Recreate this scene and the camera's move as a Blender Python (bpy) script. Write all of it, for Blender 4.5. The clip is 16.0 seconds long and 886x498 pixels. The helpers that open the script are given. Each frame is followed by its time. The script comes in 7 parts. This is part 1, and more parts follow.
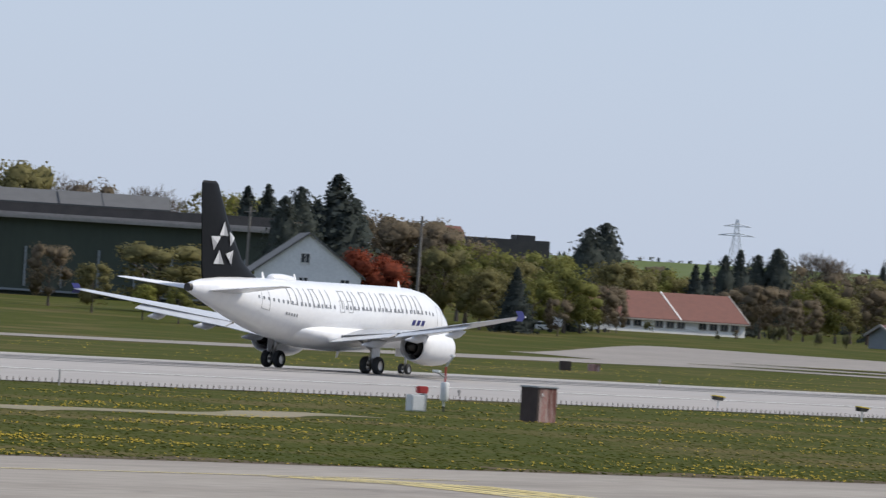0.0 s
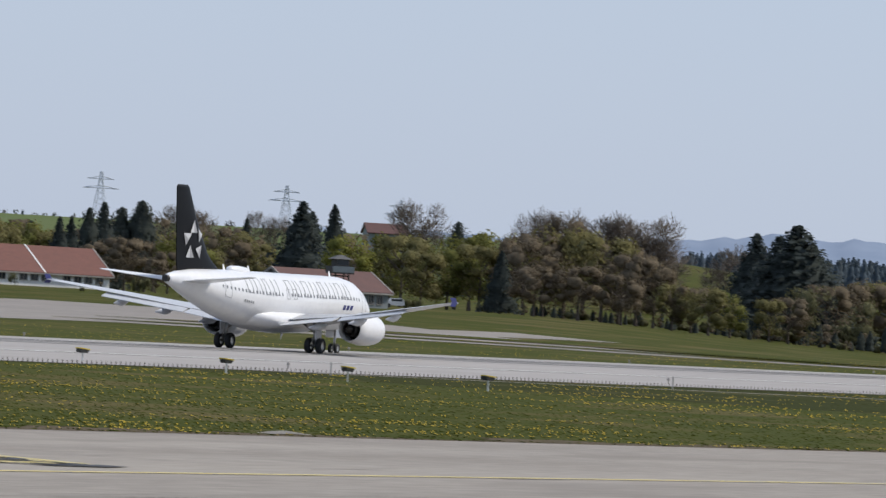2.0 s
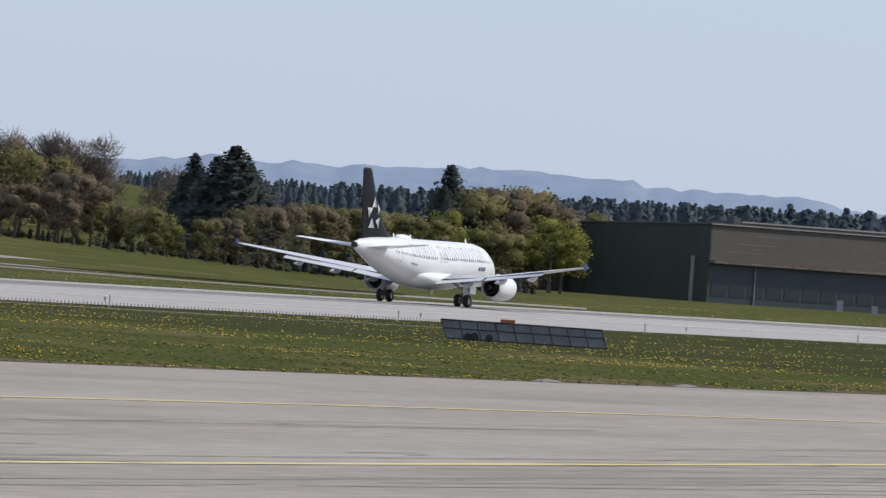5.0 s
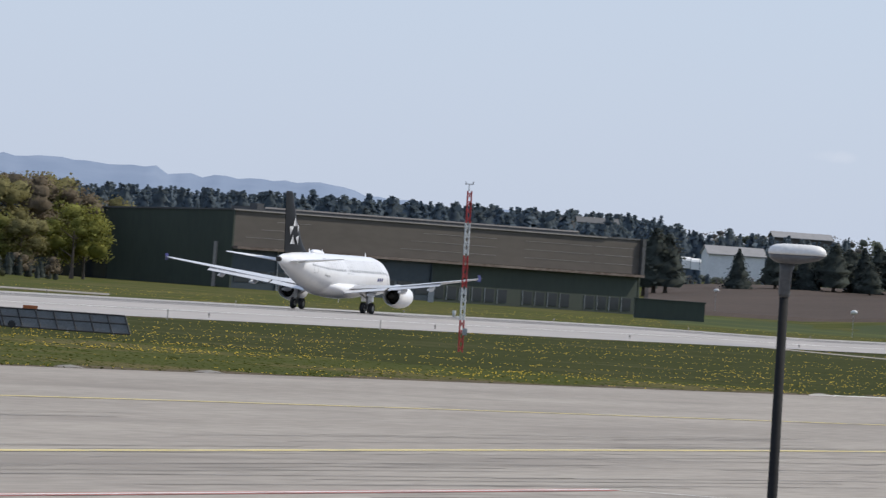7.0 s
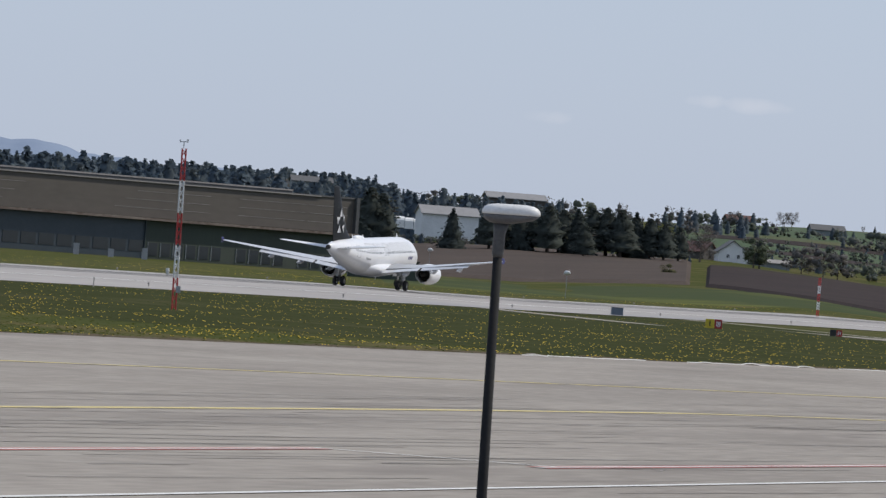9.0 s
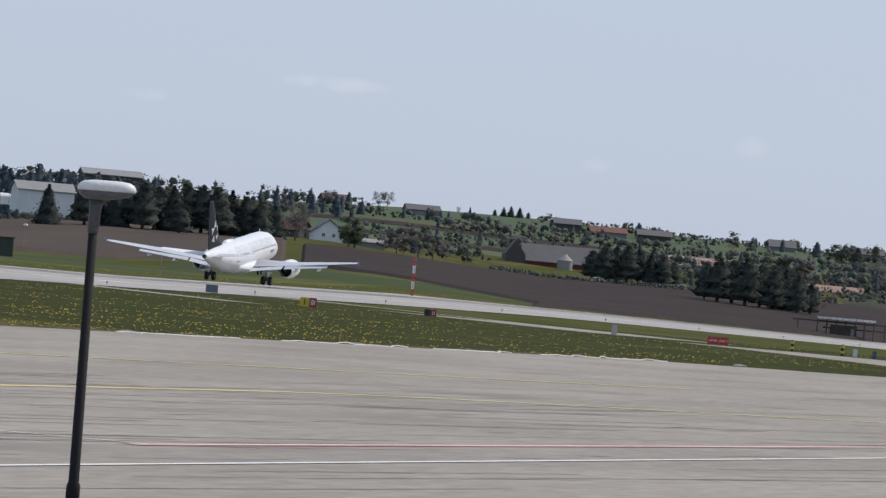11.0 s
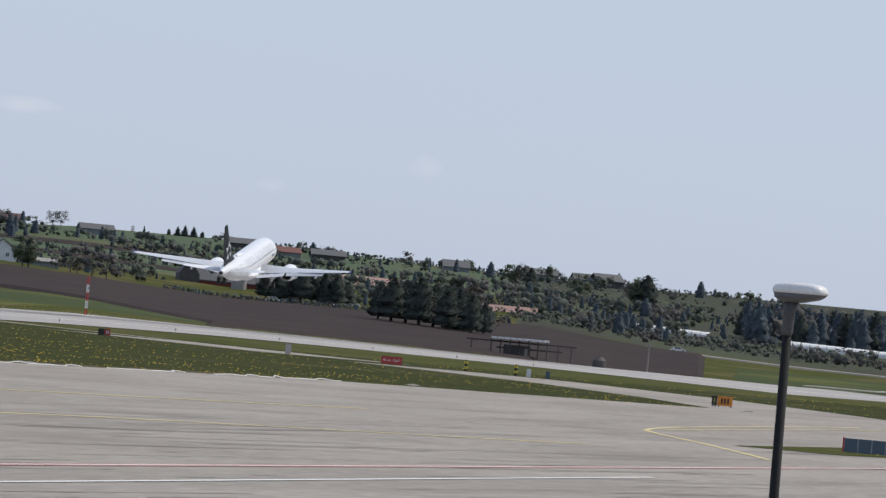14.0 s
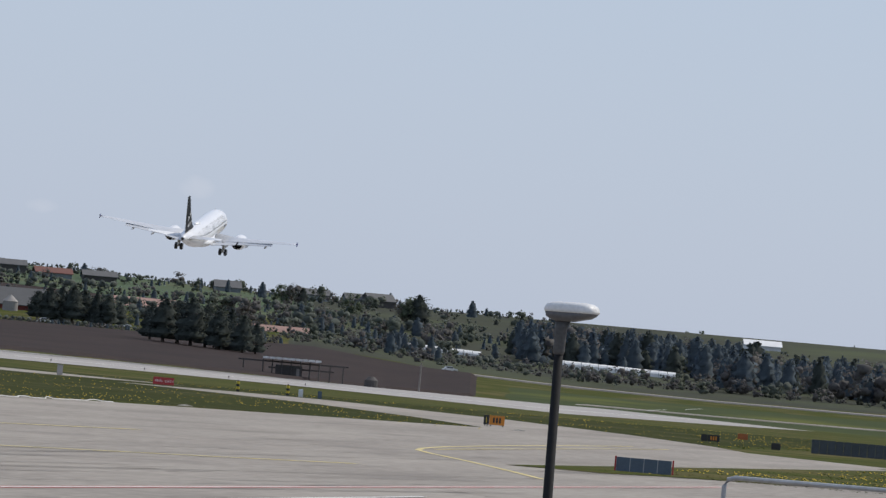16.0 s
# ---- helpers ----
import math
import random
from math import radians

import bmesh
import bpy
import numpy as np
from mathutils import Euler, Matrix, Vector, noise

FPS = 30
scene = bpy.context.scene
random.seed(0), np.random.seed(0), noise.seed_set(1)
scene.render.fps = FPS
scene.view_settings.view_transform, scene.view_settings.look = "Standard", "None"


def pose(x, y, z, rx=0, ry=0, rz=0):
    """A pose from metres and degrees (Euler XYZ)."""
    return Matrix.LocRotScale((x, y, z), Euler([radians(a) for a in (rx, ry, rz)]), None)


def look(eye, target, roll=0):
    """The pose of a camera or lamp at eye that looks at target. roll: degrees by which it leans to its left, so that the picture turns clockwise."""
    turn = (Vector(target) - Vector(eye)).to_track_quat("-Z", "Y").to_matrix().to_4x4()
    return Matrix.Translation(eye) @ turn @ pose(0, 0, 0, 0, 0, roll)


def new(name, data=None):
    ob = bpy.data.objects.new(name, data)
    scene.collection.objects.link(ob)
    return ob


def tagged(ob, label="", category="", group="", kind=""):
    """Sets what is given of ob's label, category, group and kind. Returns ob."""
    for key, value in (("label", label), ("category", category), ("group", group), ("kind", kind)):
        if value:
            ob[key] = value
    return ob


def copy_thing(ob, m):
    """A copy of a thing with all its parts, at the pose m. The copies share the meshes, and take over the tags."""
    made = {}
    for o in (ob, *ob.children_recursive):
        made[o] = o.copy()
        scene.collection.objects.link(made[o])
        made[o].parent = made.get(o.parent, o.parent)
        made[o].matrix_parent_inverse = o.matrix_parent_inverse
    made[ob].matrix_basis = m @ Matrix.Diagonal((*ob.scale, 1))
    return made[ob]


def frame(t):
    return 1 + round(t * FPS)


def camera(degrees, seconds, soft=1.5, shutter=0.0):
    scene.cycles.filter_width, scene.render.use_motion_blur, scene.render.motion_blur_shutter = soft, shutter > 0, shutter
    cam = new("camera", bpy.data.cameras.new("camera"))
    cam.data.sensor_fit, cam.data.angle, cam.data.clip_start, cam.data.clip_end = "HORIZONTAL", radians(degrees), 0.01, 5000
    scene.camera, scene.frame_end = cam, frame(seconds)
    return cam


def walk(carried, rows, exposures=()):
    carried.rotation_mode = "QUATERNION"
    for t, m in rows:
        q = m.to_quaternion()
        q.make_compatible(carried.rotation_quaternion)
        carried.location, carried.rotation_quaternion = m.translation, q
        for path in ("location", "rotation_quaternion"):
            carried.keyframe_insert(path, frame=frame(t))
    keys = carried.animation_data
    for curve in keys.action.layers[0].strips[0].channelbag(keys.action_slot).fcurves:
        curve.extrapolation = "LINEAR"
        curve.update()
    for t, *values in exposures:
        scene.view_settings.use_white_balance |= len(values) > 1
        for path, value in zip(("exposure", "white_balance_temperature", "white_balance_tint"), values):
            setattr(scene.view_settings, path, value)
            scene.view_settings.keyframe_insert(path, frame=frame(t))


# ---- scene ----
# The place: an airfield with a runway, seen from a terrace 5 m up through a long lens.
# x runs along the runway (take-off direction), y across it, z up. Bearings are degrees from +y towards +x.

# ---- camera ----
EYE = (0.0, 0.0, 5.0)
cam = camera(6.074, 16.0, soft=1.36, shutter=0.15)
TURNS = [(0.0, 59.980, 0.425, 3.562), (0.5, 61.296, 0.322, 3.302), (1.0, 62.179, 0.295, 3.184), (1.5, 63.067, 0.399, 3.281),
         (2.0, 64.353, 0.359, 3.320), (2.5, 65.323, -0.001, 3.600), (2.8, 65.576, -0.114, 3.560), (3.0, 65.425, -0.140, 3.650),
         (3.2, 65.697, 0.071, 3.756), (3.9, 66.650, 0.080, 3.870), (4.6, 67.750, 0.060, 3.960), (5.3, 68.831, 0.037, 4.020), (5.5, 69.430, 0.031, 4.006),
         (6.0, 70.450, 0.044, 3.970), (6.5, 70.720, 0.176, 3.946), (7.0, 71.510, 0.183, 4.007), (7.5, 72.266, 0.360, 4.228),
         (8.0, 72.710, 0.537, 4.207), (8.5, 72.913, 0.261, 4.340), (9.0, 73.488, 0.043, 4.427), (9.5, 74.013, 0.022, 4.802),
         (10.0, 74.984, 0.051, 5.000), (10.2, 75.383, 0.104, 4.960), (10.9, 76.170, 0.120, 5.000), (11.6, 76.930, 0.140, 5.070), (12.3, 77.666, 0.154, 5.144), (12.5, 77.816, 0.197, 5.230),
         (13.0, 77.716, 0.463, 5.202), (13.5, 78.109, 0.398, 5.134), (14.0, 78.483, 0.450, 5.121), (14.5, 78.759, 0.571, 5.075),
         (15.0, 79.167, 0.567, 5.159), (15.5, 79.957, 0.667, 5.200), (16.0, 80.033, 0.723, 4.900)]


def aim(bearing, pitch, roll):
    b, p = radians(bearing), radians(pitch)
    way = Vector((math.sin(b) * math.cos(p), math.cos(b) * math.cos(p), math.sin(p)))
    return look(EYE, Vector(EYE) + way * 100, roll)


walk(cam, [(t, aim(b, p, r)) for t, b, p, r in TURNS], exposures=[(0.0, 0.0), (1.0, 0.0), (2.5, -0.12), (4.0, -0.05), (6.0, 0.03), (7.0, 0.04), (8.0, 0.07), (8.5, -0.03), (9.2, -0.2), (10.2, -0.15), (12.5, -0.03), (14.0, -0.08), (15.4, -0.06), (16.0, -0.17)])

# ---- light ----
SUN_BEARING, SUN_HEIGHT = 140.0, 47.0
world = bpy.data.worlds.new("sky")
scene.world = world
world.use_nodes = True
wn, wl = world.node_tree.nodes, world.node_tree.links
sky = wn.new("ShaderNodeTexSky")
sky.sky_type, sky.sun_disc = "NISHITA", False
sky.sun_elevation, sky.sun_rotation = radians(SUN_HEIGHT), radians(SUN_BEARING)
sky.air_density, sky.dust_density, sky.ozone_density, sky.altitude = 1.0, 0.6, 2.5, 10
CLOUDS = [(75.19, 1.19, 0.132, 0.062, 0.5), (75.58, 1.18, 0.201, 0.07, 0.5), (77.28, 0.79, 0.116, 0.077, 0.45), (78.29, 1.0, 0.124, 0.101, 0.35), (74.15, 0.99, 0.132, 0.062, 0.2), (74.14, 1.0, 0.155, 0.062, 0.2)]
haze = wn.new("ShaderNodeMix")
haze.data_type = "RGBA"
haze.inputs[0].default_value = 0.76
haze.inputs[7].default_value = (4.50, 5.35, 7.15, 1)
wl.new(sky.outputs[0], haze.inputs[6])
# a few small fair-weather clouds low over the horizon: bearing, height, half width, half depth (degrees)
coord, puff = wn.new("ShaderNodeTexCoord"), wn.new("ShaderNodeTexNoise")
puff.inputs["Scale"].default_value, puff.inputs["Detail"].default_value = 150, 6
wl.new(coord.outputs["Generated"], puff.inputs["Vector"])


def sky_math(kind, a, b):
    node = wn.new("ShaderNodeMath")
    node.operation = kind
    for i, v in ((0, a), (1, b)):
        if isinstance(v, (int, float)):
            node.inputs[i].default_value = v
        else:
            wl.new(v, node.inputs[i])
    return node.outputs[0]


def sky_along(direction):
    node = wn.new("ShaderNodeVectorMath")
    node.operation = "DOT_PRODUCT"
    wl.new(coord.outputs["Generated"], node.inputs[0])
    node.inputs[1].default_value = direction
    return node.outputs["Value"]


above = wn.new("ShaderNodeSeparateXYZ")
wl.new(coord.outputs["Generated"], above.inputs[0])
last = haze.outputs[2]
for bearing, high, wide, deep, thick in CLOUDS:
    bb = radians(bearing)
    u = sky_math("DIVIDE", sky_along((math.cos(bb), -math.sin(bb), 0)), radians(wide * 1.35))
    v = sky_math("DIVIDE", sky_math("SUBTRACT", above.outputs[2], math.sin(radians(high))), radians(deep))
    ahead = sky_math("GREATER_THAN", sky_along((math.sin(bb), math.cos(bb), 0)), 0.5)
    r2 = sky_math("ADD", sky_math("MULTIPLY", u, u), sky_math("MULTIPLY", v, v))
    body = sky_math("SUBTRACT", sky_math("SUBTRACT", sky_math("MULTIPLY", puff.outputs[0], 2.6), 0.55), r2)
    fade = wn.new("ShaderNodeMapRange")
    fade.inputs["From Max"].default_value, fade.inputs["To Max"].default_value = 1.0, thick
    wl.new(sky_math("MULTIPLY", body, ahead), fade.inputs["Value"])
    cloud = wn.new("ShaderNodeMix")
    cloud.data_type = "RGBA"
    cloud.inputs[7].default_value = (6.3, 6.55, 7.3, 1)
    wl.new(fade.outputs[0], cloud.inputs[0])
    wl.new(last, cloud.inputs[6])
    last = cloud.outputs[2]
wl.new(last, wn["Background"].inputs[0])
wn["Background"].inputs[1].default_value = 0.115
sun = new("sun", bpy.data.lights.new("sun", "SUN"))
sun.data.energy, sun.data.angle, sun.data.color = 3.6, radians(0.6), (1.0, 0.93, 0.82)
sb, se = radians(SUN_BEARING), radians(SUN_HEIGHT)
sun.matrix_world = look(Vector((math.sin(sb) * math.cos(se), math.cos(sb) * math.cos(se), math.sin(se))) * 500, (0, 0, 0))


# ---- helpers ----
def pol(bearing, r):
    b = radians(bearing)
    return r * math.sin(b), r * math.cos(b)


def smooth(a, b, v):
    u = min(max((v - a) / (b - a), 0.0), 1.0)
    return u * u * (3 - 2 * u)


def height(x, y):
    """The lie of the land: a level airfield, rising behind it, falling gently towards the far end of the runway."""
    r = math.hypot(x, y)
    b = math.degrees(math.atan2(x, y))
    if not 30 < b < 110:
        return 0.0
    edge = smooth(30, 50, b) * (1 - smooth(92, 110, b))
    left = 1 - smooth(65, 69, b)
    z = 3.7 * smooth(780, 1260, r) * (1 - smooth(64.5, 68.5, b)) * smooth(340, 560, y)
    z += 21 * smooth(1450, 2700, r) * left
    z += 19 * smooth(1900, 3600, r) * smooth(65, 69, b) * (1 - smooth(71, 75, b))
    right = smooth(71.5, 73.5, b)
    side = max(math.cos(radians(b)), 0.05)
    near, rim = min(235 / side, 1500), min(340 / side, 1900)
    dip = float(np.interp(b, (74, 76, 77, 78, 79.1, 80, 80.85, 83), (5.9, 5.15, 4.95, 5.05, 5.25, 5.5, 5.8, 6.1))) / 1000
    back = dip - float(np.interp(b, (76, 77, 79, 83), (1.5, 1.1, 0.85, 0.8))) / 1000
    low = 5 - rim * back
    if r < near:
        fall = min(0.0, 5 - r * (0.0064 + (dip - 0.0064) * min(max((r - 780) / max(near - 780, 1.0), 0.0), 1.0)))
    else:
        fall = min(0.0, 5 - r * (dip + (back - dip) * min(1.0, (r - near) / (rim - near))))
    low = min(low, 0.0)
    mid = float(np.interp(b, (73, 74, 75.5, 77, 78.5, 79.2, 80, 81, 82, 84), (8, 10, 9, 4.2, 4.4, 5.0, 1.8, 0.4, 0, 0.5)))
    top = float(np.interp(b, (72, 75, 76, 77, 78.6, 80, 84), (20, 23, 25, 25, 22, 20.5, 20)))
    foot = float(np.interp(b, (74.2, 76), (1640, rim)))
    slope = fall if r < rim else low + (mid - low) * min(1.0, max(0.0, r - foot) / (2250 - foot)) + (top - mid) * smooth(2200, 3050, r)
    z = z * (1 - right) + slope * right
    return z * edge


def thing(name, label, category, m=None, group="", kind=""):
    ob = new(name)
    ob.empty_display_size = 0.5
    if m is not None:
        ob.matrix_world = m
    return tagged(ob, label, category, group, kind)


def mesh_of(bm, name, material, smooth_faces=False):
    me = bpy.data.meshes.new(name)
    bm.to_mesh(me)
    bm.free()
    for m in material if isinstance(material, (list, tuple)) else [material]:
        me.materials.append(m)
    if smooth_faces:
        me.shade_smooth()
    return me


def part(name, bm, material, parent, label="", smooth_faces=False, m=None):
    """One mesh object under a thing or under a part."""
    ob = new(name, mesh_of(bm, name, material, smooth_faces))
    ob.parent = parent
    if m is not None:
        ob.matrix_basis = m
    return tagged(ob, label) if label else ob


def solid(name, bm, material, label, category, kind="", m=None, smooth_faces=False, group=""):
    """A thing of one mesh."""
    ob = new(name, mesh_of(bm, name, material, smooth_faces))
    if m is not None:
        ob.matrix_world = m
    return tagged(ob, label, category, group, kind)


def box(bm, x0, x1, y0, y1, z0, z1, mi=0, bevel=0.0):
    vs = [bm.verts.new((x, y, z)) for z in (z0, z1) for x, y in ((x0, y0), (x1, y0), (x1, y1), (x0, y1))]
    fs = [bm.faces.new([vs[i] for i in q]) for q in ((3, 2, 1, 0), (4, 5, 6, 7), (0, 1, 5, 4), (1, 2, 6, 5), (2, 3, 7, 6), (3, 0, 4, 7))]
    for f in fs:
        f.material_index = mi
    if bevel:
        bmesh.ops.bevel(bm, geom=list({e for f in fs for e in f.edges}), offset=bevel, segments=2, affect="EDGES")
    return fs


def loft(bm, rings, close=True, cap=True, mi=0):
    rows = [[bm.verts.new(p) for p in ring] for ring in rings]
    n = len(rows[0])
    for a, b in zip(rows, rows[1:]):
        for i in range(n if close else n - 1):
            f = bm.faces.new((a[i], a[(i + 1) % n], b[(i + 1) % n], b[i]))
            f.material_index = mi
    if cap:
        for row, flip in ((rows[0], True), (rows[-1], False)):
            try:
                bm.faces.new(row[::-1] if flip else row).material_index = mi
            except ValueError:
                pass
    return rows


def tube(bm, path, radius, sides=8, mi=0):
    """A round bar along a list of points; radius is one number or one for each point."""
    pts = [Vector(p) for p in path]
    rad = radius if isinstance(radius, (list, tuple)) else [radius] * len(pts)
    rings = []
    for i, p in enumerate(pts):
        d = (pts[min(i + 1, len(pts) - 1)] - pts[max(i - 1, 0)]).normalized()
        u = d.cross((0, 0, 1) if abs(d.z) < 0.9 else (1, 0, 0)).normalized()
        v = d.cross(u)
        rings.append([p + (u * math.cos(2 * math.pi * k / sides) + v * math.sin(2 * math.pi * k / sides)) * rad[i] for k in range(sides)])
    loft(bm, rings, mi=mi)


def sheet(bm, outline, nx, ny, lift, z_of=height):
    """A patch of ground between two edge curves: outline(u, v) gives x, y for u, v in 0..1."""
    rows = []
    for j in range(ny + 1):
        row = []
        for i in range(nx + 1):
            x, y = outline(i / nx, j / ny)
            row.append(bm.verts.new((x, y, z_of(x, y) + lift)))
        rows.append(row)
    for a, b in zip(rows, rows[1:]):
        for i in range(nx):
            bm.faces.new((a[i], a[i + 1], b[i + 1], b[i]))
    bmesh.ops.recalc_face_normals(bm, faces=bm.faces)
    if bm.faces and sum(f.normal.z for f in bm.faces) < 0:
        bmesh.ops.reverse_faces(bm, faces=bm.faces)


def stripe(bm, pts, width, lift, z_of=height):
    """A painted line on the ground along points."""
    pts = [Vector((x, y, 0)) for x, y in pts]
    rows = []
    for i, p in enumerate(pts):
        d = (pts[min(i + 1, len(pts) - 1)] - pts[max(i - 1, 0)]).normalized()
        n = Vector((-d.y, d.x, 0)) * width / 2
        rows.append([bm.verts.new((q.x, q.y, z_of(q.x, q.y) + lift)) for q in (p - n, p + n)])
    for a, b in zip(rows, rows[1:]):
        f = bm.faces.new((a[0], b[0], b[1], a[1]))
        f.normal_update()
        if f.normal.z < 0:
            f.normal_flip()


def between(a, b, n):
    return [(a[0] + (b[0] - a[0]) * i / n, a[1] + (b[1] - a[1]) * i / n) for i in range(n + 1)]


# ---- materials ----
def material(name, colour, rough=0.7, colour2=None, scale=1.0, stretch=(1, 1, 1), metal=0.0, bump=0.0, fine=8.0, colour3=None, cover3=0.6, scale3=0.1, spec=0.5, coat=0.0, vary=0.0, island=False, world_space=True):
    """Two scales of noise between two colours, patches of a third, fine relief."""
    m = bpy.data.materials.new(name)
    m.use_nodes = True
    nt = m.node_tree
    n, l = nt.nodes, nt.links
    bsdf = n["Principled BSDF"]
    bsdf.inputs["Roughness"].default_value, bsdf.inputs["Metallic"].default_value = rough, metal
    bsdf.inputs["Specular IOR Level"].default_value = spec
    if coat:
        bsdf.inputs["Coat Weight"].default_value, bsdf.inputs["Coat Roughness"].default_value = coat, 0.08
    c1 = (*colour, 1)
    c2 = (*(colour2 or [c * 0.8 for c in colour]), 1)
    geo = n.new("ShaderNodeNewGeometry") if world_space else n.new("ShaderNodeTexCoord")
    where = geo.outputs["Position" if world_space else "Object"]
    mp = n.new("ShaderNodeMapping")
    mp.inputs["Scale"].default_value = stretch
    l.new(where, mp.inputs[0])
    big, small = n.new("ShaderNodeTexNoise"), n.new("ShaderNodeTexNoise")
    big.inputs["Scale"].default_value, big.inputs["Detail"].default_value = scale, 6
    small.inputs["Scale"].default_value, small.inputs["Detail"].default_value = scale * fine, 3
    for t in (big, small):
        l.new(mp.outputs[0], t.inputs["Vector"])
    add = n.new("ShaderNodeMath")
    add.operation = "ADD"
    l.new(big.outputs[0], add.inputs[0]), l.new(small.outputs[0], add.inputs[1])
    ramp = n.new("ShaderNodeMapRange")
    ramp.inputs["From Min"].default_value, ramp.inputs["From Max"].default_value = 0.75, 1.25
    l.new(add.outputs[0], ramp.inputs["Value"])
    mix = n.new("ShaderNodeMix")
    mix.data_type = "RGBA"
    mix.inputs[6].default_value, mix.inputs[7].default_value = c1, c2
    l.new(ramp.outputs[0], mix.inputs[0])
    out = mix.outputs[2]
    if colour3:
        t3, r3, m3 = n.new("ShaderNodeTexNoise"), n.new("ShaderNodeMapRange"), n.new("ShaderNodeMix")
        t3.inputs["Scale"].default_value, t3.inputs["Detail"].default_value = scale3, 7
        l.new(mp.outputs[0], t3.inputs["Vector"])
        r3.inputs["From Min"].default_value, r3.inputs["From Max"].default_value = cover3 - 0.08, cover3 + 0.08
        l.new(t3.outputs[0], r3.inputs["Value"])
        m3.data_type = "RGBA"
        m3.inputs[7].default_value = (*colour3, 1)
        l.new(out, m3.inputs[6]), l.new(r3.outputs[0], m3.inputs[0])
        out = m3.outputs[2]
    if vary:
        src = n.new("ShaderNodeNewGeometry").outputs["Random Per Island"] if island else n.new("ShaderNodeObjectInfo").outputs["Random"]
        hsv, rng = n.new("ShaderNodeHueSaturation"), n.new("ShaderNodeMapRange")
        rng.inputs["To Min"].default_value, rng.inputs["To Max"].default_value = 1 - vary, 1 + vary
        l.new(src, rng.inputs["Value"]), l.new(rng.outputs[0], hsv.inputs["Value"]), l.new(out, hsv.inputs["Color"])
        out = hsv.outputs[0]
    l.new(out, bsdf.inputs["Base Color"])
    if bump:
        b = n.new("ShaderNodeBump")
        b.inputs["Strength"].default_value, b.inputs["Distance"].default_value = min(bump, 1.0), 0.05
        l.new(small.outputs[0], b.inputs["Height"]), l.new(b.outputs[0], bsdf.inputs["Normal"])
    return m


GRASS = material("meadow_grass", (0.043, 0.054, 0.010), 0.9, (0.068, 0.071, 0.016), 0.10, (1, 1.2, 1), bump=0.5, fine=16, colour3=(0.105, 0.088, 0.036), cover3=0.58, scale3=0.05, spec=0.03)
# a darker copy of the meadow grass, for x beyond about 440
DARK_GRASS = material("dark_grass", (0.027, 0.034, 0.007), 0.9, (0.043, 0.046, 0.011), 0.10, (1, 1.2, 1), bump=0.5, fine=16, colour3=(0.062, 0.058, 0.022), cover3=0.62, scale3=0.05, spec=0.03)
CONCRETE = material("apron_concrete", (0.330, 0.297, 0.256), 0.85, (0.232, 0.206, 0.178), 0.10, (0.22, 1.1, 1), bump=0.2, fine=18, colour3=(0.215, 0.190, 0.165), cover3=0.63, scale3=0.16, spec=0.15)
RUNWAY = material("runway_surface", (0.360, 0.335, 0.312), 0.85, (0.300, 0.280, 0.262), 0.06, (0.2, 1, 1), bump=0.1, fine=10, colour3=(0.28, 0.275, 0.27), cover3=0.66, scale3=0.04, spec=0.3)
OLD_ASPHALT = material("old_asphalt", (0.270, 0.242, 0.216), 0.9, (0.215, 0.194, 0.174), 0.08, (0.4, 1, 1), bump=0.1, fine=10, spec=0.3)
RUBBER = material("tyre_marks", (0.090, 0.088, 0.086), 0.85, (0.20, 0.195, 0.19), 0.3, (0.1, 2, 1), fine=6)
SCUFF = material("tyre_scuffs", (0.200, 0.180, 0.158), 0.85, (0.275, 0.247, 0.217), 0.4, (0.2, 2, 1), fine=6)
YELLOW = material("yellow_paint", (0.620, 0.500, 0.190), 0.7, (0.520, 0.430, 0.200), 0.8, fine=6, colour3=(0.33, 0.30, 0.22), cover3=0.62, scale3=0.5)
WHITE_LINE = material("white_paint", (0.72, 0.71, 0.68), 0.7, (0.58, 0.57, 0.54), 0.7, fine=6)
RED_LINE = material("red_paint", (0.46, 0.13, 0.11), 0.7, (0.38, 0.16, 0.13), 0.8, fine=6)
BLACK_PAINT = material("black_paint", (0.03, 0.03, 0.032), 0.8, (0.06, 0.06, 0.06), 0.8)
SOIL = material("ploughed_soil", (0.052, 0.040, 0.037), 0.95, (0.038, 0.031, 0.030), 0.05, (0.2, 1.5, 1), bump=0.4, fine=20, spec=0.03)
PASTURE = material("hill_pasture", (0.070, 0.100, 0.058), 0.9, (0.085, 0.108, 0.066), 0.01, fine=10, colour3=(0.10, 0.10, 0.05), cover3=0.6, scale3=0.01, spec=0.03)
FIELD_GREEN = material("green_field", (0.046, 0.062, 0.024), 0.9, (0.057, 0.068, 0.030), 0.02, fine=12, bump=0.2, colour3=(0.11, 0.115, 0.03), cover3=0.6, scale3=0.012, spec=0.03)
SOIL_DRY = material("dry_ploughed_soil", (0.088, 0.070, 0.060), 0.95, (0.068, 0.055, 0.048), 0.05, (0.2, 1.5, 1), bump=0.4, fine=20, spec=0.03)
HEATH = material("rough_heath", (0.062, 0.064, 0.044), 0.95, (0.048, 0.052, 0.042), 0.02, fine=12, colour3=(0.075, 0.085, 0.048), cover3=0.58, scale3=0.01, spec=0.03)
LUSH = material("lush_pasture", (0.098, 0.130, 0.048), 0.9, (0.112, 0.135, 0.058), 0.01, fine=10, spec=0.03)
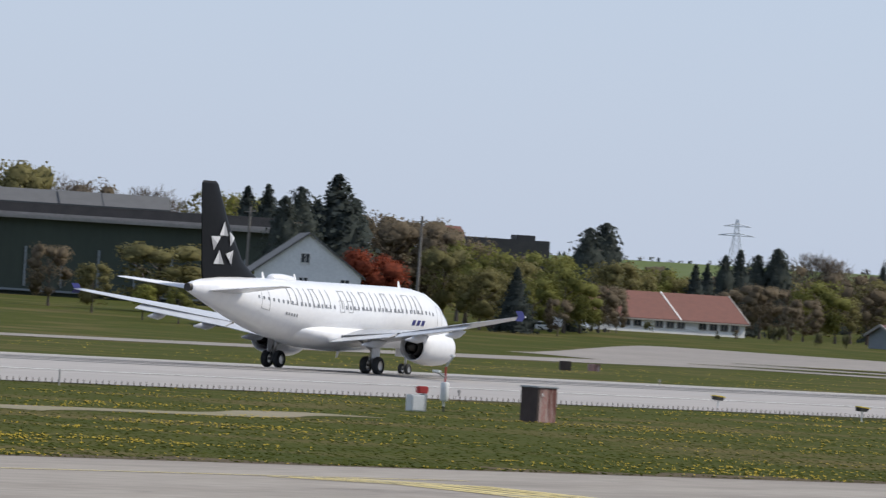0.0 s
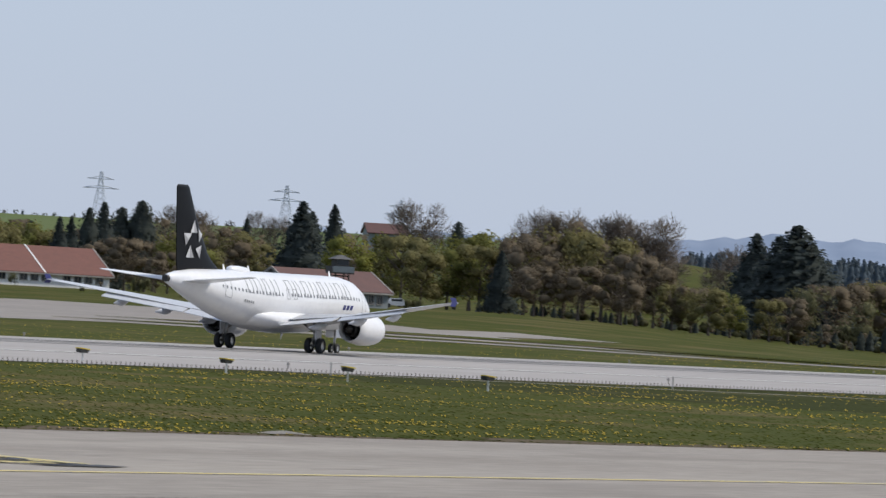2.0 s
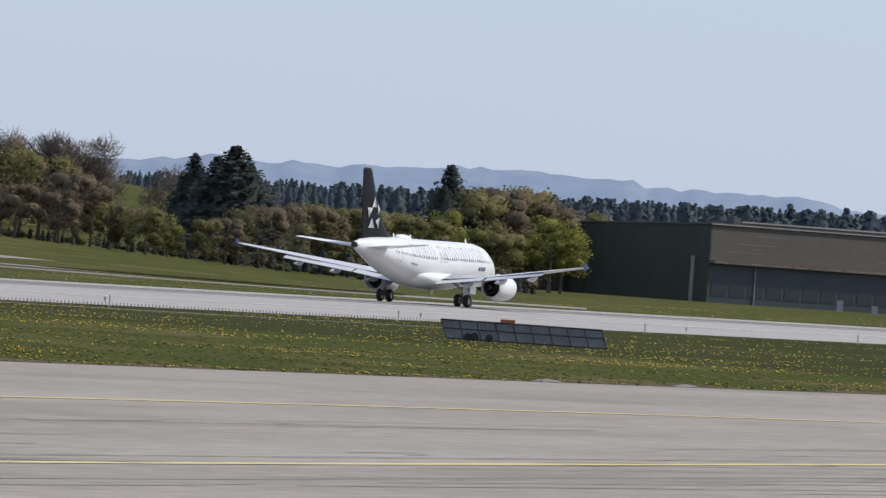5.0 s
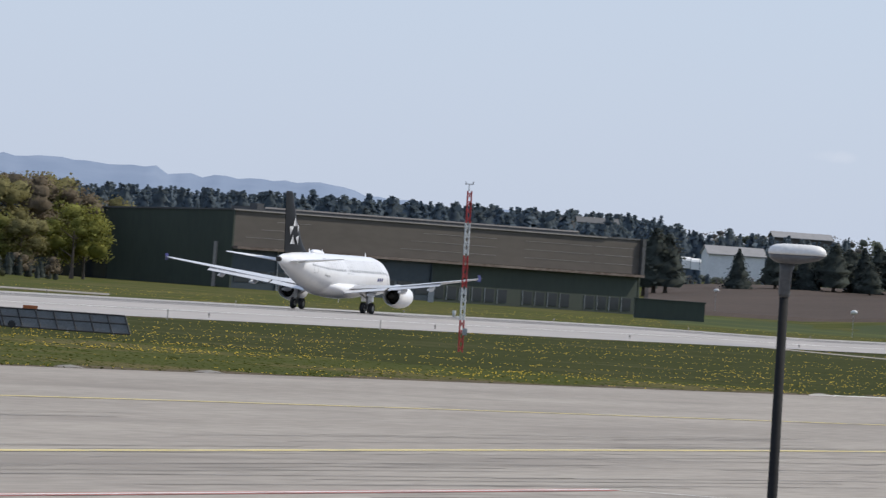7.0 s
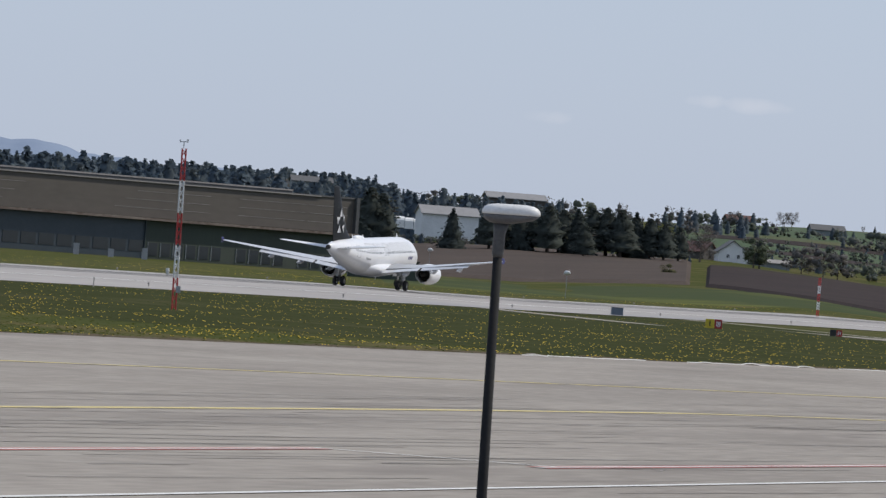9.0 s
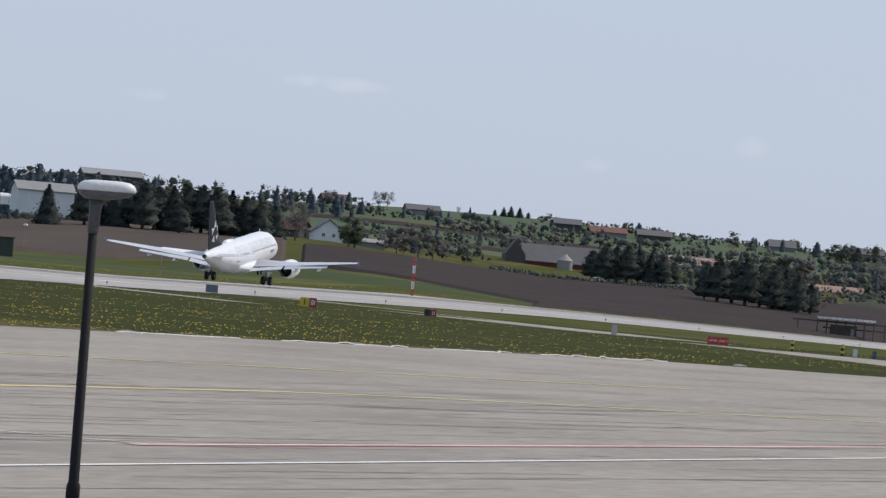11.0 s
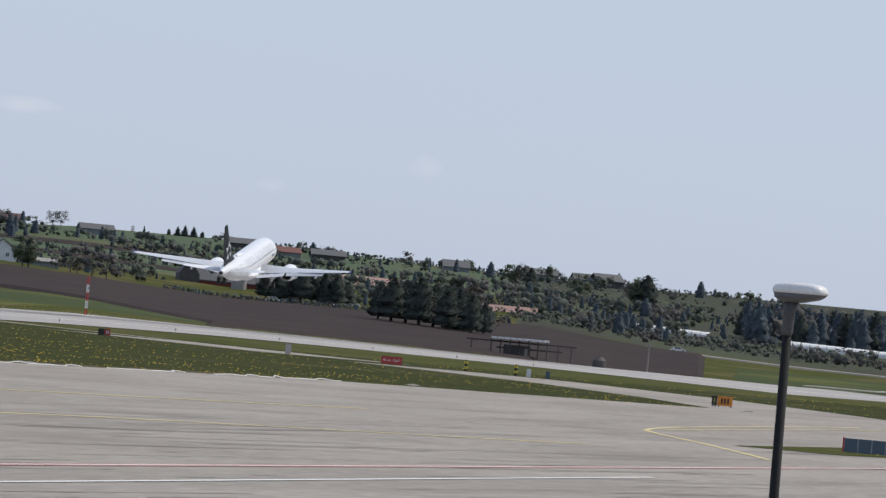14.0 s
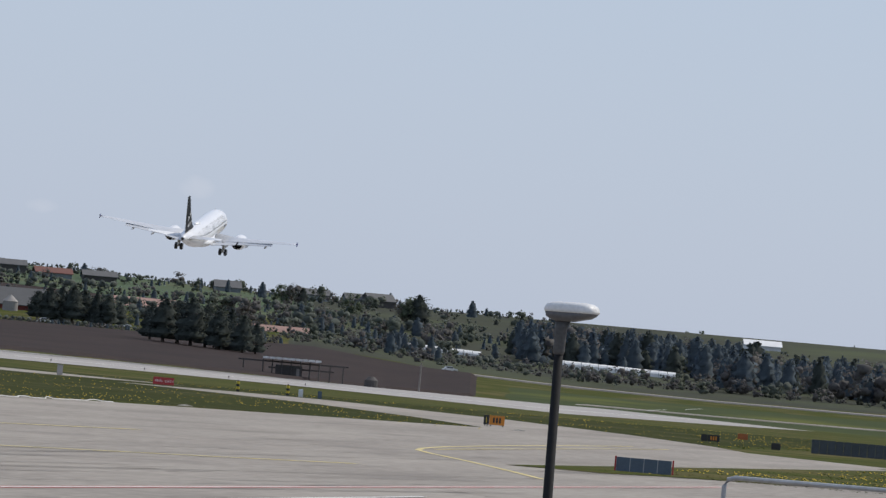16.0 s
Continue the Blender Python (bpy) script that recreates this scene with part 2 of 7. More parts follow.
TUFT_DARK = material("dark_grass_blades", (0.026, 0.038, 0.007), 0.9, (0.044, 0.050, 0.011), 0.10, vary=0.18, island=True, spec=0.03)
FLOWER = material("dandelion_yellow", (0.60, 0.40, 0.015), 0.8, (0.50, 0.38, 0.04), 2.0)
TUFT = material("grass_blades", (0.040, 0.052, 0.009), 0.9, (0.062, 0.066, 0.014), 0.10, vary=0.12, island=True, spec=0.03)
# the blue of distance haze is mixed into the hills' base colour
HILL_HAZE = material("hazy_hill", (0.235, 0.285, 0.370), 1.0, (0.200, 0.250, 0.335), 0.004, fine=10, spec=0.0)

VERGE_EARTH = material("verge_earth", (0.125, 0.098, 0.068), 0.95, (0.075, 0.062, 0.038), 0.6, bump=0.4, fine=6, spec=0.03)

# ---- ground ----
def edge_y(x):
    """The far edge of the apron, where the meadow begins."""
    return 132.0 - 0.046 * (x - 204) - 30 * smooth(545, 600, x)


def build_ground():
    bm = bmesh.new()
    bearings = [*range(-90, 48, 6), *[48 + 0.5 * i for i in range(92)], *range(94, 270, 8)]
    radii = [0.5, 40, 100, 160, 220, 280, 340, 400, 460, 520, 580, 640, 700, 760] + [790 + 22 * i for i in range(75)] + [2480 + 70 * i for i in range(16)] + [3700, 3950, 4200, 4500, 4900]
    rows = []
    for r in radii:
        row = []
        for b in bearings:
            x, y = pol(b, r)
            row.append(bm.verts.new((x, y, height(x, y) + (0.06 * noise.noise((x * 0.02, y * 0.02, 0)) if r > 1100 else 0))))
        rows.append(row)
    n = len(bearings)
    for a, b in zip(rows, rows[1:]):
        for i in range(n):
            bm.faces.new((a[(i + 1) % n], a[i], b[i], b[(i + 1) % n]))
    bm.faces.new(rows[0])
    bmesh.ops.recalc_face_normals(bm, faces=bm.faces)
    if sum(f.normal.z for f in bm.faces) < 0:
        bmesh.ops.reverse_faces(bm, faces=bm.faces)
    solid("ground", bm, GRASS, "airfield meadow of short mown grass with dry patches", "grass", "structure", smooth_faces=True)


def crown(x, y):
    return height(x, y) + 0.55 * max(0.0, 1 - abs(y - 283.2) / 48)


def build_paving():
    bm = bmesh.new()
    sheet(bm, lambda u, v: ((-300 + 835 * u), -160 + (edge_y(-300 + 835 * u) + 160) * v), 60, 24, 0.03)
    sheet(bm, lambda u, v: (535 + (12 + 58 * v) * u, 64.5 + (edge_y(535) - 64.5) * v - 20 * u * v), 8, 8, 0.03)
    apron = solid("apron", bm, CONCRETE, "wide grey concrete apron and taxiway with streaks of rubber", "apron", "structure")
    # the exit taxiway, bending from the apron to the runway
    bm = bmesh.new()
    stripe(bm, [(560, 84), (600, 93), (640, 105), (690, 123), (735, 145), (780, 170), (830, 200), (890, 240)], 17, 0.02)
    solid("taxiway", bm, CONCRETE, "pale concrete exit taxiway crossing the meadow", "taxiway", "structure")
    bm = bmesh.new()
    sheet(bm, lambda u, v: (-400 + 2230 * u, 235 + 97 * v), 160, 12, 0.05, crown)
    solid("runway", bm, RUNWAY, "long pale concrete runway with worn white edge lines", "runway", "structure")
    bm = bmesh.new()
    for y in (256.5, 310.0):
        stripe(bm, between((-400, y), (1820, y), 110), 0.9, 0.075, crown)
    for i in range(40):
        x = -380 + 60 * i
        stripe(bm, between((x, 283.2), (x + 30, 283.2), 2), 0.5, 0.075, crown)
    solid("runway_marking", bm, WHITE_LINE, "worn white runway edge and centre lines", "marking", "structure")
    bm = bmesh.new()
    for y, w in ((279.6, 1.1), (286.8, 1.1), (283, 2.6), (276, 1.5)):
        stripe(bm, between((250, y), (1500, y), 60), w, 0.065, crown)
    solid("rubber_marking", bm, RUBBER, "dark tyre rubber along the runway", "marking", "structure")
    bm = bmesh.new()
    sheet(bm, lambda u, v: (442 + 14 * noise.noise((v * 7, 1.0, 0)) + (868 - 442) * u, edge_y(442 + 426 * u) + 3.5 + (230 - edge_y(442 + 426 * u)) * v + 2.0 * noise.noise((u * 40, v, 2.0)) * (1 - v)), 90, 14, 0.012)
    solid("dark_grass", bm, DARK_GRASS, "darker green stretch of meadow grass", "grass", "structure")
    # behind the runway: an old apron with grass strips
    bm = bmesh.new()
    def old_apron(u, v):
        k = smooth(0, 0.12, u) * (1 - 0.7 * smooth(0.32, 0.62, u))
        near = 938 + 47 * u
        return pol(60.45 + 8.8 * u, 962 + (near - 962) * k + (84 + 50 * u + 46 * (1 - u)) * k * v)
    sheet(bm, old_apron, 48, 6, 0.05)
    solid("pavement", bm, OLD_ASPHALT, "old grey-brown asphalt apron behind the runway", "apron", "structure")
    bm = bmesh.new()
    sheet(bm, lambda u, v: pol(62.0 + 6.0 * u, 984 + 44 * u + (2 + 16 * smooth(0, 0.3, u)) * v), 40, 2, 0.14)
    sheet(bm, lambda u, v: pol(61.7 + 6.3 * u, 958 + 34 * u + (2 + 10 * smooth(0, 0.2, u)) * v), 40, 2, 0.12)
    solid("grass_strip", bm, GRASS, "long strips of mown grass across the old apron", "grass", "structure")
    bm = bmesh.new()
    sheet(bm, lambda u, v: (150 + 830 * u, 432 + 16 * v + 12 * u), 40, 2, 0.05)
    solid("pavement", bm, OLD_ASPHALT, "narrow asphalt strip along the runway meadow", "road", "structure")
    bm = bmesh.new()
    sheet(bm, lambda u, v: (436 + 120 * u - 6 * v, 214 + 26 * (1 - u) * 1.05 + 3.0 * v), 12, 1, 0.03)
    sheet(bm, lambda u, v: (753 + 70 * u, 200 + 40 * u + 5 * v), 12, 1, 0.03)
    solid("pavement", bm, CONCRETE, "narrow concrete service path through the meadow", "path", "structure")
    bm = bmesh.new()
    sheet(bm, lambda u, v: (282 + 44 * u, 181 + 9 * u + 4.0 * v + 1.5 * math.sin(9 * u)), 16, 2, 0.02)
    solid("bare_earth", bm, material("bare_earth", (0.26, 0.21, 0.15), 0.95, (0.16, 0.15, 0.07), 0.3), "worn bare earth track in the grass", "earth", "structure")
    # worn earth and a crumbled concrete edge where the meadow meets the apron
    rnd = random.Random(12)
    bm = bmesh.new()
    xs = [120 + 1.6 * i for i in range(255)]
    wide = {x: 0.8 + 4.2 * max(0.0, 0.4 + noise.noise((x * 0.09, 2.0, 0)) + 0.7 * noise.noise((x * 0.4, 7.0, 0))) for x in xs}
    for x, x2 in zip(xs, xs[1:]):
        q = [bm.verts.new((a, edge_y(a) + b, 0.036 if b < 0 else 0.02)) for a, b in ((x, -0.25), (x2, -0.25), (x2, wide[x2]), (x, wide[x]))]
        bm.faces.new(q)
    solid("bare_earth", bm, VERGE_EARTH, "worn brown earth along the apron's edge", "earth", "structure")
    bm = bmesh.new()
    for x0, x1 in ((426, 447), (455, 480), (486, 503), (508, 540)):
        n = int((x1 - x0) / 0.6)
        xs = [x0 + (x1 - x0) * i / n for i in range(n + 1)]
        tube(bm, [(x, edge_y(x) - 0.4 + 0.9 * noise.noise((x * 0.3, 1.0, 0)), 0.05 + 0.16 * max(0.0, noise.noise((x * 0.35, 4.0, 0)))) for x in xs], 0.032, 6)
    solid("ground_hose", bm, WHITE_LINE, "pale hose lying in loose bends along the apron's edge", "hose")
    # grass island at the end of the apron
    bm = bmesh.new()
    sheet(bm, lambda u, v: (392 + 160 * u, 65 - 2.5 * u - (1 - v) * (5 + 17 * smooth(0, 0.25, u))), 24, 8, 0.055)
    solid("grass_island", bm, GRASS, "mown grass island at the apron's end", "grass", "structure")
    # apron markings
    bm = bmesh.new()
    stripe(bm, [(x, 102 - 0.5 * smooth(200, 260, x) - 19 * smooth(235, 460, x)) for x in range(60, 412, 8)], 0.55, 0.045)
    stripe(bm, [(x, 73.5 + 2.5 * smooth(160, 270, x) - 13 * smooth(285, 372, x)) for x in range(40, 356, 8)], 0.55, 0.045)
    stripe(bm, between((60, 124.5), (214, 122.3), 20), 0.3, 0.045)
    stripe(bm, [(354, 57), (370, 61), (392, 66.7), (412, 72.2), (421, 74.4), (429, 75.6), (438, 76.6), (447, 77.4), (472, 79.1), (508, 81), (545, 82)], 0.34, 0.045)
    stripe(bm, [(429, 74.9), (440, 75.5), (456, 76.3), (480, 77.4), (508, 78.6), (545, 79.6)], 0.28, 0.05)
    solid("apron_marking", bm, YELLOW, "faded yellow taxi guide lines on concrete", "marking", "structure")
    bm = bmesh.new()
    for dy, (a, b) in ((0, ((60, 60.5), (196, 60.8))), (0, ((195, 55), (380, 52.8))), (0, ((196, 60.8), (215, 55)))):
        if a[0] == 196:
            continue
        stripe(bm, between((a[0], a[1] + 0.22), (b[0], b[1] + 0.22), 30), 0.2, 0.045)
        stripe(bm, between((a[0], a[1] - 0.22), (b[0], b[1] - 0.22), 30), 0.2, 0.045)
    solid("apron_marking", bm, RED_LINE, "red safety line pair on the apron", "marking", "structure")
    bm = bmesh.new()
    stripe(bm, between((60, 60.5), (196, 60.8), 30), 0.2, 0.05)
    stripe(bm, between((196, 60.8), (197, 55), 6), 0.25, 0.05)
    stripe(bm, between((195, 55), (380, 52.8), 30), 0.2, 0.05)
    stripe(bm, between((60, 50.2), (285, 50), 40), 0.3, 0.05)
    solid("apron_marking", bm, WHITE_LINE, "thin white lines on the apron", "marking", "structure")
    # painted taxiway designator lying on the concrete: a yellow panel with black strokes
    bm = bmesh.new()
    for q, w in ((-2.3, 0.7), (-1.1, 0.9), (0.3, 0.8), (1.5, 0.55), (2.4, 0.6)):
        stripe(bm, [(204 + q, 121.8), (206 + q, 118.5), (203 + q, 114), (200 + q, 110), (197.5 + q, 106.4)], w, 0.045)
    for x, y in ((206, 118.5), (203, 114), (200, 110), (198, 106.8)):
        stripe(bm, [(x - 2.6, y), (x + 2.6, y)], 0.5, 0.05)
    solid("taxiway_sign_marking", bm, YELLOW, "large worn yellow painted panel on the taxiway", "marking", "structure")
    bm = bmesh.new()
    for k, (x, y) in enumerate(((199.0, 109.4), (197.2, 106.6))):
        ring = [(x + 1.9 * math.cos(a * math.pi / 8), y + 1.1 * math.sin(a * math.pi / 8)) for a in range(17)]
        stripe(bm, ring, 0.55, 0.06)
    stripe(bm, [(195.5, 105.4), (197.6, 104.9), (199.6, 105.3)], 0.9, 0.06)
    solid("taxiway_sign_marking", bm, BLACK_PAINT, "black painted strokes on the yellow panel", "marking", "structure")
    # scuffs and tar seams on the apron
    rnd = random.Random(5)
    bm = bmesh.new()
    for i in range(70):
        x, y = rnd.uniform(100, 420), rnd.uniform(40, 118)
        ln = rnd.uniform(1.5, 6)
        if y < edge_y(x) - 3:
            stripe(bm, [(x + ln * k / 4, y + 0.15 * math.sin(k + i)) for k in range(5)], rnd.uniform(0.06, 0.22), 0.04)
    for i in range(64):
        x, y = rnd.uniform(60, 330), rnd.uniform(66, 92)
        ln = rnd.uniform(15, 60)
        stripe(bm, [(x + ln * k / 6, y + 0.3 * math.sin(k * 0.7 + i)) for k in range(7)], rnd.uniform(0.06, 0.2), 0.038)
    for i in range(150):
        x, y = rnd.uniform(150, 470), rnd.uniform(44, 84)
        ln = rnd.uniform(8, 40)
        stripe(bm, [(x + ln * k / 5, y - 0.012 * ln * k + 0.12 * math.sin(k * 0.9 + i)) for k in range(6)], rnd.uniform(0.05, 0.16), 0.039)
    solid("apron_marking", bm, SCUFF, "dark tyre scuffs on the apron", "marking", "structure")
    return apron


def field(name, mat, label, b0, b1, r0, r1, lift=0.2, n=24):
    bm = bmesh.new()
    sheet(bm, lambda u, v: pol(b0 + (b1 - b0) * u, (r0[0] + (r0[1] - r0[0]) * u) * (1 - v) + (r1[0] + (r1[1] - r1[0]) * u) * v), n, n, lift)
    for v in bm.verts:
        if v.is_boundary:
            v.co.z -= lift + 0.15
    solid(name, bm, mat, label, "field", "structure")


def build_fields():
    field("field", SOIL_DRY, "dry brown ploughed field with fine furrows", 72.9, 75.2, (1700, 1720), (2150, 2150), 0.7, 64)
    field("field", SOIL, "dark ploughed field below the farm", 75.3, 77.0, (1700, 1530), (2080, 2200), 0.7, 64)
    field("field", SOIL, "dark ploughed field behind the runway", 76.9, 80.35, (1500, 1910), (2190, 2180), 0.7, 64)
    field("field", FIELD_GREEN, "bright green crop field beside the runway", 73.0, 77.6, (1330, 1560), (1700, 1640), 0.15)
    field("field", FIELD_GREEN, "green meadow with yellow flowers", 80.4, 88, (1870, 1870), (2080, 2080), 0.15)
    field("field", PASTURE, "green pasture on the farm hill", 75.0, 79.6, (2350, 2600), (3100, 3000), 0.2)
    field("field", LUSH, "bright green pasture on the low hill", 60.4, 65, (1700, 1800), (2650, 2650), 0.2)
    field("field", SOIL, "strip of dark tilled soil on the farm hill", 75.4, 77.4, (2500, 2480), (2540, 2510), 0.45)
    field("field", SOIL, "strip of dark tilled soil on the farm hill", 75.2, 77.8, (2640, 2600), (2690, 2640), 0.45)
    field("field", HEATH, "rough brown-green heath on the far slope", 79.0, 88, (2215, 2135), (3050, 3050), 0.3, 40)
    field("road", OLD_ASPHALT, "pale country road along the field", 78.6, 86, (2190, 2110), (2202, 2122), 0.35)
    field("road", CONCRETE, "pale curving track in the meadow", 80.9, 86, (1930, 1980), (1938, 1990), 0.35)


def ridge(name, mat, label, b0, b1, r, tops, rough, seed):
    """A distant wooded ridge: a long body of earth with an uneven crest. tops: height over the eye line in thousandths of the range."""
    bm = bmesh.new()
    n = 260
    rows = []
    for i in range(n + 1):
        u = i / n
        b = b0 + (b1 - b0) * u
        k = u * (len(tops) - 1)
        j = min(int(k), len(tops) - 2)
        t = tops[j] + (tops[j + 1] - tops[j]) * smooth(0, 1, k - j)
        top = 5 + t * r / 1000 + rough * (noise.noise((b * 2.2, seed, 0)) + 0.6 * noise.noise((b * 9, seed, 2)) + 0.4 * noise.noise((b * 30, seed, 5)))
        ring = []
        for q, w in ((-0.06, -0.2), (-0.03, 0.6), (0, 1.0), (0.03, 0.7), (0.06, -0.2)):
            x, y = pol(b, r * (1 + q))
            ring.append(bm.verts.new((x, y, top * w if w > 0 else -5)))
        rows.append(ring)
    for a, b in zip(rows, rows[1:]):
        for i in range(4):
            bm.faces.new((a[i], b[i], b[i + 1], a[i + 1]))
    bmesh.ops.recalc_face_normals(bm, faces=bm.faces)
    solid(name, bm, mat, label, "hill", "structure", smooth_faces=True)


build_ground()
build_paving()
build_fields()
ridge("backdrop_hill", HILL_HAZE, "hills on the horizon, coloured pale blue as haze", 54, 75, 4500, (8.0, 8.0, 8.0, 7.6, 7.2, 7.2, 7.6, 8.6, 10.0, 10.8, 10.1, 8.2, 6.2, 5.0), 4.0, 3)
ridge("backdrop_hill", HILL_HAZE, "low hills on the horizon, coloured blue as haze", 74, 92, 4600, (5.0, 4.8, 4.6, 4.8, 5.2, 5.0, 5.0), 3, 9)

# ---- airliner ----
WHITE_SKIN = material("white_aircraft_paint", (0.80, 0.80, 0.80), 0.30, (0.74, 0.74, 0.75), 0.35, coat=0.4, fine=6, world_space=False)
GREY_SKIN = material("grey_wing_paint", (0.56, 0.57, 0.59), 0.35, (0.48, 0.49, 0.51), 0.5, fine=5, coat=0.2, world_space=False)
FIN_BLACK = material("black_fin_paint", (0.006, 0.0065, 0.008), 0.45, (0.009, 0.0095, 0.011), 0.5, spec=0.12, world_space=False)
SILVER = material("silver_logo_paint", (0.62, 0.62, 0.62), 0.4, (0.45, 0.45, 0.46), 1.5, world_space=False)
SILVER_DARK = material("grey_logo_paint", (0.36, 0.36, 0.36), 0.4, (0.28, 0.28, 0.29), 1.5, world_space=False)
METAL = material("bare_metal", (0.55, 0.54, 0.52), 0.32, (0.42, 0.41, 0.40), 2, metal=0.9, world_space=False)
DARK_METAL = material("dark_exhaust_metal", (0.035, 0.033, 0.032), 0.5, (0.06, 0.055, 0.05), 3, metal=0.6, world_space=False)
TYRE = material("black_rubber", (0.018, 0.018, 0.019), 0.8, (0.03, 0.03, 0.03), 4, world_space=False)
LETTER_GREY = material("dark_grey_lettering", (0.27, 0.275, 0.28), 0.45, world_space=False)
BLUE_PAINT = material("dark_blue_paint", (0.02, 0.025, 0.16), 0.4, world_space=False)
GLASS_DARK = material("dark_window_glass", (0.02, 0.024, 0.03), 0.1, world_space=False)
CABIN_GLASS = material("cabin_window_glass", (0.16, 0.17, 0.18), 0.15, (0.22, 0.23, 0.24), 3, world_space=False)
SEAM = material("panel_seam", (0.30, 0.30, 0.31), 0.6, world_space=False)

# stations along the body: x from the main wheels, half width, centre height, half height above and below
BODY = [(16.10, 0.02, 2.95, 0.02, 0.02), (15.85, 0.42, 2.98, 0.40, 0.42), (15.3, 0.82, 3.04, 0.80, 0.78), (14.4, 1.25, 3.18, 1.30, 1.14),
        (13.3, 1.58, 3.42, 1.76, 1.50), (12.0, 1.80, 3.66, 1.98, 1.85), (10.4, 1.95, 3.78, 2.06, 2.02), (8.0, 1.975, 3.80, 2.07, 2.07),
        (-4.0, 1.975, 3.80, 2.07, 2.07), (-7.0, 1.93, 3.90, 1.97, 1.93), (-9.5, 1.74, 4.10, 1.77, 1.66), (-12.0, 1.42, 4.40, 1.45, 1.32),
        (-14.2, 1.02, 4.66, 1.10, 0.98), (-16.0, 0.62, 4.86, 0.72, 0.66), (-17.2, 0.34, 4.96, 0.42, 0.42), (-17.7, 0.24, 4.98, 0.28, 0.28)]


def body_at(x):
    for a, b in zip(BODY, BODY[1:]):
        if b[0] <= x <= a[0]:
            u = (a[0] - x) / (a[0] - b[0])
            return [p + (q - p) * u for p, q in zip(a[1:], b[1:])]
    return BODY[-1][1:]


def on_skin(x, a, out=0.012):
    """A point on the right-hand skin; a: degrees up from level."""
    w, zc, up, dn = body_at(x)
    c, s = math.cos(radians(a)), math.sin(radians(a))
    return Vector((x, -(w + out) * c, zc + (up if s > 0 else dn) * s + out * s))


def skin_patch(bm, x0, x1, a0, a1, out=0.012, side=1, nx=2, na=2, skew=0.0):
    vs = [[on_skin(x0 + (x1 - x0) * i / nx + skew * j / na, a0 + (a1 - a0) * j / na, out) for i in range(nx + 1)] for j in range(na + 1)]
    rows = [[bm.verts.new((p.x, p.y * side, p.z)) for p in row] for row in vs]
    for a, b in zip(rows, rows[1:]):
        for i in range(nx):
            f = bm.faces.new((a[i], a[i + 1], b[i + 1], b[i]))
            f.normal_update()
            if f.normal.y * side > 0:
                f.normal_flip()


def aerofoil(chord, thick, le, n=9):
    """A closed ring of a wing section in the x-z plane, from the leading edge point le backwards."""
    up, dn = [], []
    for i in range(n + 1):
        u = (1 - math.cos(math.pi * i / n)) / 2
        y = 5 * thick * chord * (0.2969 * math.sqrt(u) - 0.126 * u - 0.3516 * u * u + 0.2843 * u ** 3 - 0.1036 * u ** 4)
        up.append((le[0] - u * chord, le[1], le[2] + y * 1.15))
        dn.append((le[0] - u * chord, le[1], le[2] - y * 0.85))
    return up + dn[-2:0:-1]


def wheel(name, parent, x, y, z, r, w):
    bm = bmesh.new()
    prof = [(r * 0.55, -w * 0.5), (r * 0.86, -w * 0.5), (r * 0.97, -w * 0.36), (r, -w * 0.1), (r, w * 0.1), (r * 0.97, w * 0.36), (r * 0.86, w * 0.5), (r * 0.55, w * 0.5)]
    loft(bm, [[(q * math.cos(k * math.pi / 14), v, q * math.sin(k * math.pi / 14)) for k in range(28)] for q, v in prof], cap=False)
    tyre = part(name, bm, TYRE, parent, "black rubber tyre", True, Matrix.Translation((x, y, z)))
    bm = bmesh.new()
    prof = [(0.02, -w * 0.3), (r * 0.3, -w * 0.34), (r * 0.5, -w * 0.3), (r * 0.56, -w * 0.46), (r * 0.56, w * 0.46), (r * 0.5, w * 0.3), (r * 0.3, w * 0.34), (0.02, w * 0.3)]
    loft(bm, [[(q * math.cos(k * math.pi / 10), v, q * math.sin(k * math.pi / 10)) for k in range(20)] for q, v in prof])
    part("rim", bm, METAL, tyre, "bare metal wheel rim", True)


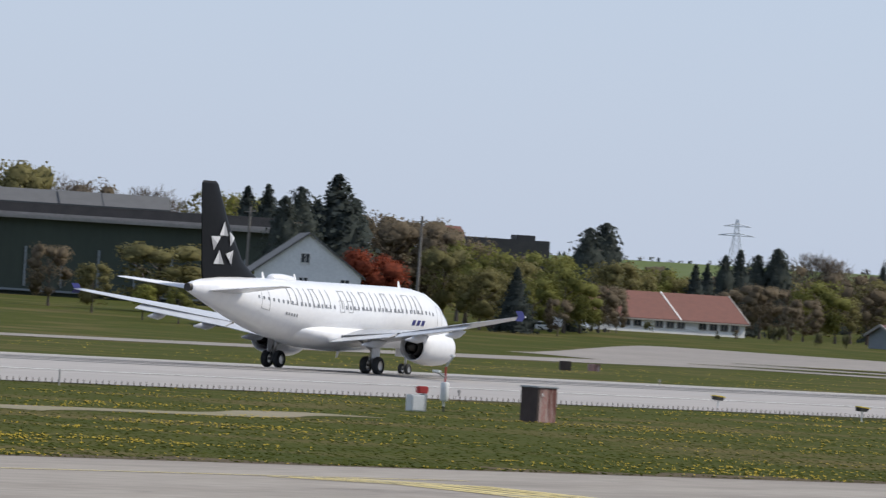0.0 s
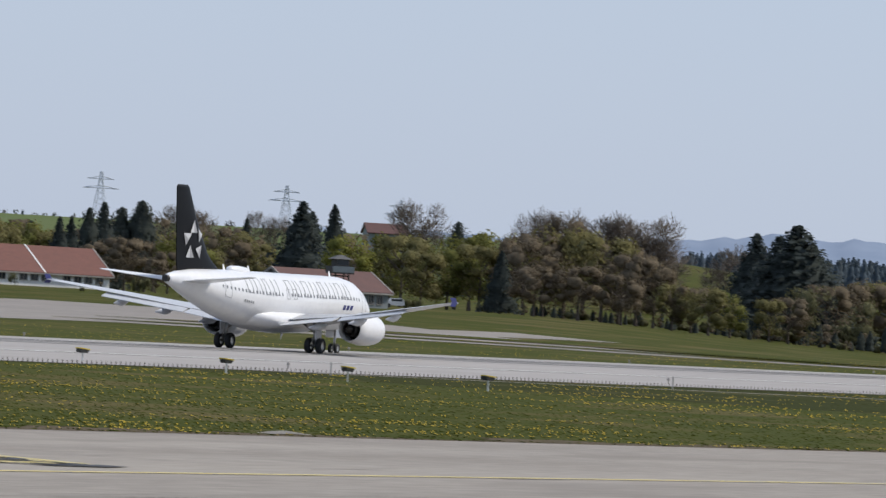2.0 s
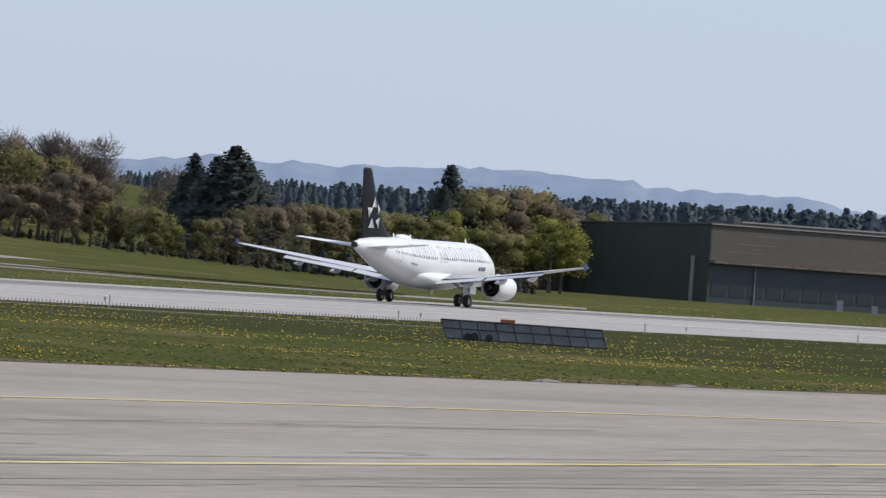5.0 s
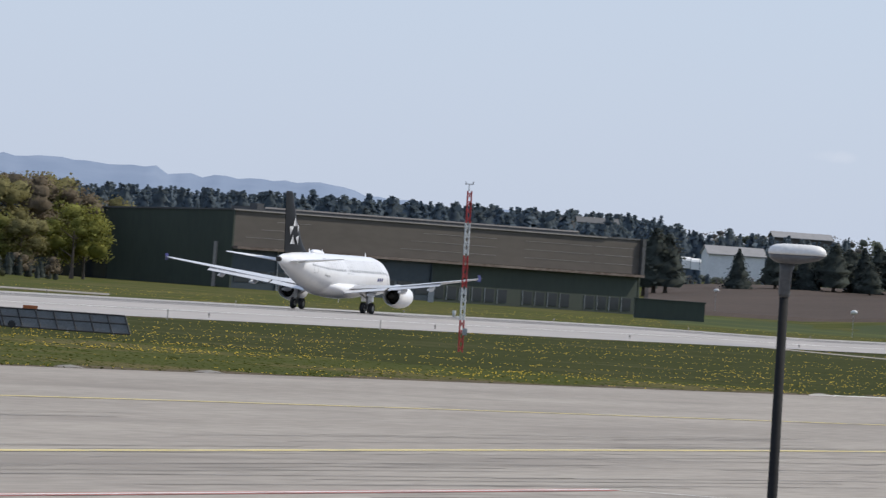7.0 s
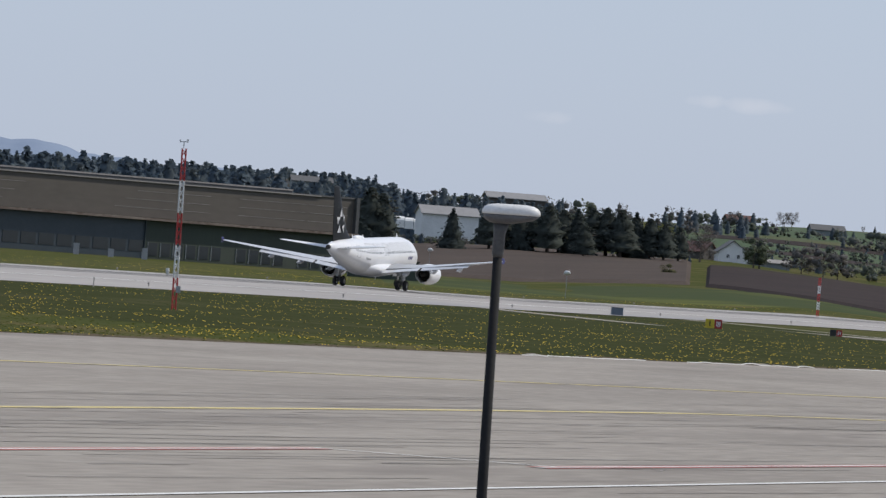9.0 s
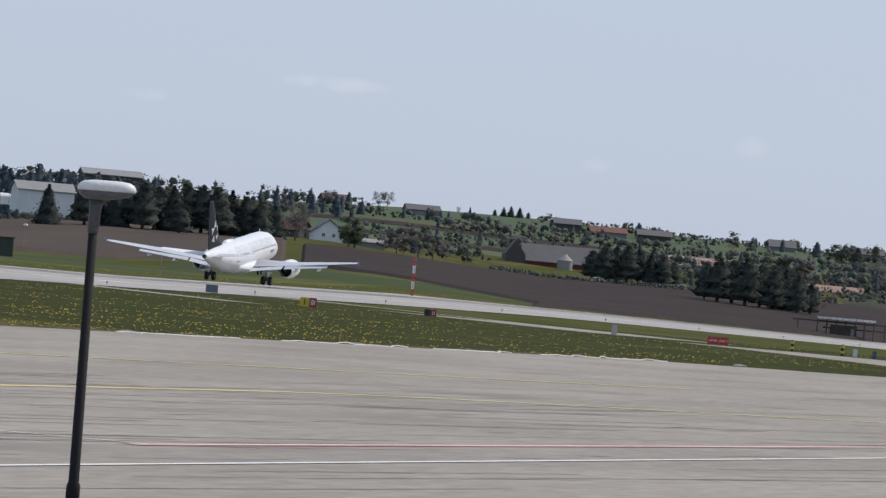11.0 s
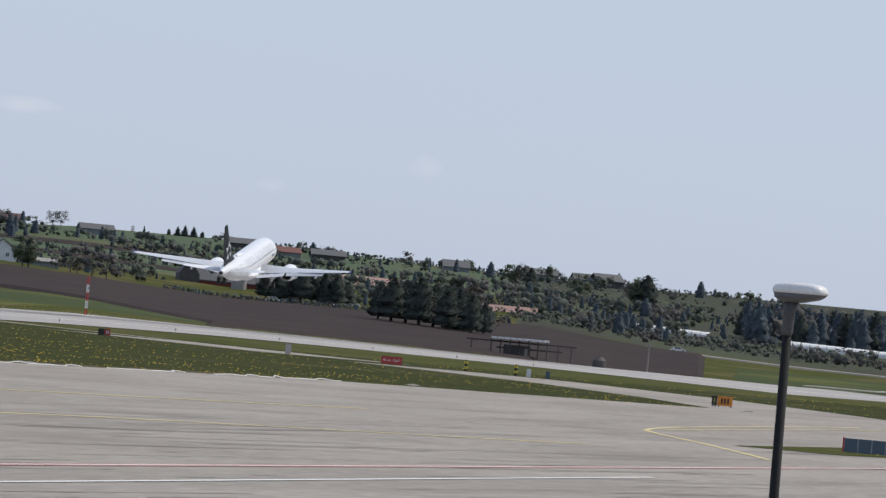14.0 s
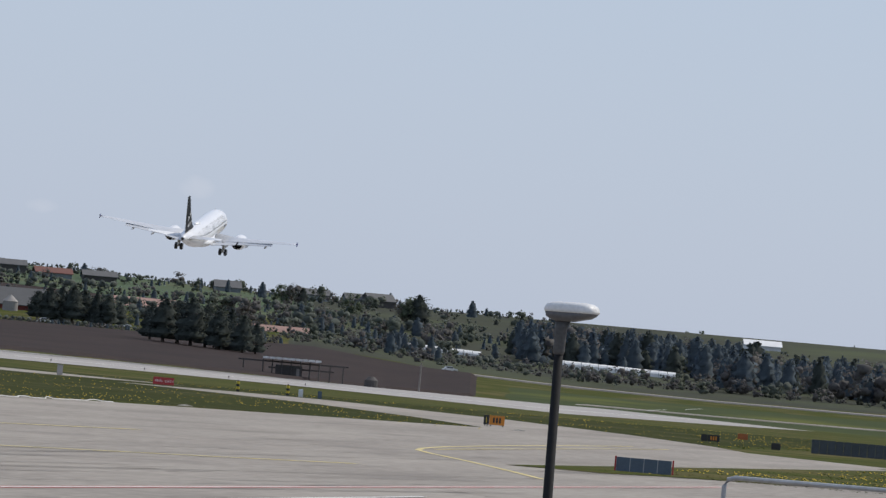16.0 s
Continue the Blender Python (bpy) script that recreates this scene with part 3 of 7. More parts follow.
def build_airliner():
    air = thing("airliner", "white twin-engine jet airliner with a black fin and lowered wheels", "airplane")
    # body
    bm = bmesh.new()
    rings = []
    fine = []
    for a, b in zip(BODY, BODY[1:]):
        n = max(1, int((a[0] - b[0]) / 0.7))
        fine += [a[0] + (b[0] - a[0]) * i / n for i in range(n)]
    for x in fine + [BODY[-1][0]]:
        w, zc, up, dn = body_at(x)
        rings.append([(x, w * math.cos(k * math.pi / 24), zc + (up if k < 24 else dn) * math.sin(k * math.pi / 24)) for k in range(48)])
    loft(bm, rings)
    bmesh.ops.recalc_face_normals(bm, faces=bm.faces)
    fus = part("fuselage", bm, WHITE_SKIN, air, "glossy white fuselage", True)
    # wing to body fairing
    bm = bmesh.new()
    loft(bm, [[(x, w * math.cos(k * math.pi / 16), z + h * math.sin(k * math.pi / 16)) for k in range(32)]
              for x, w, z, h in ((7.2, 0.4, 2.6, 0.3), (6.0, 1.7, 2.45, 0.72), (4.0, 2.15, 2.35, 0.92), (0, 2.35, 2.3, 0.98), (-3.5, 2.2, 2.4, 0.9), (-5.6, 1.6, 2.6, 0.75), (-7.2, 0.4, 2.8, 0.3))])
    bmesh.ops.recalc_face_normals(bm, faces=bm.faces)
    part("belly_fairing", bm, WHITE_SKIN, air, smooth_faces=True)
    # exhaust of the tail turbine
    bm = bmesh.new()
    tube(bm, [(-17.55, 0, 4.98), (-17.82, 0, 4.99)], [0.30, 0.25], 16)
    part("tail_exhaust", bm, DARK_METAL, air, "dark round exhaust in the tail tip")
    # cabin windows, lettering bars, doors, on both sides
    for side in (1, -1):
        for i in range(43):
            x = 11.2 - i * 0.533
            if -1.6 < x < -0.6:
                continue
            bm = bmesh.new()
            skin_patch(bm, x - 0.095, x + 0.095, 9.5, 16.5, 0.014, side, 1, 2)
            part("cabin_window", bm, CABIN_GLASS, fus)
        # two words of a large airline name as plain upright, slanted and level bars
        def bar(mat, label, *patch):
            bm = bmesh.new()
            skin_patch(bm, *patch[:4], 0.016, side, 2, 6, patch[4])
            part("lettering_bar", bm, mat, fus, label)
        x, k = -7.7, 0
        for word in (4, 8):
            for j in range(word):
                bar(LETTER_GREY, "dark grey lettering bar", x, x + 0.10, 10, 48, 0.0)
                bar(LETTER_GREY, "dark grey lettering bar", x + 0.78, x + 0.865, 10, 48, (0.0, 0.0, -0.3)[k % 3])
                if k % 2 == 0:
                    bar(LETTER_GREY, "dark grey lettering bar", x + 0.09, x + 0.775, 46.2, 48, 0.0)
                if k % 3 != 1:
                    bar(LETTER_GREY, "dark grey lettering bar", x + 0.09, x + 0.775, 10, 11.8, 0.0)
                x += 1.42
                k += 1
            x += 0.9
        for j in range(3):
            bar(BLUE_PAINT, "dark blue logo bar", 8.2 + j * 0.62, 8.62 + j * 0.62, -12, -2, 0.14)
        for j in range(5):
            bar(LETTER_GREY, "small grey registration bar", -8.2 + j * 0.3, -8.02 + j * 0.3, -13, -7, 0.0)
        for x0, x1, a0, a1 in ((-10.9, -10.0, -14, 36), (11.9, 12.8, -14, 34), (-0.3, 0.3, 4, 26), (-1.4, -0.8, 4, 26)):
            bm = bmesh.new()
            for q in ((x0, x0 + 0.04, a0, a1), (x1 - 0.04, x1, a0, a1), (x0, x1, a0, a0 + 1.2), (x0, x1, a1 - 1.2, a1)):
                skin_patch(bm, *q, 0.012, side, 1, 6)
            part("door", bm, SEAM, fus, "flush cabin door outline")
    for side in (1, -1):
        for j in range(3):
            bm = bmesh.new()
            skin_patch(bm, 13.2 + j * 0.42, 13.56 + j * 0.42, 26 - 3 * j, 42 - 5 * j, 0.015, side, 2, 3)
            part("cockpit_window", bm, GLASS_DARK, fus, "dark cockpit pane")
    # wings
    SPAN = [(1.6, 5.4, 7.1, 0.145, 2.35), (6.4, 2.8, 3.85, 0.118, 2.85), (16.2, -2.55, 1.62, 0.105, 4.27), (16.95, -3.15, 1.35, 0.10, 4.39)]
    for side, who in ((-1, "right"), (1, "left")):
        bm = bmesh.new()
        loft(bm, [aerofoil(c, t, (le, y * side, z)) for y, le, c, t, z in SPAN])
        bmesh.ops.recalc_face_normals(bm, faces=bm.faces)
        wing = part("wing", bm, GREY_SKIN, air, "pale grey swept wing", True)
        # flaps lowered a little behind the wing
        for y0, y1, x0, x1, z0, z1, c in ((2.1, 6.2, -1.75, -1.15, 2.15, 2.72, 1.15), (6.5, 12.6, -1.12, -2.75, 2.74, 3.58, 0.85)):
            bm = bmesh.new()
            loft(bm, [[(x + 0.25, y * side, z + 0.02), (x, y * side, z + 0.10), (x - c, y * side, z - 0.20), (x - c, y * side, z - 0.24), (x, y * side, z - 0.06)] for x, y, z in ((x0, y0, z0), (x1, y1, z1))])
            bmesh.ops.recalc_face_normals(bm, faces=bm.faces)
            part("flap", bm, GREY_SKIN, wing)
        for y, xa, xb, z in ((4.6, 0.4, -2.9, 2.22), (8.1, -0.2, -3.3, 2.74), (11.4, -1.2, -3.8, 3.2)):
            bm = bmesh.new()
            loft(bm, [[(x, y * side + w * math.cos(k * math.pi / 6), zz + h * math.sin(k * math.pi / 6)) for k in range(12)]
                      for x, w, h, zz in ((xa, 0.03, 0.05, z), (xa - 0.8, 0.17, 0.26, z - 0.15), ((xa + xb) / 2, 0.19, 0.3, z - 0.22), (xb, 0.03, 0.05, z - 0.32))])
            bmesh.ops.recalc_face_normals(bm, faces=bm.faces)
            part("flap_fairing", bm, GREY_SKIN, wing, smooth_faces=True)
        bm = bmesh.new()
        loft(bm, [[(x - 1.1 * abs(q), 16.98 * side + d, 4.41 + q) for i, (x, d) in enumerate(((-3.45, -0.03), (-3.55, 0.03), (-4.3, 0.015), (-4.35, -0.015)))] for q in (-0.30, 0.0, 0.36)])
        bmesh.ops.recalc_face_normals(bm, faces=bm.faces)
        part("wing_tip_fence", bm, BLUE_PAINT, wing, "dark blue wing tip fence")
        # engine
        y = 5.75 * side
        bm = bmesh.new()
        prof = [(7.75, 0.92), (7.95, 1.02), (7.9, 1.10), (7.5, 1.20), (6.6, 1.28), (5.6, 1.27), (4.6, 1.14), (3.9, 1.00), (3.85, 0.93), (4.6, 0.90), (5.6, 0.92)]
        loft(bm, [[(x, y + r * math.cos(k * math.pi / 18), 1.97 + r * math.sin(k * math.pi / 18)) for k in range(36)] for x, r in [(q - 2.1, w * 0.94) for q, w in prof]], cap=False)
        bmesh.ops.recalc_face_normals(bm, faces=bm.faces)
        eng = part("engine", bm, WHITE_SKIN, air, "white engine nacelle", True)
        bm = bmesh.new()
        loft(bm, [[(x, y + r * math.cos(k * math.pi / 12), 1.97 + r * math.sin(k * math.pi / 12)) for k in range(24)] for x, r in ((3.2, 0.93), (3.18, 0.3), (1.6, 0.30), (1.1, 0.04))])
        part("exhaust_cone", bm, DARK_METAL, eng, "dark exhaust opening with a cone", True)
        bm = bmesh.new()
        loft(bm, [[(x, y + r * math.cos(k * math.pi / 12), 1.97 + r * math.sin(k * math.pi / 12)) for k in range(24)] for x, r in ((3.1, 0.62), (1.7, 0.52), (1.7, 0.48), (3.0, 0.5))], cap=False)
        part("exhaust_nozzle", bm, DARK_METAL, eng, "sooty metal exhaust nozzle", True)
        bm = bmesh.new()
        loft(bm, [[(5.4, y + r * math.cos(k * math.pi / 12), 1.97 + r * math.sin(k * math.pi / 12)) for k in range(24)] for r in (0.94, 0.1)])
        part("fan", bm, DARK_METAL, eng, "dark fan disc")
        bm = bmesh.new()
        loft(bm, [[(x, y + d, z) for x, d, z in ((a, -0.2, z0), (a, 0.2, z0), (b, 0.16, z1), (b, -0.16, z1))] for a, b, z0, z1 in ((4.6, 3.6, 3.15, 3.2), (3.0, 2.6, 2.6, 2.95), (1.2, 0.4, 2.6, 2.85))])
        bmesh.ops.recalc_face_normals(bm, faces=bm.faces)
        part("engine_pylon", bm, WHITE_SKIN, eng)
        # tailplane
        bm = bmesh.new()
        loft(bm, [aerofoil(c, t, (le, yy * side, z)) for yy, le, c, t, z in ((0.5, -12.35, 3.75, 0.10, 4.82), (6.1, -15.1, 1.35, 0.10, 5.38), (6.22, -15.3, 1.1, 0.08, 5.40))])
        bmesh.ops.recalc_face_normals(bm, faces=bm.faces)
        part("tailplane", bm, WHITE_SKIN, air, "white horizontal tailplane", True)
        # main gear
        bm = bmesh.new()
        tube(bm, [(0, 3.8 * side, 0.6), (0.1, 3.75 * side, 1.5), (0.25, 3.6 * side, 2.7)], [0.13, 0.16, 0.2], 12)
        tube(bm, [(0, 3.25 * side, 0.6), (0, 4.35 * side, 0.6)], 0.1, 10)
        tube(bm, [(0.1, 3.75 * side, 1.5), (0.15, 2.2 * side, 2.5)], 0.08, 8)
        tube(bm, [(-0.3, 3.78 * side, 0.7), (-0.45, 3.78 * side, 1.1), (-0.15, 3.75 * side, 1.5)], 0.05, 6)
        leg = part("landing_gear", bm, METAL, air, "metal main landing gear leg", True)
        bm = bmesh.new()
        box(bm, -0.45, 0.55, 4.02 * side - 0.03, 4.02 * side + 0.03, 1.05, 2.75, bevel=0.02)
        part("gear_door", bm, WHITE_SKIN, leg, "white gear door")
        for dy in (-0.46, 0.46):
            wheel("wheel", air, 0, (3.8 + dy) * side, 0.584, 0.584, 0.43)
    # nose gear
    bm = bmesh.new()
    tube(bm, [(11.04, 0, 0.38), (11.1, 0, 1.1), (11.3, 0, 2.1)], [0.08, 0.1, 0.13], 10)
    tube(bm, [(11.04, -0.3, 0.38), (11.04, 0.3, 0.38)], 0.07, 8)
    tube(bm, [(11.1, 0, 1.0), (12.4, 0, 2.0)], 0.06, 8)
    part("nose_gear", bm, METAL, air, "metal nose gear leg", True)
    for dy in (-0.25, 0.25):
        wheel("wheel", air, 11.04, dy, 0.381, 0.381, 0.22)
    for dy in (-0.42, 0.42):
        bm = bmesh.new()
        box(bm, 10.4, 11.9, dy - 0.02, dy + 0.02, 1.2, 2.0, bevel=0.01)
        part("gear_door", bm, WHITE_SKIN, air, "white nose gear door")
    # fin
    FIN = [(5.35, -7.4, 8.5, 0.075), (5.9, -9.3, 6.85, 0.085), (6.5, -10.5, 5.75, 0.09), (7.0, -11.2, 5.1, 0.095), (9.4, -13.2, 3.35, 0.10), (11.72, -14.68, 2.10, 0.10), (11.93, -15.0, 1.6, 0.09)]
    bm = bmesh.new()
    rings = []
    for z, le, c, t in FIN:
        rings.append([(x, q - z, z) for x, _, q in aerofoil(c, t, (le, 0, z))])
    loft(bm, rings)
    bmesh.ops.recalc_face_normals(bm, faces=bm.faces)
    fin = part("fin", bm, FIN_BLACK, air, "black tail fin with a silver five-part emblem", True)

    def fin_half(x, z):
        for a, b in zip(FIN, FIN[1:]):
            if a[0] <= z <= b[0]:
                u = (z - a[0]) / (b[0] - a[0])
                le, c, t = (a[i] + (b[i] - a[i]) * u for i in (1, 2, 3))
                s = min(max((le - x) / c, 0.001), 1)
                return 5 * t * c * (0.2969 * math.sqrt(s) - 0.126 * s - 0.3516 * s * s + 0.2843 * s ** 3 - 0.1036 * s ** 4)
        return 0.05
    for side in (1, -1):
        for tri in (((0, 1.44), (-0.66, 0.41), (0.55, 0.41)), ((0.62, 0.79), (1.54, 0.37), (0.73, -0.28)), ((-1.58, 0.41), (-0.29, 0.41), (-1.14, -0.60)),
                    ((-0.48, -0.43), (-1.14, -1.44), (0.18, -1.44)), ((1.25, -0.43), (0.18, -0.71), (0.99, -1.50))):
            bm = bmesh.new()
            cx, cz = sum(p[0] for p in tri) / 3, sum(p[1] for p in tri) / 3
            tri = [(cx - 0.2 + 0.86 * (px - cx), cz + 0.9 * (pz - cz)) for px, pz in tri]
            mid = ((tri[1][0] + tri[2][0]) / 2, (tri[1][1] + tri[2][1]) / 2)
            vs = [bm.verts.new((-13.75 + px, -side * (fin_half(-13.75 + px, 8.0 + pz) * 1.12 + 0.03), 8.0 + pz)) for px, pz in (*tri, mid)]
            for i, q in enumerate(((0, 1, 3), (0, 3, 2))):
                f = bm.faces.new([vs[k] for k in q])
                f.material_index = i
                f.normal_update()
                if f.normal.y * side > 0:
                    f.normal_flip()
            part("emblem_piece", bm, [SILVER, SILVER_DARK], fin, "silver two-toned emblem piece")
    # aerials, radome
    bm = bmesh.new()
    loft(bm, [[(x, w * math.cos(k * math.pi / 8), 5.82 + h * max(0, math.sin(k * math.pi / 8)) - (0.1 if k > 8 else 0)) for k in range(16)] for x, w, h in ((-4.6, 0.1, 0.05), (-5.0, 0.45, 0.33), (-6.0, 0.5, 0.4), (-7.2, 0.42, 0.38), (-7.8, 0.1, 0.15))])
    bmesh.ops.recalc_face_normals(bm, faces=bm.faces)
    part("radome", bm, WHITE_SKIN, fus, "white dome on the roof", True)
    for x, z, s in ((9.6, 5.83, 1), (-8.3, 5.85, 1), (-4.2, 5.85, 1), (2.0, 1.35, -1)):
        bm = bmesh.new()
        loft(bm, [[(x + 0.2, -0.02, z - 0.05 * s), (x + 0.2, 0.02, z - 0.05 * s), (x - 0.2, 0.02, z - 0.05 * s), (x - 0.2, -0.02, z - 0.05 * s)], [(x - 0.1, -0.01, z + 0.42 * s), (x - 0.1, 0.01, z + 0.42 * s), (x - 0.28, 0.01, z + 0.42 * s), (x - 0.28, -0.01, z + 0.42 * s)]])
        part("aerial", bm, WHITE_SKIN, fus, "white blade aerial")
    return air


AIRLINER = build_airliner()

# ---- trees ----
def leaf(name, a, b, vary=0.22):
    m = material(name, a, 0.85, b, 0.9, vary=vary, island=True, spec=0.15, world_space=False, fine=4)
    n, l = m.node_tree.nodes, m.node_tree.links
    bsdf, glow, mix = n["Principled BSDF"], n.new("ShaderNodeBsdfTranslucent"), n.new("ShaderNodeMixShader")
    l.new(bsdf.inputs["Base Color"].links[0].from_socket, glow.inputs[0])
    mix.inputs[0].default_value = 0.42
    l.new(bsdf.outputs[0], mix.inputs[1]), l.new(glow.outputs[0], mix.inputs[2])
    l.new(mix.outputs[0], n["Material Output"].inputs[0])
    return m


BARK = material("grey_brown_bark", (0.085, 0.066, 0.050), 0.9, (0.13, 0.105, 0.085), 3.0, bump=0.4, world_space=False)
TREE_KINDS = {
    "green": leaf("spring_green_leaves", (0.195, 0.195, 0.055), (0.130, 0.137, 0.042)),
    "olive": leaf("olive_budding_leaves", (0.209, 0.189, 0.078), (0.142, 0.132, 0.059)),
    "brown": leaf("brown_budding_twigs", (0.196, 0.157, 0.106), (0.137, 0.112, 0.078)),
    "bare": leaf("bare_grey_twigs", (0.174, 0.150, 0.130), (0.130, 0.113, 0.098)),
    "pine": leaf("dark_pine_needles", (0.072, 0.084, 0.072), (0.056, 0.067, 0.060)),
    "spruce": leaf("dark_spruce_needles", (0.062, 0.075, 0.068), (0.047, 0.058, 0.055)),
    "bright": leaf("bright_yellow_green_leaves", (0.237, 0.237, 0.056), (0.163, 0.169, 0.045)),
    "copper": leaf("copper_red_leaves", (0.252, 0.060, 0.029), (0.144, 0.038, 0.024)),
    # far_ kinds: distance haze is put into the colours, paler and bluer
    "far_spruce": leaf("hazed_spruce_needles", (0.115, 0.149, 0.179), (0.093, 0.125, 0.156), 0.10),
    "far_pine": leaf("hazed_pine_needles", (0.112, 0.140, 0.158), (0.092, 0.118, 0.138), 0.10),
    "far_brown": leaf("hazed_budding_twigs", (0.172, 0.161, 0.149), (0.136, 0.132, 0.129), 0.12),
    "far_bare": leaf("hazed_bare_twigs", (0.170, 0.160, 0.155), (0.140, 0.135, 0.132), 0.12),
    "far_olive": leaf("hazed_olive_leaves", (0.141, 0.156, 0.119), (0.110, 0.127, 0.105), 0.12),
    "far_green": leaf("hazed_green_leaves", (0.120, 0.145, 0.092), (0.095, 0.115, 0.080), 0.12),
    "far_bush": leaf("hazed_scrub_leaves", (0.138, 0.152, 0.127), (0.109, 0.124, 0.110), 0.12),
    "bush": leaf("scrub_leaves", (0.155, 0.151, 0.073), (0.108, 0.105, 0.059)),
}
TREE_WORDS = {"green": "tree with fresh green spring leaves", "olive": "olive-green tree just coming into leaf", "brown": "brownish tree with budding twigs",
              "bare": "bare grey tree with fine twigs", "pine": "broad dark pine with a ragged crown", "spruce": "dark pointed spruce with drooping branches",
              "bright": "bright yellow-green tree in fresh leaf", "copper": "copper-red leaved tree beside a white house", "bush": "low rounded green bush on the grass"}


def quads(points, normals, size, rnd):
    """Many small loose quads, as vertices and faces."""
    n = len(points)
    ref = rnd.normal(size=(n, 3))
    u = np.cross(normals, ref)
    u /= np.linalg.norm(u, axis=1)[:, None] + 1e-9
    v = np.cross(normals, u)
    s = size[:, None]
    a = rnd.uniform(0.6, 1.3, (n, 1))
    verts = np.stack([points - u * s - v * s * a * 0.6, points + u * s * 0.9 - v * s * a * 0.8, points + u * s * 0.7 + v * s * a, points - u * s * 0.8 + v * s * a * 0.7], 1).reshape(-1, 3)
    faces = np.arange(4 * n).reshape(n, 4)
    return verts, faces


def crown_mesh(kind, seed, step=1):
    """A crown for a tree 10 m high."""
    rnd = np.random.default_rng(seed)
    P, N, S, C, clumps = [], [], [], [], []
    if kind in ("spruce", "pine"):
        # needles over a ragged cone, gathered into drooping tiers of branches
        m = 6400
        tall_cone = kind == "spruce"
        u = rnd.uniform(0, 1, m) ** (1.25 if tall_cone else 0.95)
        th = rnd.uniform(0, 2 * math.pi, m)
        lobe = 0.82 + 0.16 * np.sin(5 * th + 11 * u + seed) + 0.12 * np.sin(9 * th - 23 * u)
        tier = (u * 9.5 + 0.35 * np.sin(3 * th + seed) + 0.2 * np.sin(7 * th)) % 1.0
        reach = ((3.5 * (1 - u) ** 0.82 + 0.08) if tall_cone else 3.3 * np.sqrt(np.clip(1 - u ** 1.7, 0, 1)) * (0.75 + 0.25 * np.sin(4 * th + 6 * u + 2 * seed))) * lobe * (0.72 + 0.42 * (1 - tier))
        t = rnd.uniform(0, 1, m) ** 0.42
        out = np.stack([np.cos(th), np.sin(th), np.zeros(m)], 1)
        z = (0.8 + 9.1 * u - 0.22 * reach * t) if tall_cone else (1.8 + 8.0 * u + 0.10 * reach * t)
        P.append(out * (reach * t)[:, None] + np.stack([np.zeros(m), np.zeros(m), z], 1) + rnd.normal(size=(m, 3)) * 0.05)
        N.append(out * 0.7 + [0, 0, 0.6] + rnd.normal(size=(m, 3)) * 0.5)
        C.append(out * 0.85 + [0, 0, 0.42] + rnd.normal(size=(m, 3)) * 0.24)
        S.append(rnd.uniform(0.06, 0.13, m) * (1.25 - 0.5 * u))
    else:
        blobs = 9 if kind == "bush" else 30
        dense = {"green": 210, "olive": 190, "brown": 175, "bare": 170, "bright": 200, "copper": 200, "bush": 220}[kind]
        for b in range(blobs):
            th, el = rnd.uniform(0, 2 * math.pi), rnd.uniform(-0.85, 1.0)
            q = rnd.uniform(0.45, 1.0) ** 0.6
            if kind == "bush":
                c = np.array([math.cos(th) * 3.4 * q, math.sin(th) * 3.4 * q, 4.2 + 2.6 * el])
                rad = rnd.uniform(2.0, 3.0)
            else:
                flare = 3.4 * math.sqrt(max(0.05, 1 - (0.8 * el) ** 2))
                c = np.array([math.cos(th) * flare * q, math.sin(th) * flare * q, 5.4 + 3.6 * el])
                rad = rnd.uniform(0.9, 1.75)
            clumps.append((c, rad))
            m = dense
            d = rnd.normal(size=(m, 3))
            d /= np.linalg.norm(d, axis=1)[:, None]
            pts = c + d * rad * rnd.uniform(0.62, 1.08, (m, 1)) * [1, 1, 0.85]
            P.append(pts)
            N.append(d + rnd.normal(size=(m, 3)) * 0.55)
            C.append(d * 0.55 + (pts - [0, 0, 5.0]) / 5.0 * 0.7 + rnd.normal(size=(m, 3)) * 0.22)
            big = {"bare": 0.06, "brown": 0.095}.get(kind, 0.12)
            S.append(rnd.uniform(0.5, 1.2, m) * big * 0.92 * (1.8 if kind == "bush" else 1))
    P, N, S, C = np.concatenate(P), np.concatenate(N), np.concatenate(S), np.concatenate(C)
    N /= np.linalg.norm(N, axis=1)[:, None] + 1e-9
    P[:, 2] = np.maximum(P[:, 2], 0.3)
    grow = 10.0 / P[:, 2].max()
    P *= grow
    C /= np.linalg.norm(C, axis=1)[:, None] + 1e-9
    order = rnd.permutation(len(P))[: len(P) // step]
    P, N, S, C = P[order], N[order], S[order] * step ** 0.40, C[order]
    # leaves face outwards, like the crown that they are part of
    N *= np.where((N * C).sum(1) < 0, -1.0, 1.0)[:, None]
    if kind == "bare":
        # fine twigs instead of leaves: long thin slips that point outwards and up
        way = C + rnd.normal(size=C.shape) * 0.35 + [0, 0, 0.35]
        way /= np.linalg.norm(way, axis=1)[:, None]
        side = np.cross(way, rnd.normal(size=C.shape))
        side *= (0.022 * step ** 0.5 / (np.linalg.norm(side, axis=1) + 1e-9))[:, None]
        ln = rnd.uniform(0.35, 0.9, (len(P), 1))
        v = np.stack([P - side - way * ln, P + side - way * ln, P + side * 0.5 + way * ln * 0.4, P - side * 0.5 + way * ln * 0.4], 1).reshape(-1, 3)
        return v, np.arange(4 * len(P)).reshape(-1, 4), np.repeat(C, 4, axis=0)
    v, f = quads(P, N, S, rnd)
    # the dense inside of the crown: uneven bodies that the leaves stand out from
    body, away = [v], [np.repeat(C, 4, axis=0)]
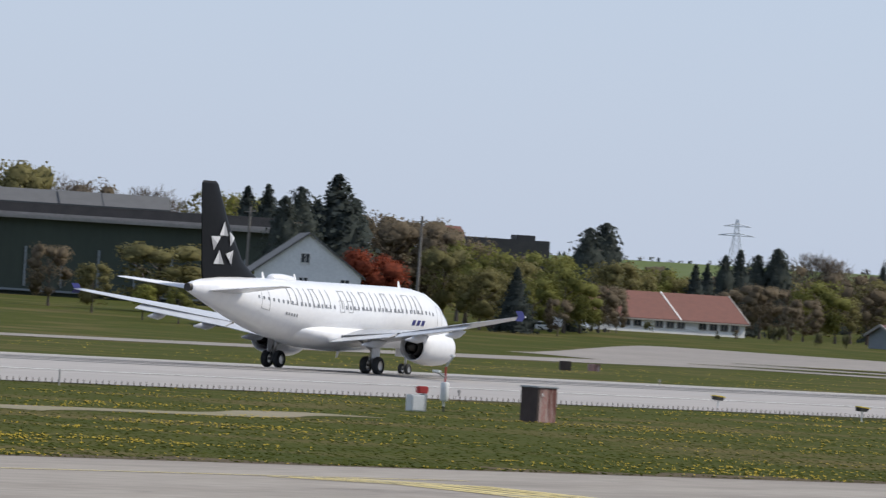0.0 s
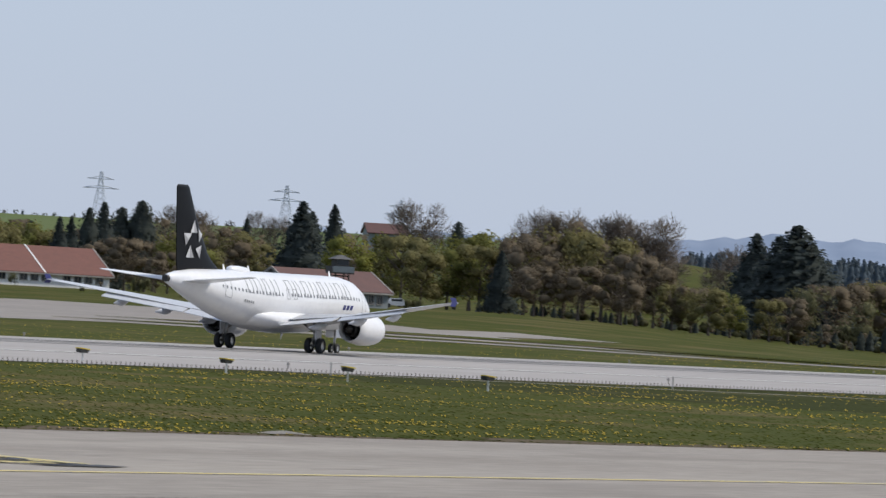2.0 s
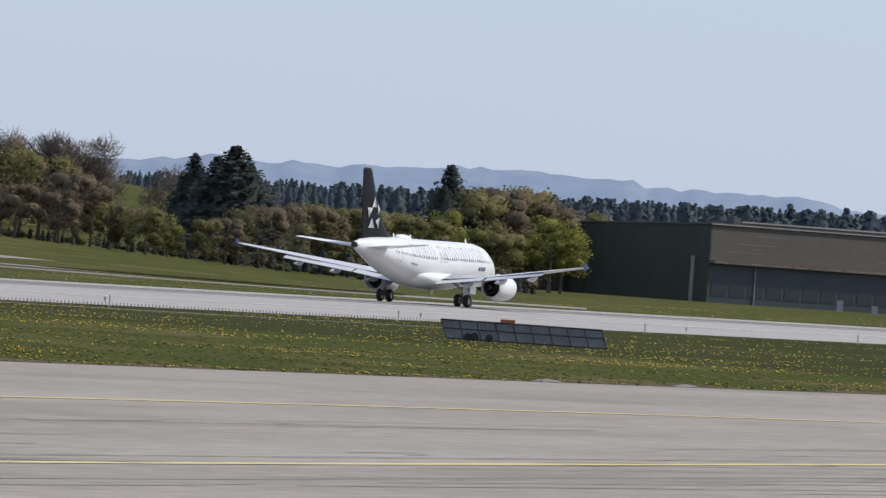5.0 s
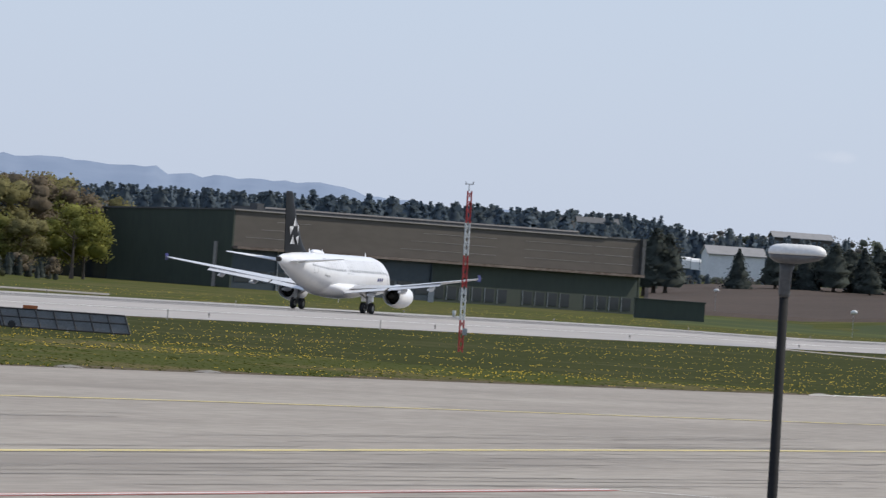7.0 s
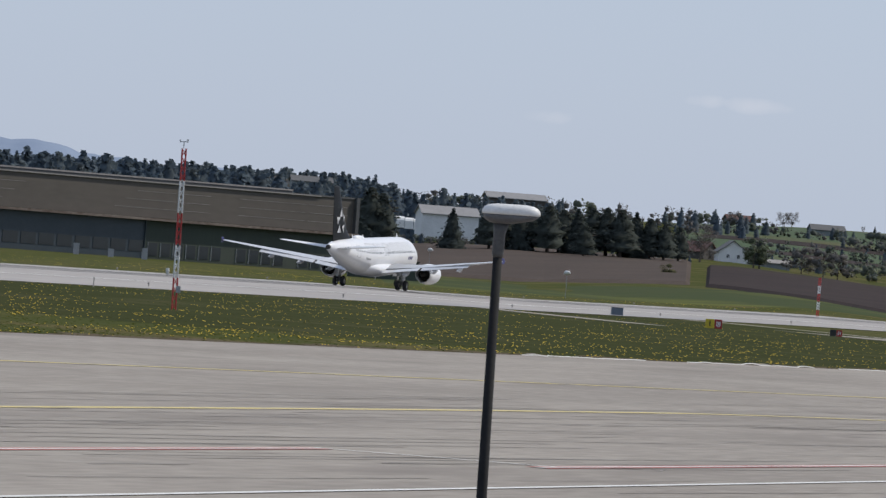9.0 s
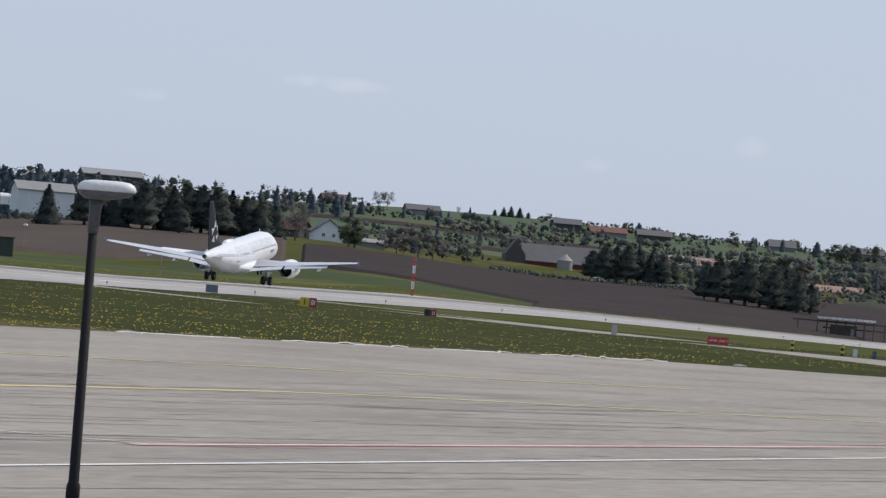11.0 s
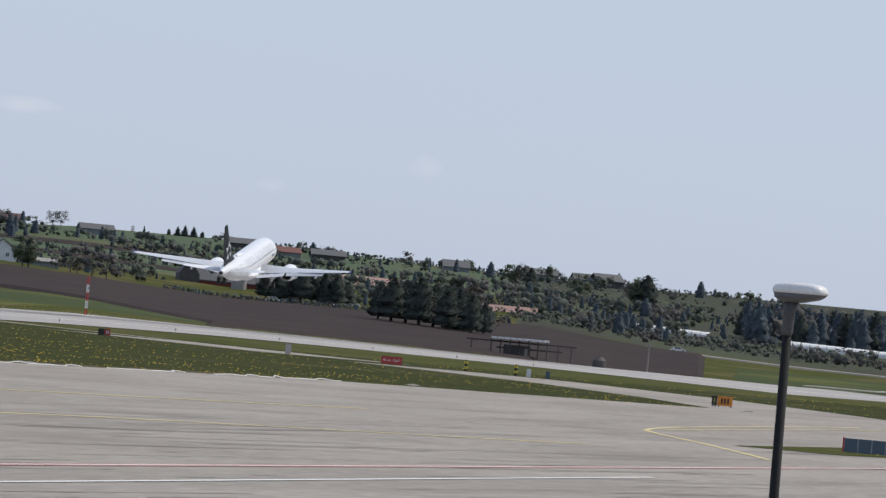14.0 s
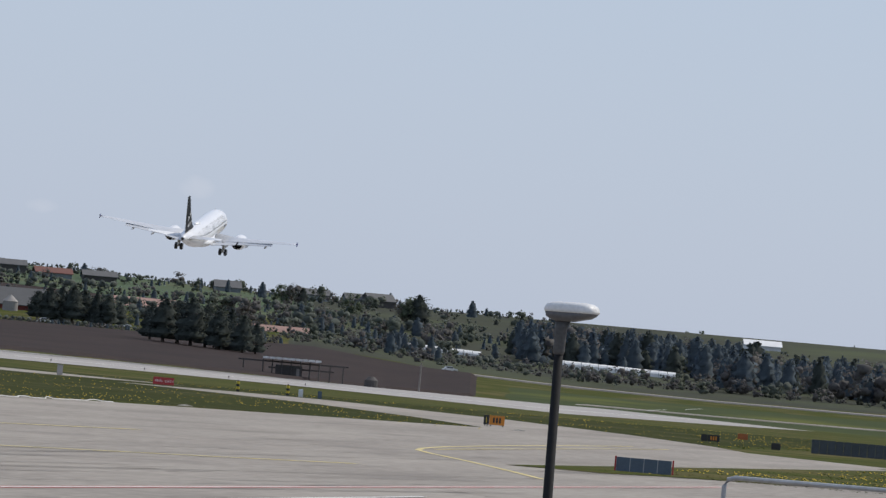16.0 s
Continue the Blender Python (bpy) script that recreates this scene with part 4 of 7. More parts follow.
    if kind in ("spruce", "pine"):
        sides, rings = 8, 7
        ring = []
        for j in range(rings + 1):
            u = j / rings
            zig = 1.0 if j % 2 else 0.72
            a = np.arange(sides) * 2 * math.pi / sides + 0.4 * j
            r = ((2.7 * (1 - u) ** 0.85) if tall_cone else 2.4 * math.sqrt(max(0.0, 1 - u ** 1.7))) * zig * rnd.uniform(0.8, 1.1, sides) + 0.02
            ring.append(np.stack([np.cos(a) * r, np.sin(a) * r, np.full(sides, (0.9 + 8.6 * u) if tall_cone else (1.8 + 7.6 * u)) - 0.15 * r], 1))
        for p, q in zip(ring, ring[1:]):
            k = np.roll(np.arange(sides), -1)
            face = np.stack([p, p[k], q[k], q], 1)
            if (np.cross(face[:, 1] - face[:, 0], face[:, 2] - face[:, 1]) * (face.mean(1) * [1, 1, 0])).sum() < 0:
                face = face[:, ::-1]
            body.append(face.reshape(-1, 3) * grow)
            n = face * [1, 1, 0]
            n = n / (np.linalg.norm(n, axis=2, keepdims=True) + 1e-6) * 0.9 + [0, 0, 0.35]
            away.append(n.reshape(-1, 3))
    else:
        grid = np.array([(-1, -1), (0, -1), (0, 0), (-1, 0)], float)
        cells = np.concatenate([grid + o for o in ((0, 0), (1, 0), (0, 1), (1, 1))])
        one = np.ones((16, 1))
        cube = []
        for axis in range(3):
            for sign in (1, -1):
                flat = np.concatenate([cells, one], 1)[:, [(2, 0, 1), (1, 2, 0), (0, 1, 2)][axis]] * sign
                cube.append(flat)
        cube = np.concatenate(cube).reshape(-1, 4, 3)
        facing = (np.cross(cube[:, 1] - cube[:, 0], cube[:, 2] - cube[:, 1]) * cube.mean(1)).sum(1)
        cube[facing < 0] = cube[facing < 0][:, ::-1]
        cube = cube.reshape(-1, 3)
        cube /= np.linalg.norm(cube, axis=1)[:, None]
        every = 2 if step < 6 else 5
        for c, rad in clumps[::every]:
            turn = np.array(Matrix.Rotation(rnd.uniform(0, 6.28), 3, "Z") @ Matrix.Rotation(rnd.uniform(0, 6.28), 3, "X"))
            d = cube @ turn.T
            bulge = 0.86 + 0.16 * np.sin(d @ rnd.normal(size=3) * 3.5)[:, None]
            p = (c + d * bulge * rad * (0.74 if step < 6 else 1.0) * [1, 1, 0.9]) * grow
            p[:, 2] = np.maximum(p[:, 2], 0.1)
            body.append(p)
            away.append(d * 0.6 + (p - [0, 0, 5.0]) / 5.0 * 0.6)
    v, away = np.concatenate(body), np.concatenate(away)
    away /= np.linalg.norm(away, axis=1)[:, None] + 1e-9
    return v, np.arange(len(v)).reshape(-1, 4), away


def leafy(name, kind, v, f, normals):
    me = bpy.data.meshes.new(name)
    me.from_pydata(v.tolist(), [], f.tolist())
    me.normals_split_custom_set(normals.tolist())
    me.materials.append(TREE_KINDS[kind])
    return me


def trunk_mesh(kind, seed):
    rnd = random.Random(seed)
    bm = bmesh.new()
    high = 9.3 if kind in ("spruce", "pine") else (2.0 if kind == "bush" else 6.5)
    base = 0.22 if kind != "bush" else 0.12
    lean = rnd.uniform(-0.25, 0.25)
    path = [(lean * (k / 5) ** 2, 0.3 * lean * k / 5, high * k / 5) for k in range(6)]
    tube(bm, path, [base * (1 - 0.16 * k) + (0.08 if k == 0 else 0) for k in range(6)], 7)
    limbs = 0 if kind in ("bush",) else (16 if kind in ("bare", "brown") else 9)
    for i in range(limbs):
        z = rnd.uniform(0.25, 0.95) * high
        th = rnd.uniform(0, 6.283)
        ln = rnd.uniform(1.6, 3.6) * (1.0 if kind not in ("spruce",) else 0.45) * (1.15 - z / high * 0.6)
        up = 0.75 if kind not in ("spruce", "pine") else 0.05
        p0 = Vector((lean * (z / high) ** 2, 0, z))
        p1 = p0 + Vector((math.cos(th), math.sin(th), up)) * ln * 0.5
        p2 = p1 + Vector((math.cos(th + 0.3), math.sin(th + 0.3), up * 1.2)) * ln * 0.5
        tube(bm, [p0, p1, p2], [0.08, 0.05, 0.02], 4)
        if kind in ("bare", "brown", "olive"):
            for j in range(6):
                a = th + rnd.uniform(-1.1, 1.1)
                s = p0.lerp(p2, rnd.uniform(0.4, 1.0))
                e = s + Vector((math.cos(a), math.sin(a), rnd.uniform(0.3, 1.4))) * rnd.uniform(0.6, 1.5)
                tube(bm, [s, e], [0.03, 0.012], 3)
    return mesh_of(bm, "trunk", BARK)


MODELS = {}


def tree(kind, x, y, tall, rnd, wide=1.0, sink=0.15, group="trees round the airfield"):
    """One tree of its own at x, y."""
    far = math.hypot(x, y) > 1900
    if far and kind == "pine":
        wide *= 1.45
    key = (kind, rnd.randrange(3), far)
    m = Matrix.Translation((x, y, height(x, y) - sink)) @ Matrix.Rotation(rnd.uniform(0, 6.283), 4, "Z") @ Matrix.Diagonal((tall / 10 * wide, tall / 10 * wide * rnd.uniform(0.9, 1.1), tall / 10, 1))
    if key in MODELS:
        ob = copy_thing(MODELS[key], m)
        ob.matrix_basis = m
        return ob
    ob = thing("bush" if kind == "bush" else "tree", TREE_WORDS[kind], "bush" if kind == "bush" else "tree", None, group)
    # beyond 1900 m broadleaf crowns take the haze-coloured far_ kinds
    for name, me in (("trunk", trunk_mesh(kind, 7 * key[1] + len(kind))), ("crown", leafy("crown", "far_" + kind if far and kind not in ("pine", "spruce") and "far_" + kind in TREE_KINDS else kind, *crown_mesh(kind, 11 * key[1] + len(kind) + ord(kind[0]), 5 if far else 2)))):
        c = new(name, me)
        c.parent = ob
    MODELS[key] = ob
    ob.matrix_world = m
    ob.rotation_mode = "QUATERNION"
    return ob


def stand(rows, seed):
    """Trees by bearing, height of the top over the eye line (thousandths of the range), range, kind and width."""
    rnd = random.Random(seed)
    for b, top, r, kind, wide in rows:
        x, y = pol(b, r)
        tree(kind, x, y, max(1.2, 5 + top * r / 1000 - height(x, y)), rnd, wide)


stand([(58.05, 6.4, 1080, "olive", 1.75), (57.95, 1.2, 1010, "bright", 1.0), (58.2, 1.4, 1000, "green", 1.0), (57.3, 5.5, 1080, "brown", 1.1), (57.6, 3.5, 1040, "olive", 1.0),
       (57.0, 15.2, 1750, "olive", 1.0), (57.3, 13.8, 1800, "bare", 1.2), (57.6, 13.6, 1820, "brown", 1.1), (57.95, 12.9, 1800, "bare", 1.1), (58.40, 13.2, 1750, "olive", 1.0),
       (58.62, 13.6, 1700, "spruce", 1.1), (58.76, 14.0, 1690, "spruce", 1.2), (58.55, 13.0, 1720, "green", 1.0)], 1)
stand([(58.88, 12.8, 1120, "pine", 0.9), (58.99, 14.0, 1130, "pine", 0.95), (59.10, 12.5, 1150, "spruce", 1.7), (59.24, 15.7, 1140, "spruce", 1.8), (59.36, 13.0, 1150, "pine", 0.9),
       (59.47, 7.2, 1060, "copper", 1.15), (59.55, 6.2, 1060, "copper", 1.2), (59.45, 11.6, 1250, "brown", 1.1), (59.6, 11.7, 1230, "brown", 1.1), (59.78, 11.4, 1240, "brown", 1.2), (59.95, 10.6, 1230, "brown", 1.1), (60.1, 9.3, 1220, "brown", 1.0)], 2)
stand([(60.0, 8.0, 1160, "olive", 1.1), (60.16, 8.9, 1170, "green", 1.15), (60.32, 8.2, 1150, "green", 1.1), (60.26, 5.8, 1110, "olive", 1.2), (60.47, 7.2, 1140, "olive", 1.0), (60.5, 6.0, 1100, "spruce", 1.3), (60.7, 8.1, 1150, "green", 1.2),
       (60.84, 7.0, 1130, "green", 1.1), (60.98, 11.2, 1420, "pine", 1.05), (61.09, 11.9, 1430, "pine", 1.2), (61.17, 7.6, 1300, "olive", 1.1), (61.30, 6.5, 1330, "olive", 1.1), (61.42, 5.4, 1350, "green", 1.1), (61.15, 4.6, 1190, "brown", 0.9), (60.9, 4.0, 1150, "spruce", 1.0)], 3)
stand([(61.72, 7.6, 1400, "spruce", 1.1), (61.80, 7.7, 1420, "spruce", 1.1), (61.92, 8.9, 1430, "pine", 0.8), (62.02, 9.6, 1440, "spruce", 1.2), (62.14, 9.2, 1450, "pine", 0.9), (62.28, 10.1, 1450, "pine", 1.0), (62.38, 8.8, 1460, "brown", 0.9),
       (62.18, 5.8, 1330, "brown", 1.25), (62.53, 9.9, 1750, "bare", 1.1), (62.66, 9.4, 1750, "bare", 1.0), (62.58, 6.9, 1290, "green", 1.2), (62.48, 4.4, 1270, "brown", 1.2), (62.8, 8.1, 1400, "brown", 1.2), (62.92, 7.2, 1420, "olive", 1.1), (63.0, 8.7, 1500, "spruce", 0.9), (63.08, 6.0, 1450, "olive", 1.0)], 4)
stand([(63.38, 11.1, 1400, "spruce", 1.6), (63.45, 10.0, 1410, "spruce", 1.2), (63.60, 11.0, 1420, "spruce", 1.0), (63.7, 7.4, 1330, "bright", 0.9), (63.2, 9.4, 1800, "bare", 0.6), (63.05, 9.6, 1800, "bare", 0.6), (63.9, 6.5, 1500, "spruce", 1.0), (64.0, 8.0, 1420, "green", 1.1), (64.08, 8.1, 1350, "olive", 1.1), (64.2, 12.0, 1850, "bare", 1.2),
       (64.22, 6.3, 1330, "olive", 1.1), (64.45, 9.8, 1450, "pine", 0.9), (64.55, 8.6, 1400, "green", 1.1), (64.4, 7.0, 1340, "green", 1.1), (64.62, 7.5, 1340, "olive", 1.1), (64.76, 6.6, 1300, "spruce", 1.2), (64.72, 9.0, 1450, "green", 1.1)], 5)
stand([(64.92, 8.7, 1330, "brown", 1.1), (65.05, 9.8, 1340, "brown", 1.1), (65.2, 10.2, 1340, "olive", 1.1), (65.33, 9.8, 1350, "brown", 1.15), (65.46, 9.4, 1330, "olive", 1.1), (65.58, 8.5, 1330, "brown", 1.1), (65.7, 7.4, 1320, "brown", 1.1), (65.82, 6.2, 1320, "brown", 1.0),
       (64.95, 11.3, 1800, "bare", 0.8), (65.12, 12.1, 1750, "bare", 1.0), (65.2, 11.6, 1750, "brown", 0.9), (65.58, 11.8, 1700, "bare", 1.1), (65.70, 12.0, 1700, "bare", 1.2), (65.82, 9.5, 1700, "bare", 1.0), (65.0, 5.5, 1290, "brown", 1.2), (65.3, 5.8, 1290, "brown", 1.2), (65.6, 5.0, 1290, "brown", 1.2)], 6)
stand([(65.95, 4.0, 1300, "olive", 1.1), (66.08, 3.8, 1300, "brown", 1.2), (66.2, 3.7, 1290, "olive", 1.2), (66.35, 3.0, 1300, "green", 1.1), (66.40, 9.0, 1500, "bare", 1.1), (66.50, 10.4, 1420, "spruce", 1.6), (66.66, 10.2, 1400, "spruce", 1.9), (66.78, 11.6, 1390, "spruce", 2.5), (66.88, 9.4, 1400, "spruce", 2.1), (66.6, 6.0, 1390, "pine", 1.2),
       (66.86, 4.7, 1330, "bush", 0.75), (66.62, 2.8, 1310, "olive", 1.0), (66.75, 3.2, 1320, "brown", 1.2), (67.0, 5.0, 1380, "brown", 1.1), (67.12, 5.7, 1390, "brown", 1.1), (67.28, 5.6, 1400, "olive", 1.1), (67.4, 5.8, 1400, "brown", 1.1)], 7)
stand([(67.55, 5.5, 1410, "olive", 1.1), (67.7, 5.2, 1410, "olive", 1.1), (67.86, 5.4, 1420, "olive", 1.2), (68.0, 5.0, 1420, "green", 1.1), (68.12, 4.8, 1420, "olive", 1.2), (68.25, 6.2, 1480, "bright", 0.7), (68.26, 11.1, 1560, "spruce", 1.7), (68.22, 8.6, 1550, "pine", 1.0), (68.40, 8.6, 1560, "olive", 1.1),
       (68.56, 9.3, 1580, "brown", 1.1), (68.70, 9.4, 1590, "olive", 1.1), (68.85, 8.5, 1590, "brown", 1.2), (68.45, 4.2, 1430, "green", 1.2), (68.62, 3.8, 1430, "olive", 1.2), (68.98, 5.9, 1440, "bright", 1.25), (69.06, 4.6, 1450, "bright", 1.0), (69.2, 7.0, 1620, "olive", 1.0), (67.2, 3.2, 1350, "bush", 0.8), (67.9, 3.0, 1360, "bush", 0.8)], 8)
stand([(72.97, 7.6, 1980, "pine", 1.0), (73.05, 7.0, 1980, "pine", 1.0), (72.9, 6.2, 1990, "pine", 0.9), (73.54, 5.8, 2058, "spruce", 1.4), (73.8, 6.2, 2079, "pine", 1.1), (73.9, 6.6, 2084, "pine", 1.0), (74.0, 6.4, 2079, "spruce", 1.4), (74.1, 6.8, 2090, "pine", 1.0), (74.2, 7.0, 2079, "pine", 1.1),
       (74.3, 6.6, 2090, "pine", 1.1), (74.4, 6.9, 2084, "spruce", 1.5), (74.5, 7.1, 2090, "pine", 1.0), (74.6, 7.3, 2090, "pine", 1.1), (74.7, 7.2, 2084, "pine", 1.1), (74.8, 7.0, 2090, "spruce", 1.5), (74.9, 6.4, 2090, "pine", 1.0), (75.0, 5.9, 2090, "pine", 1.1), (75.1, 5.6, 2100, "pine", 1.0), (74.45, 5.0, 2058, "pine", 1.2)], 9)
stand([(75.25, 6.2, 2184, "bare", 1.1), (75.62, 5.2, 2184, "green", 1.1), (75.66, 4.8, 2189, "pine", 1.0), (75.95, 4.6, 2226, "brown", 1.1), (76.1, 4.4, 2226, "brown", 1.2), (76.2, 4.0, 2205, "brown", 1.1), (75.05, 1.2, 1860, "bush", 1.2), (76.45, 3.2, 2579, "brown", 0.9), (75.80, 8.4, 3000, "bare", 1.1), (75.86, 8.5, 3000, "bare", 1.1), (75.45, 8.0, 2950, "bare", 1.0),
       (76.35, 7.4, 2950, "bare", 0.8), (76.43, 7.5, 2950, "spruce", 1.0), (76.60, 7.4, 2950, "pine", 1.0), (76.66, 7.8, 2950, "spruce", 1.6), (76.71, 8.0, 2950, "spruce", 1.6), (76.77, 7.9, 2950, "spruce", 1.7), (76.83, 7.4, 2950, "pine", 1.1), (76.9, 6.6, 2950, "green", 1.0)], 10)
stand([(77.30, 3.6, 2269, "pine", 1.2), (77.38, 4.2, 2257, "pine", 1.1), (77.46, 4.4, 2269, "spruce", 1.6), (77.54, 4.5, 2257, "pine", 1.1), (77.62, 4.2, 2263, "pine", 1.2), (77.70, 4.1, 2257, "spruce", 1.5), (77.78, 3.7, 2257, "pine", 1.1), (77.86, 3.0, 2269, "pine", 1.0),
       (78.08, 3.3, 2010, "pine", 1.0), (78.17, 4.1, 1990, "pine", 1.1), (78.27, 3.9, 1995, "pine", 1.15), (78.36, 4.4, 1980, "pine", 1.1), (78.46, 3.6, 1985, "pine", 1.05), (78.55, 3.2, 1975, "pine", 1.1), (78.63, 3.5, 1985, "spruce", 1.4), (78.72, 2.8, 1970, "pine", 1.1), (78.81, 1.9, 1975, "pine", 1.0)], 11)
stand([(77.60, 7.0, 2850, "brown", 1.2), (78.95, 6.9, 2700, "green", 1.1), (79.03, 7.1, 2700, "brown", 1.1), (79.1, 6.6, 2700, "pine", 1.0), (79.2, 4.2, 2666, "pine", 1.1), (79.28, 4.4, 2666, "pine", 1.2), (79.36, 4.0, 2666, "spruce", 1.5), (79.44, 6.6, 2650, "green", 0.9), (79.86, 6.7, 2620, "green", 1.0), (79.90, 7.0, 2620, "pine", 1.1), (79.8, 6.2, 2620, "bare", 0.9), (80.3, 4.4, 2790, "pine", 1.1),
       (80.44, 4.8, 2790, "pine", 1.2), (80.55, 4.5, 2802, "spruce", 1.5), (80.68, 4.2, 2802, "green", 1.1), (80.8, 3.8, 2790, "pine", 1.2), (78.85, 4.6, 2852, "brown", 1.2), (78.7, 5.2, 2400, "brown", 1.2), (78.55, 5.0, 2400, "olive", 1.2)], 12)
stand([(82.7, -0.3, 2294, "olive", 1.2), (82.3, 1.6, 2728, "pine", 1.2), (82.45, 1.9, 2728, "pine", 1.2), (82.6, 2.1, 2740, "spruce", 1.6), (82.8, 2.0, 2728, "pine", 1.3), (83.0, 1.7, 2728, "pine", 1.2), (82.05, 0.4, 2480, "olive", 1.0), (81.5, 0.2, 2480, "brown", 1.1), (80.95, 2.4, 2666, "green", 1.0), (81.1, 1.0, 2542, "olive", 1.0), (81.85, 5.6, 3150, "green", 1.3), (81.75, 5.4, 3150, "green", 1.2), (82.9, 4.6, 3000, "spruce", 1.3)], 13)


def woods(label, b0, b1, r0, r1, top0, top1, kinds, count, seed, uneven=0.5, step=12):
    """A belt of distant wood: many ragged trees in one mesh. top0, top1: the crest over the eye line in thousandths of the range or, when uneven is 0, the trees' own heights."""
    rnd = random.Random(seed)
    me = bpy.data.meshes.new("wood")
    V, F, M, C = [], [], [], []
    base = 0
    small = {k: crown_mesh(k.replace("far_", ""), 5 + len(k), step) for k in sorted(set(kinds))}
    for i in range(count):
        u = (i + rnd.uniform(0, 1)) / count
        b, r = b0 + (b1 - b0) * u, rnd.uniform(r0, r1)
        x, y = pol(b, r)
        g = height(x, y)
        k = rnd.randrange(len(kinds))
        tall = rnd.uniform(top0, top1) if uneven == 0 else max(2.0, 5 + (top0 + (top1 - top0) * u) * r / 1000 + uneven * rnd.uniform(-2.5, 1.5) - g)
        v, f, c = small[kinds[k]]
        a, w = rnd.uniform(0, 6.283), tall / 10 * rnd.uniform(0.85, 1.3)
        co, si = math.cos(a), math.sin(a)
        V.append(np.stack([(v[:, 0] * co - v[:, 1] * si) * w + x, (v[:, 0] * si + v[:, 1] * co) * w + y, v[:, 2] * tall / 10 + g - 0.3], 1))
        C.append(np.stack([c[:, 0] * co - c[:, 1] * si, c[:, 0] * si + c[:, 1] * co, c[:, 2]], 1))
        F.append(f + base)
        M.append(np.full(len(f), k))
        base += len(v)
    V, F, M, C = np.concatenate(V), np.concatenate(F), np.concatenate(M), np.concatenate(C)
    me.from_pydata(V.tolist(), [], F.tolist())
    me.normals_split_custom_set(C.tolist())
    for k in kinds:
        me.materials.append(TREE_KINDS[k])
    me.polygons.foreach_set("material_index", M.astype(np.int32))
    tagged(new("wood", me), label, "wood", "", "stuff")


# the far_ kinds in these belts carry haze in their base colour
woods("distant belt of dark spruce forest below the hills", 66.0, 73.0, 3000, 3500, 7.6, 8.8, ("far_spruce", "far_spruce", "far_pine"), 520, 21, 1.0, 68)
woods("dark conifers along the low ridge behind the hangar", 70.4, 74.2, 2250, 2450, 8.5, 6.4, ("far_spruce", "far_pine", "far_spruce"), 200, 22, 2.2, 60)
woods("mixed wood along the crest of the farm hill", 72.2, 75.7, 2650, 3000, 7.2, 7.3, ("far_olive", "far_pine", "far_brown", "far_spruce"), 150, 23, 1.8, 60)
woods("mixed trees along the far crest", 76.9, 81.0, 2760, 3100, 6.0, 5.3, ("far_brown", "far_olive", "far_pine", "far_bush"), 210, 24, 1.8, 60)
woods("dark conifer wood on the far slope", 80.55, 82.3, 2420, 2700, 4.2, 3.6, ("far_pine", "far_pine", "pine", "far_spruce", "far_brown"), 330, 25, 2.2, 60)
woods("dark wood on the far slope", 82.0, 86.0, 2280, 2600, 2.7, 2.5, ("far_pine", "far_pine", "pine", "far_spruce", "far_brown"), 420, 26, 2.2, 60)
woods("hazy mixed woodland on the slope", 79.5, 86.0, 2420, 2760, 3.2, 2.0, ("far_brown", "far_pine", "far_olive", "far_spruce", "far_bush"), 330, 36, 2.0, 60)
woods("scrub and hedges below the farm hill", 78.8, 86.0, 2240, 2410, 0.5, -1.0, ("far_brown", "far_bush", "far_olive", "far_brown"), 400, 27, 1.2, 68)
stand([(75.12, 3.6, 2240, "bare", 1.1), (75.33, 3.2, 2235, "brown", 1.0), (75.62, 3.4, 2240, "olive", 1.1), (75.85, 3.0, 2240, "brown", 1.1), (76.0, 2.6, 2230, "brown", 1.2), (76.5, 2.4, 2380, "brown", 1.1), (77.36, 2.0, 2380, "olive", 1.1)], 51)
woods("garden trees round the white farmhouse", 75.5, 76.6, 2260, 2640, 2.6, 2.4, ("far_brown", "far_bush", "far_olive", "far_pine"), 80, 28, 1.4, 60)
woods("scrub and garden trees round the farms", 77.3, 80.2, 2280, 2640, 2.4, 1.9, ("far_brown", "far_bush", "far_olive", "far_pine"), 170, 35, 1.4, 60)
# dark belt standing in for the shade between the trunks
woods("low dark scrub added as the shade below the trees along the meadow", 64.6, 68.9, 1318, 1350, -0.6, -1.0, ("pine", "brown", "pine", "bush"), 120, 29, 1.0, 34)
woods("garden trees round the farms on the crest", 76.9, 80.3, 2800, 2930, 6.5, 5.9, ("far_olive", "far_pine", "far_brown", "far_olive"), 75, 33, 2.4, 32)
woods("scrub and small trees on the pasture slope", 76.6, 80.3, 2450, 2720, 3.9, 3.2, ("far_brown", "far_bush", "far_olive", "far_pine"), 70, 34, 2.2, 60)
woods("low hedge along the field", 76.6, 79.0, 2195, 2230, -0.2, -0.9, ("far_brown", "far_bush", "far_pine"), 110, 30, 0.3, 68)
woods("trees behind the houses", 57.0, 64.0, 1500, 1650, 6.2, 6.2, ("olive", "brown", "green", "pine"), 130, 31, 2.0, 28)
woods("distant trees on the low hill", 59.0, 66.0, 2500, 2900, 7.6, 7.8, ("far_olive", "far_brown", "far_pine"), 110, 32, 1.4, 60)
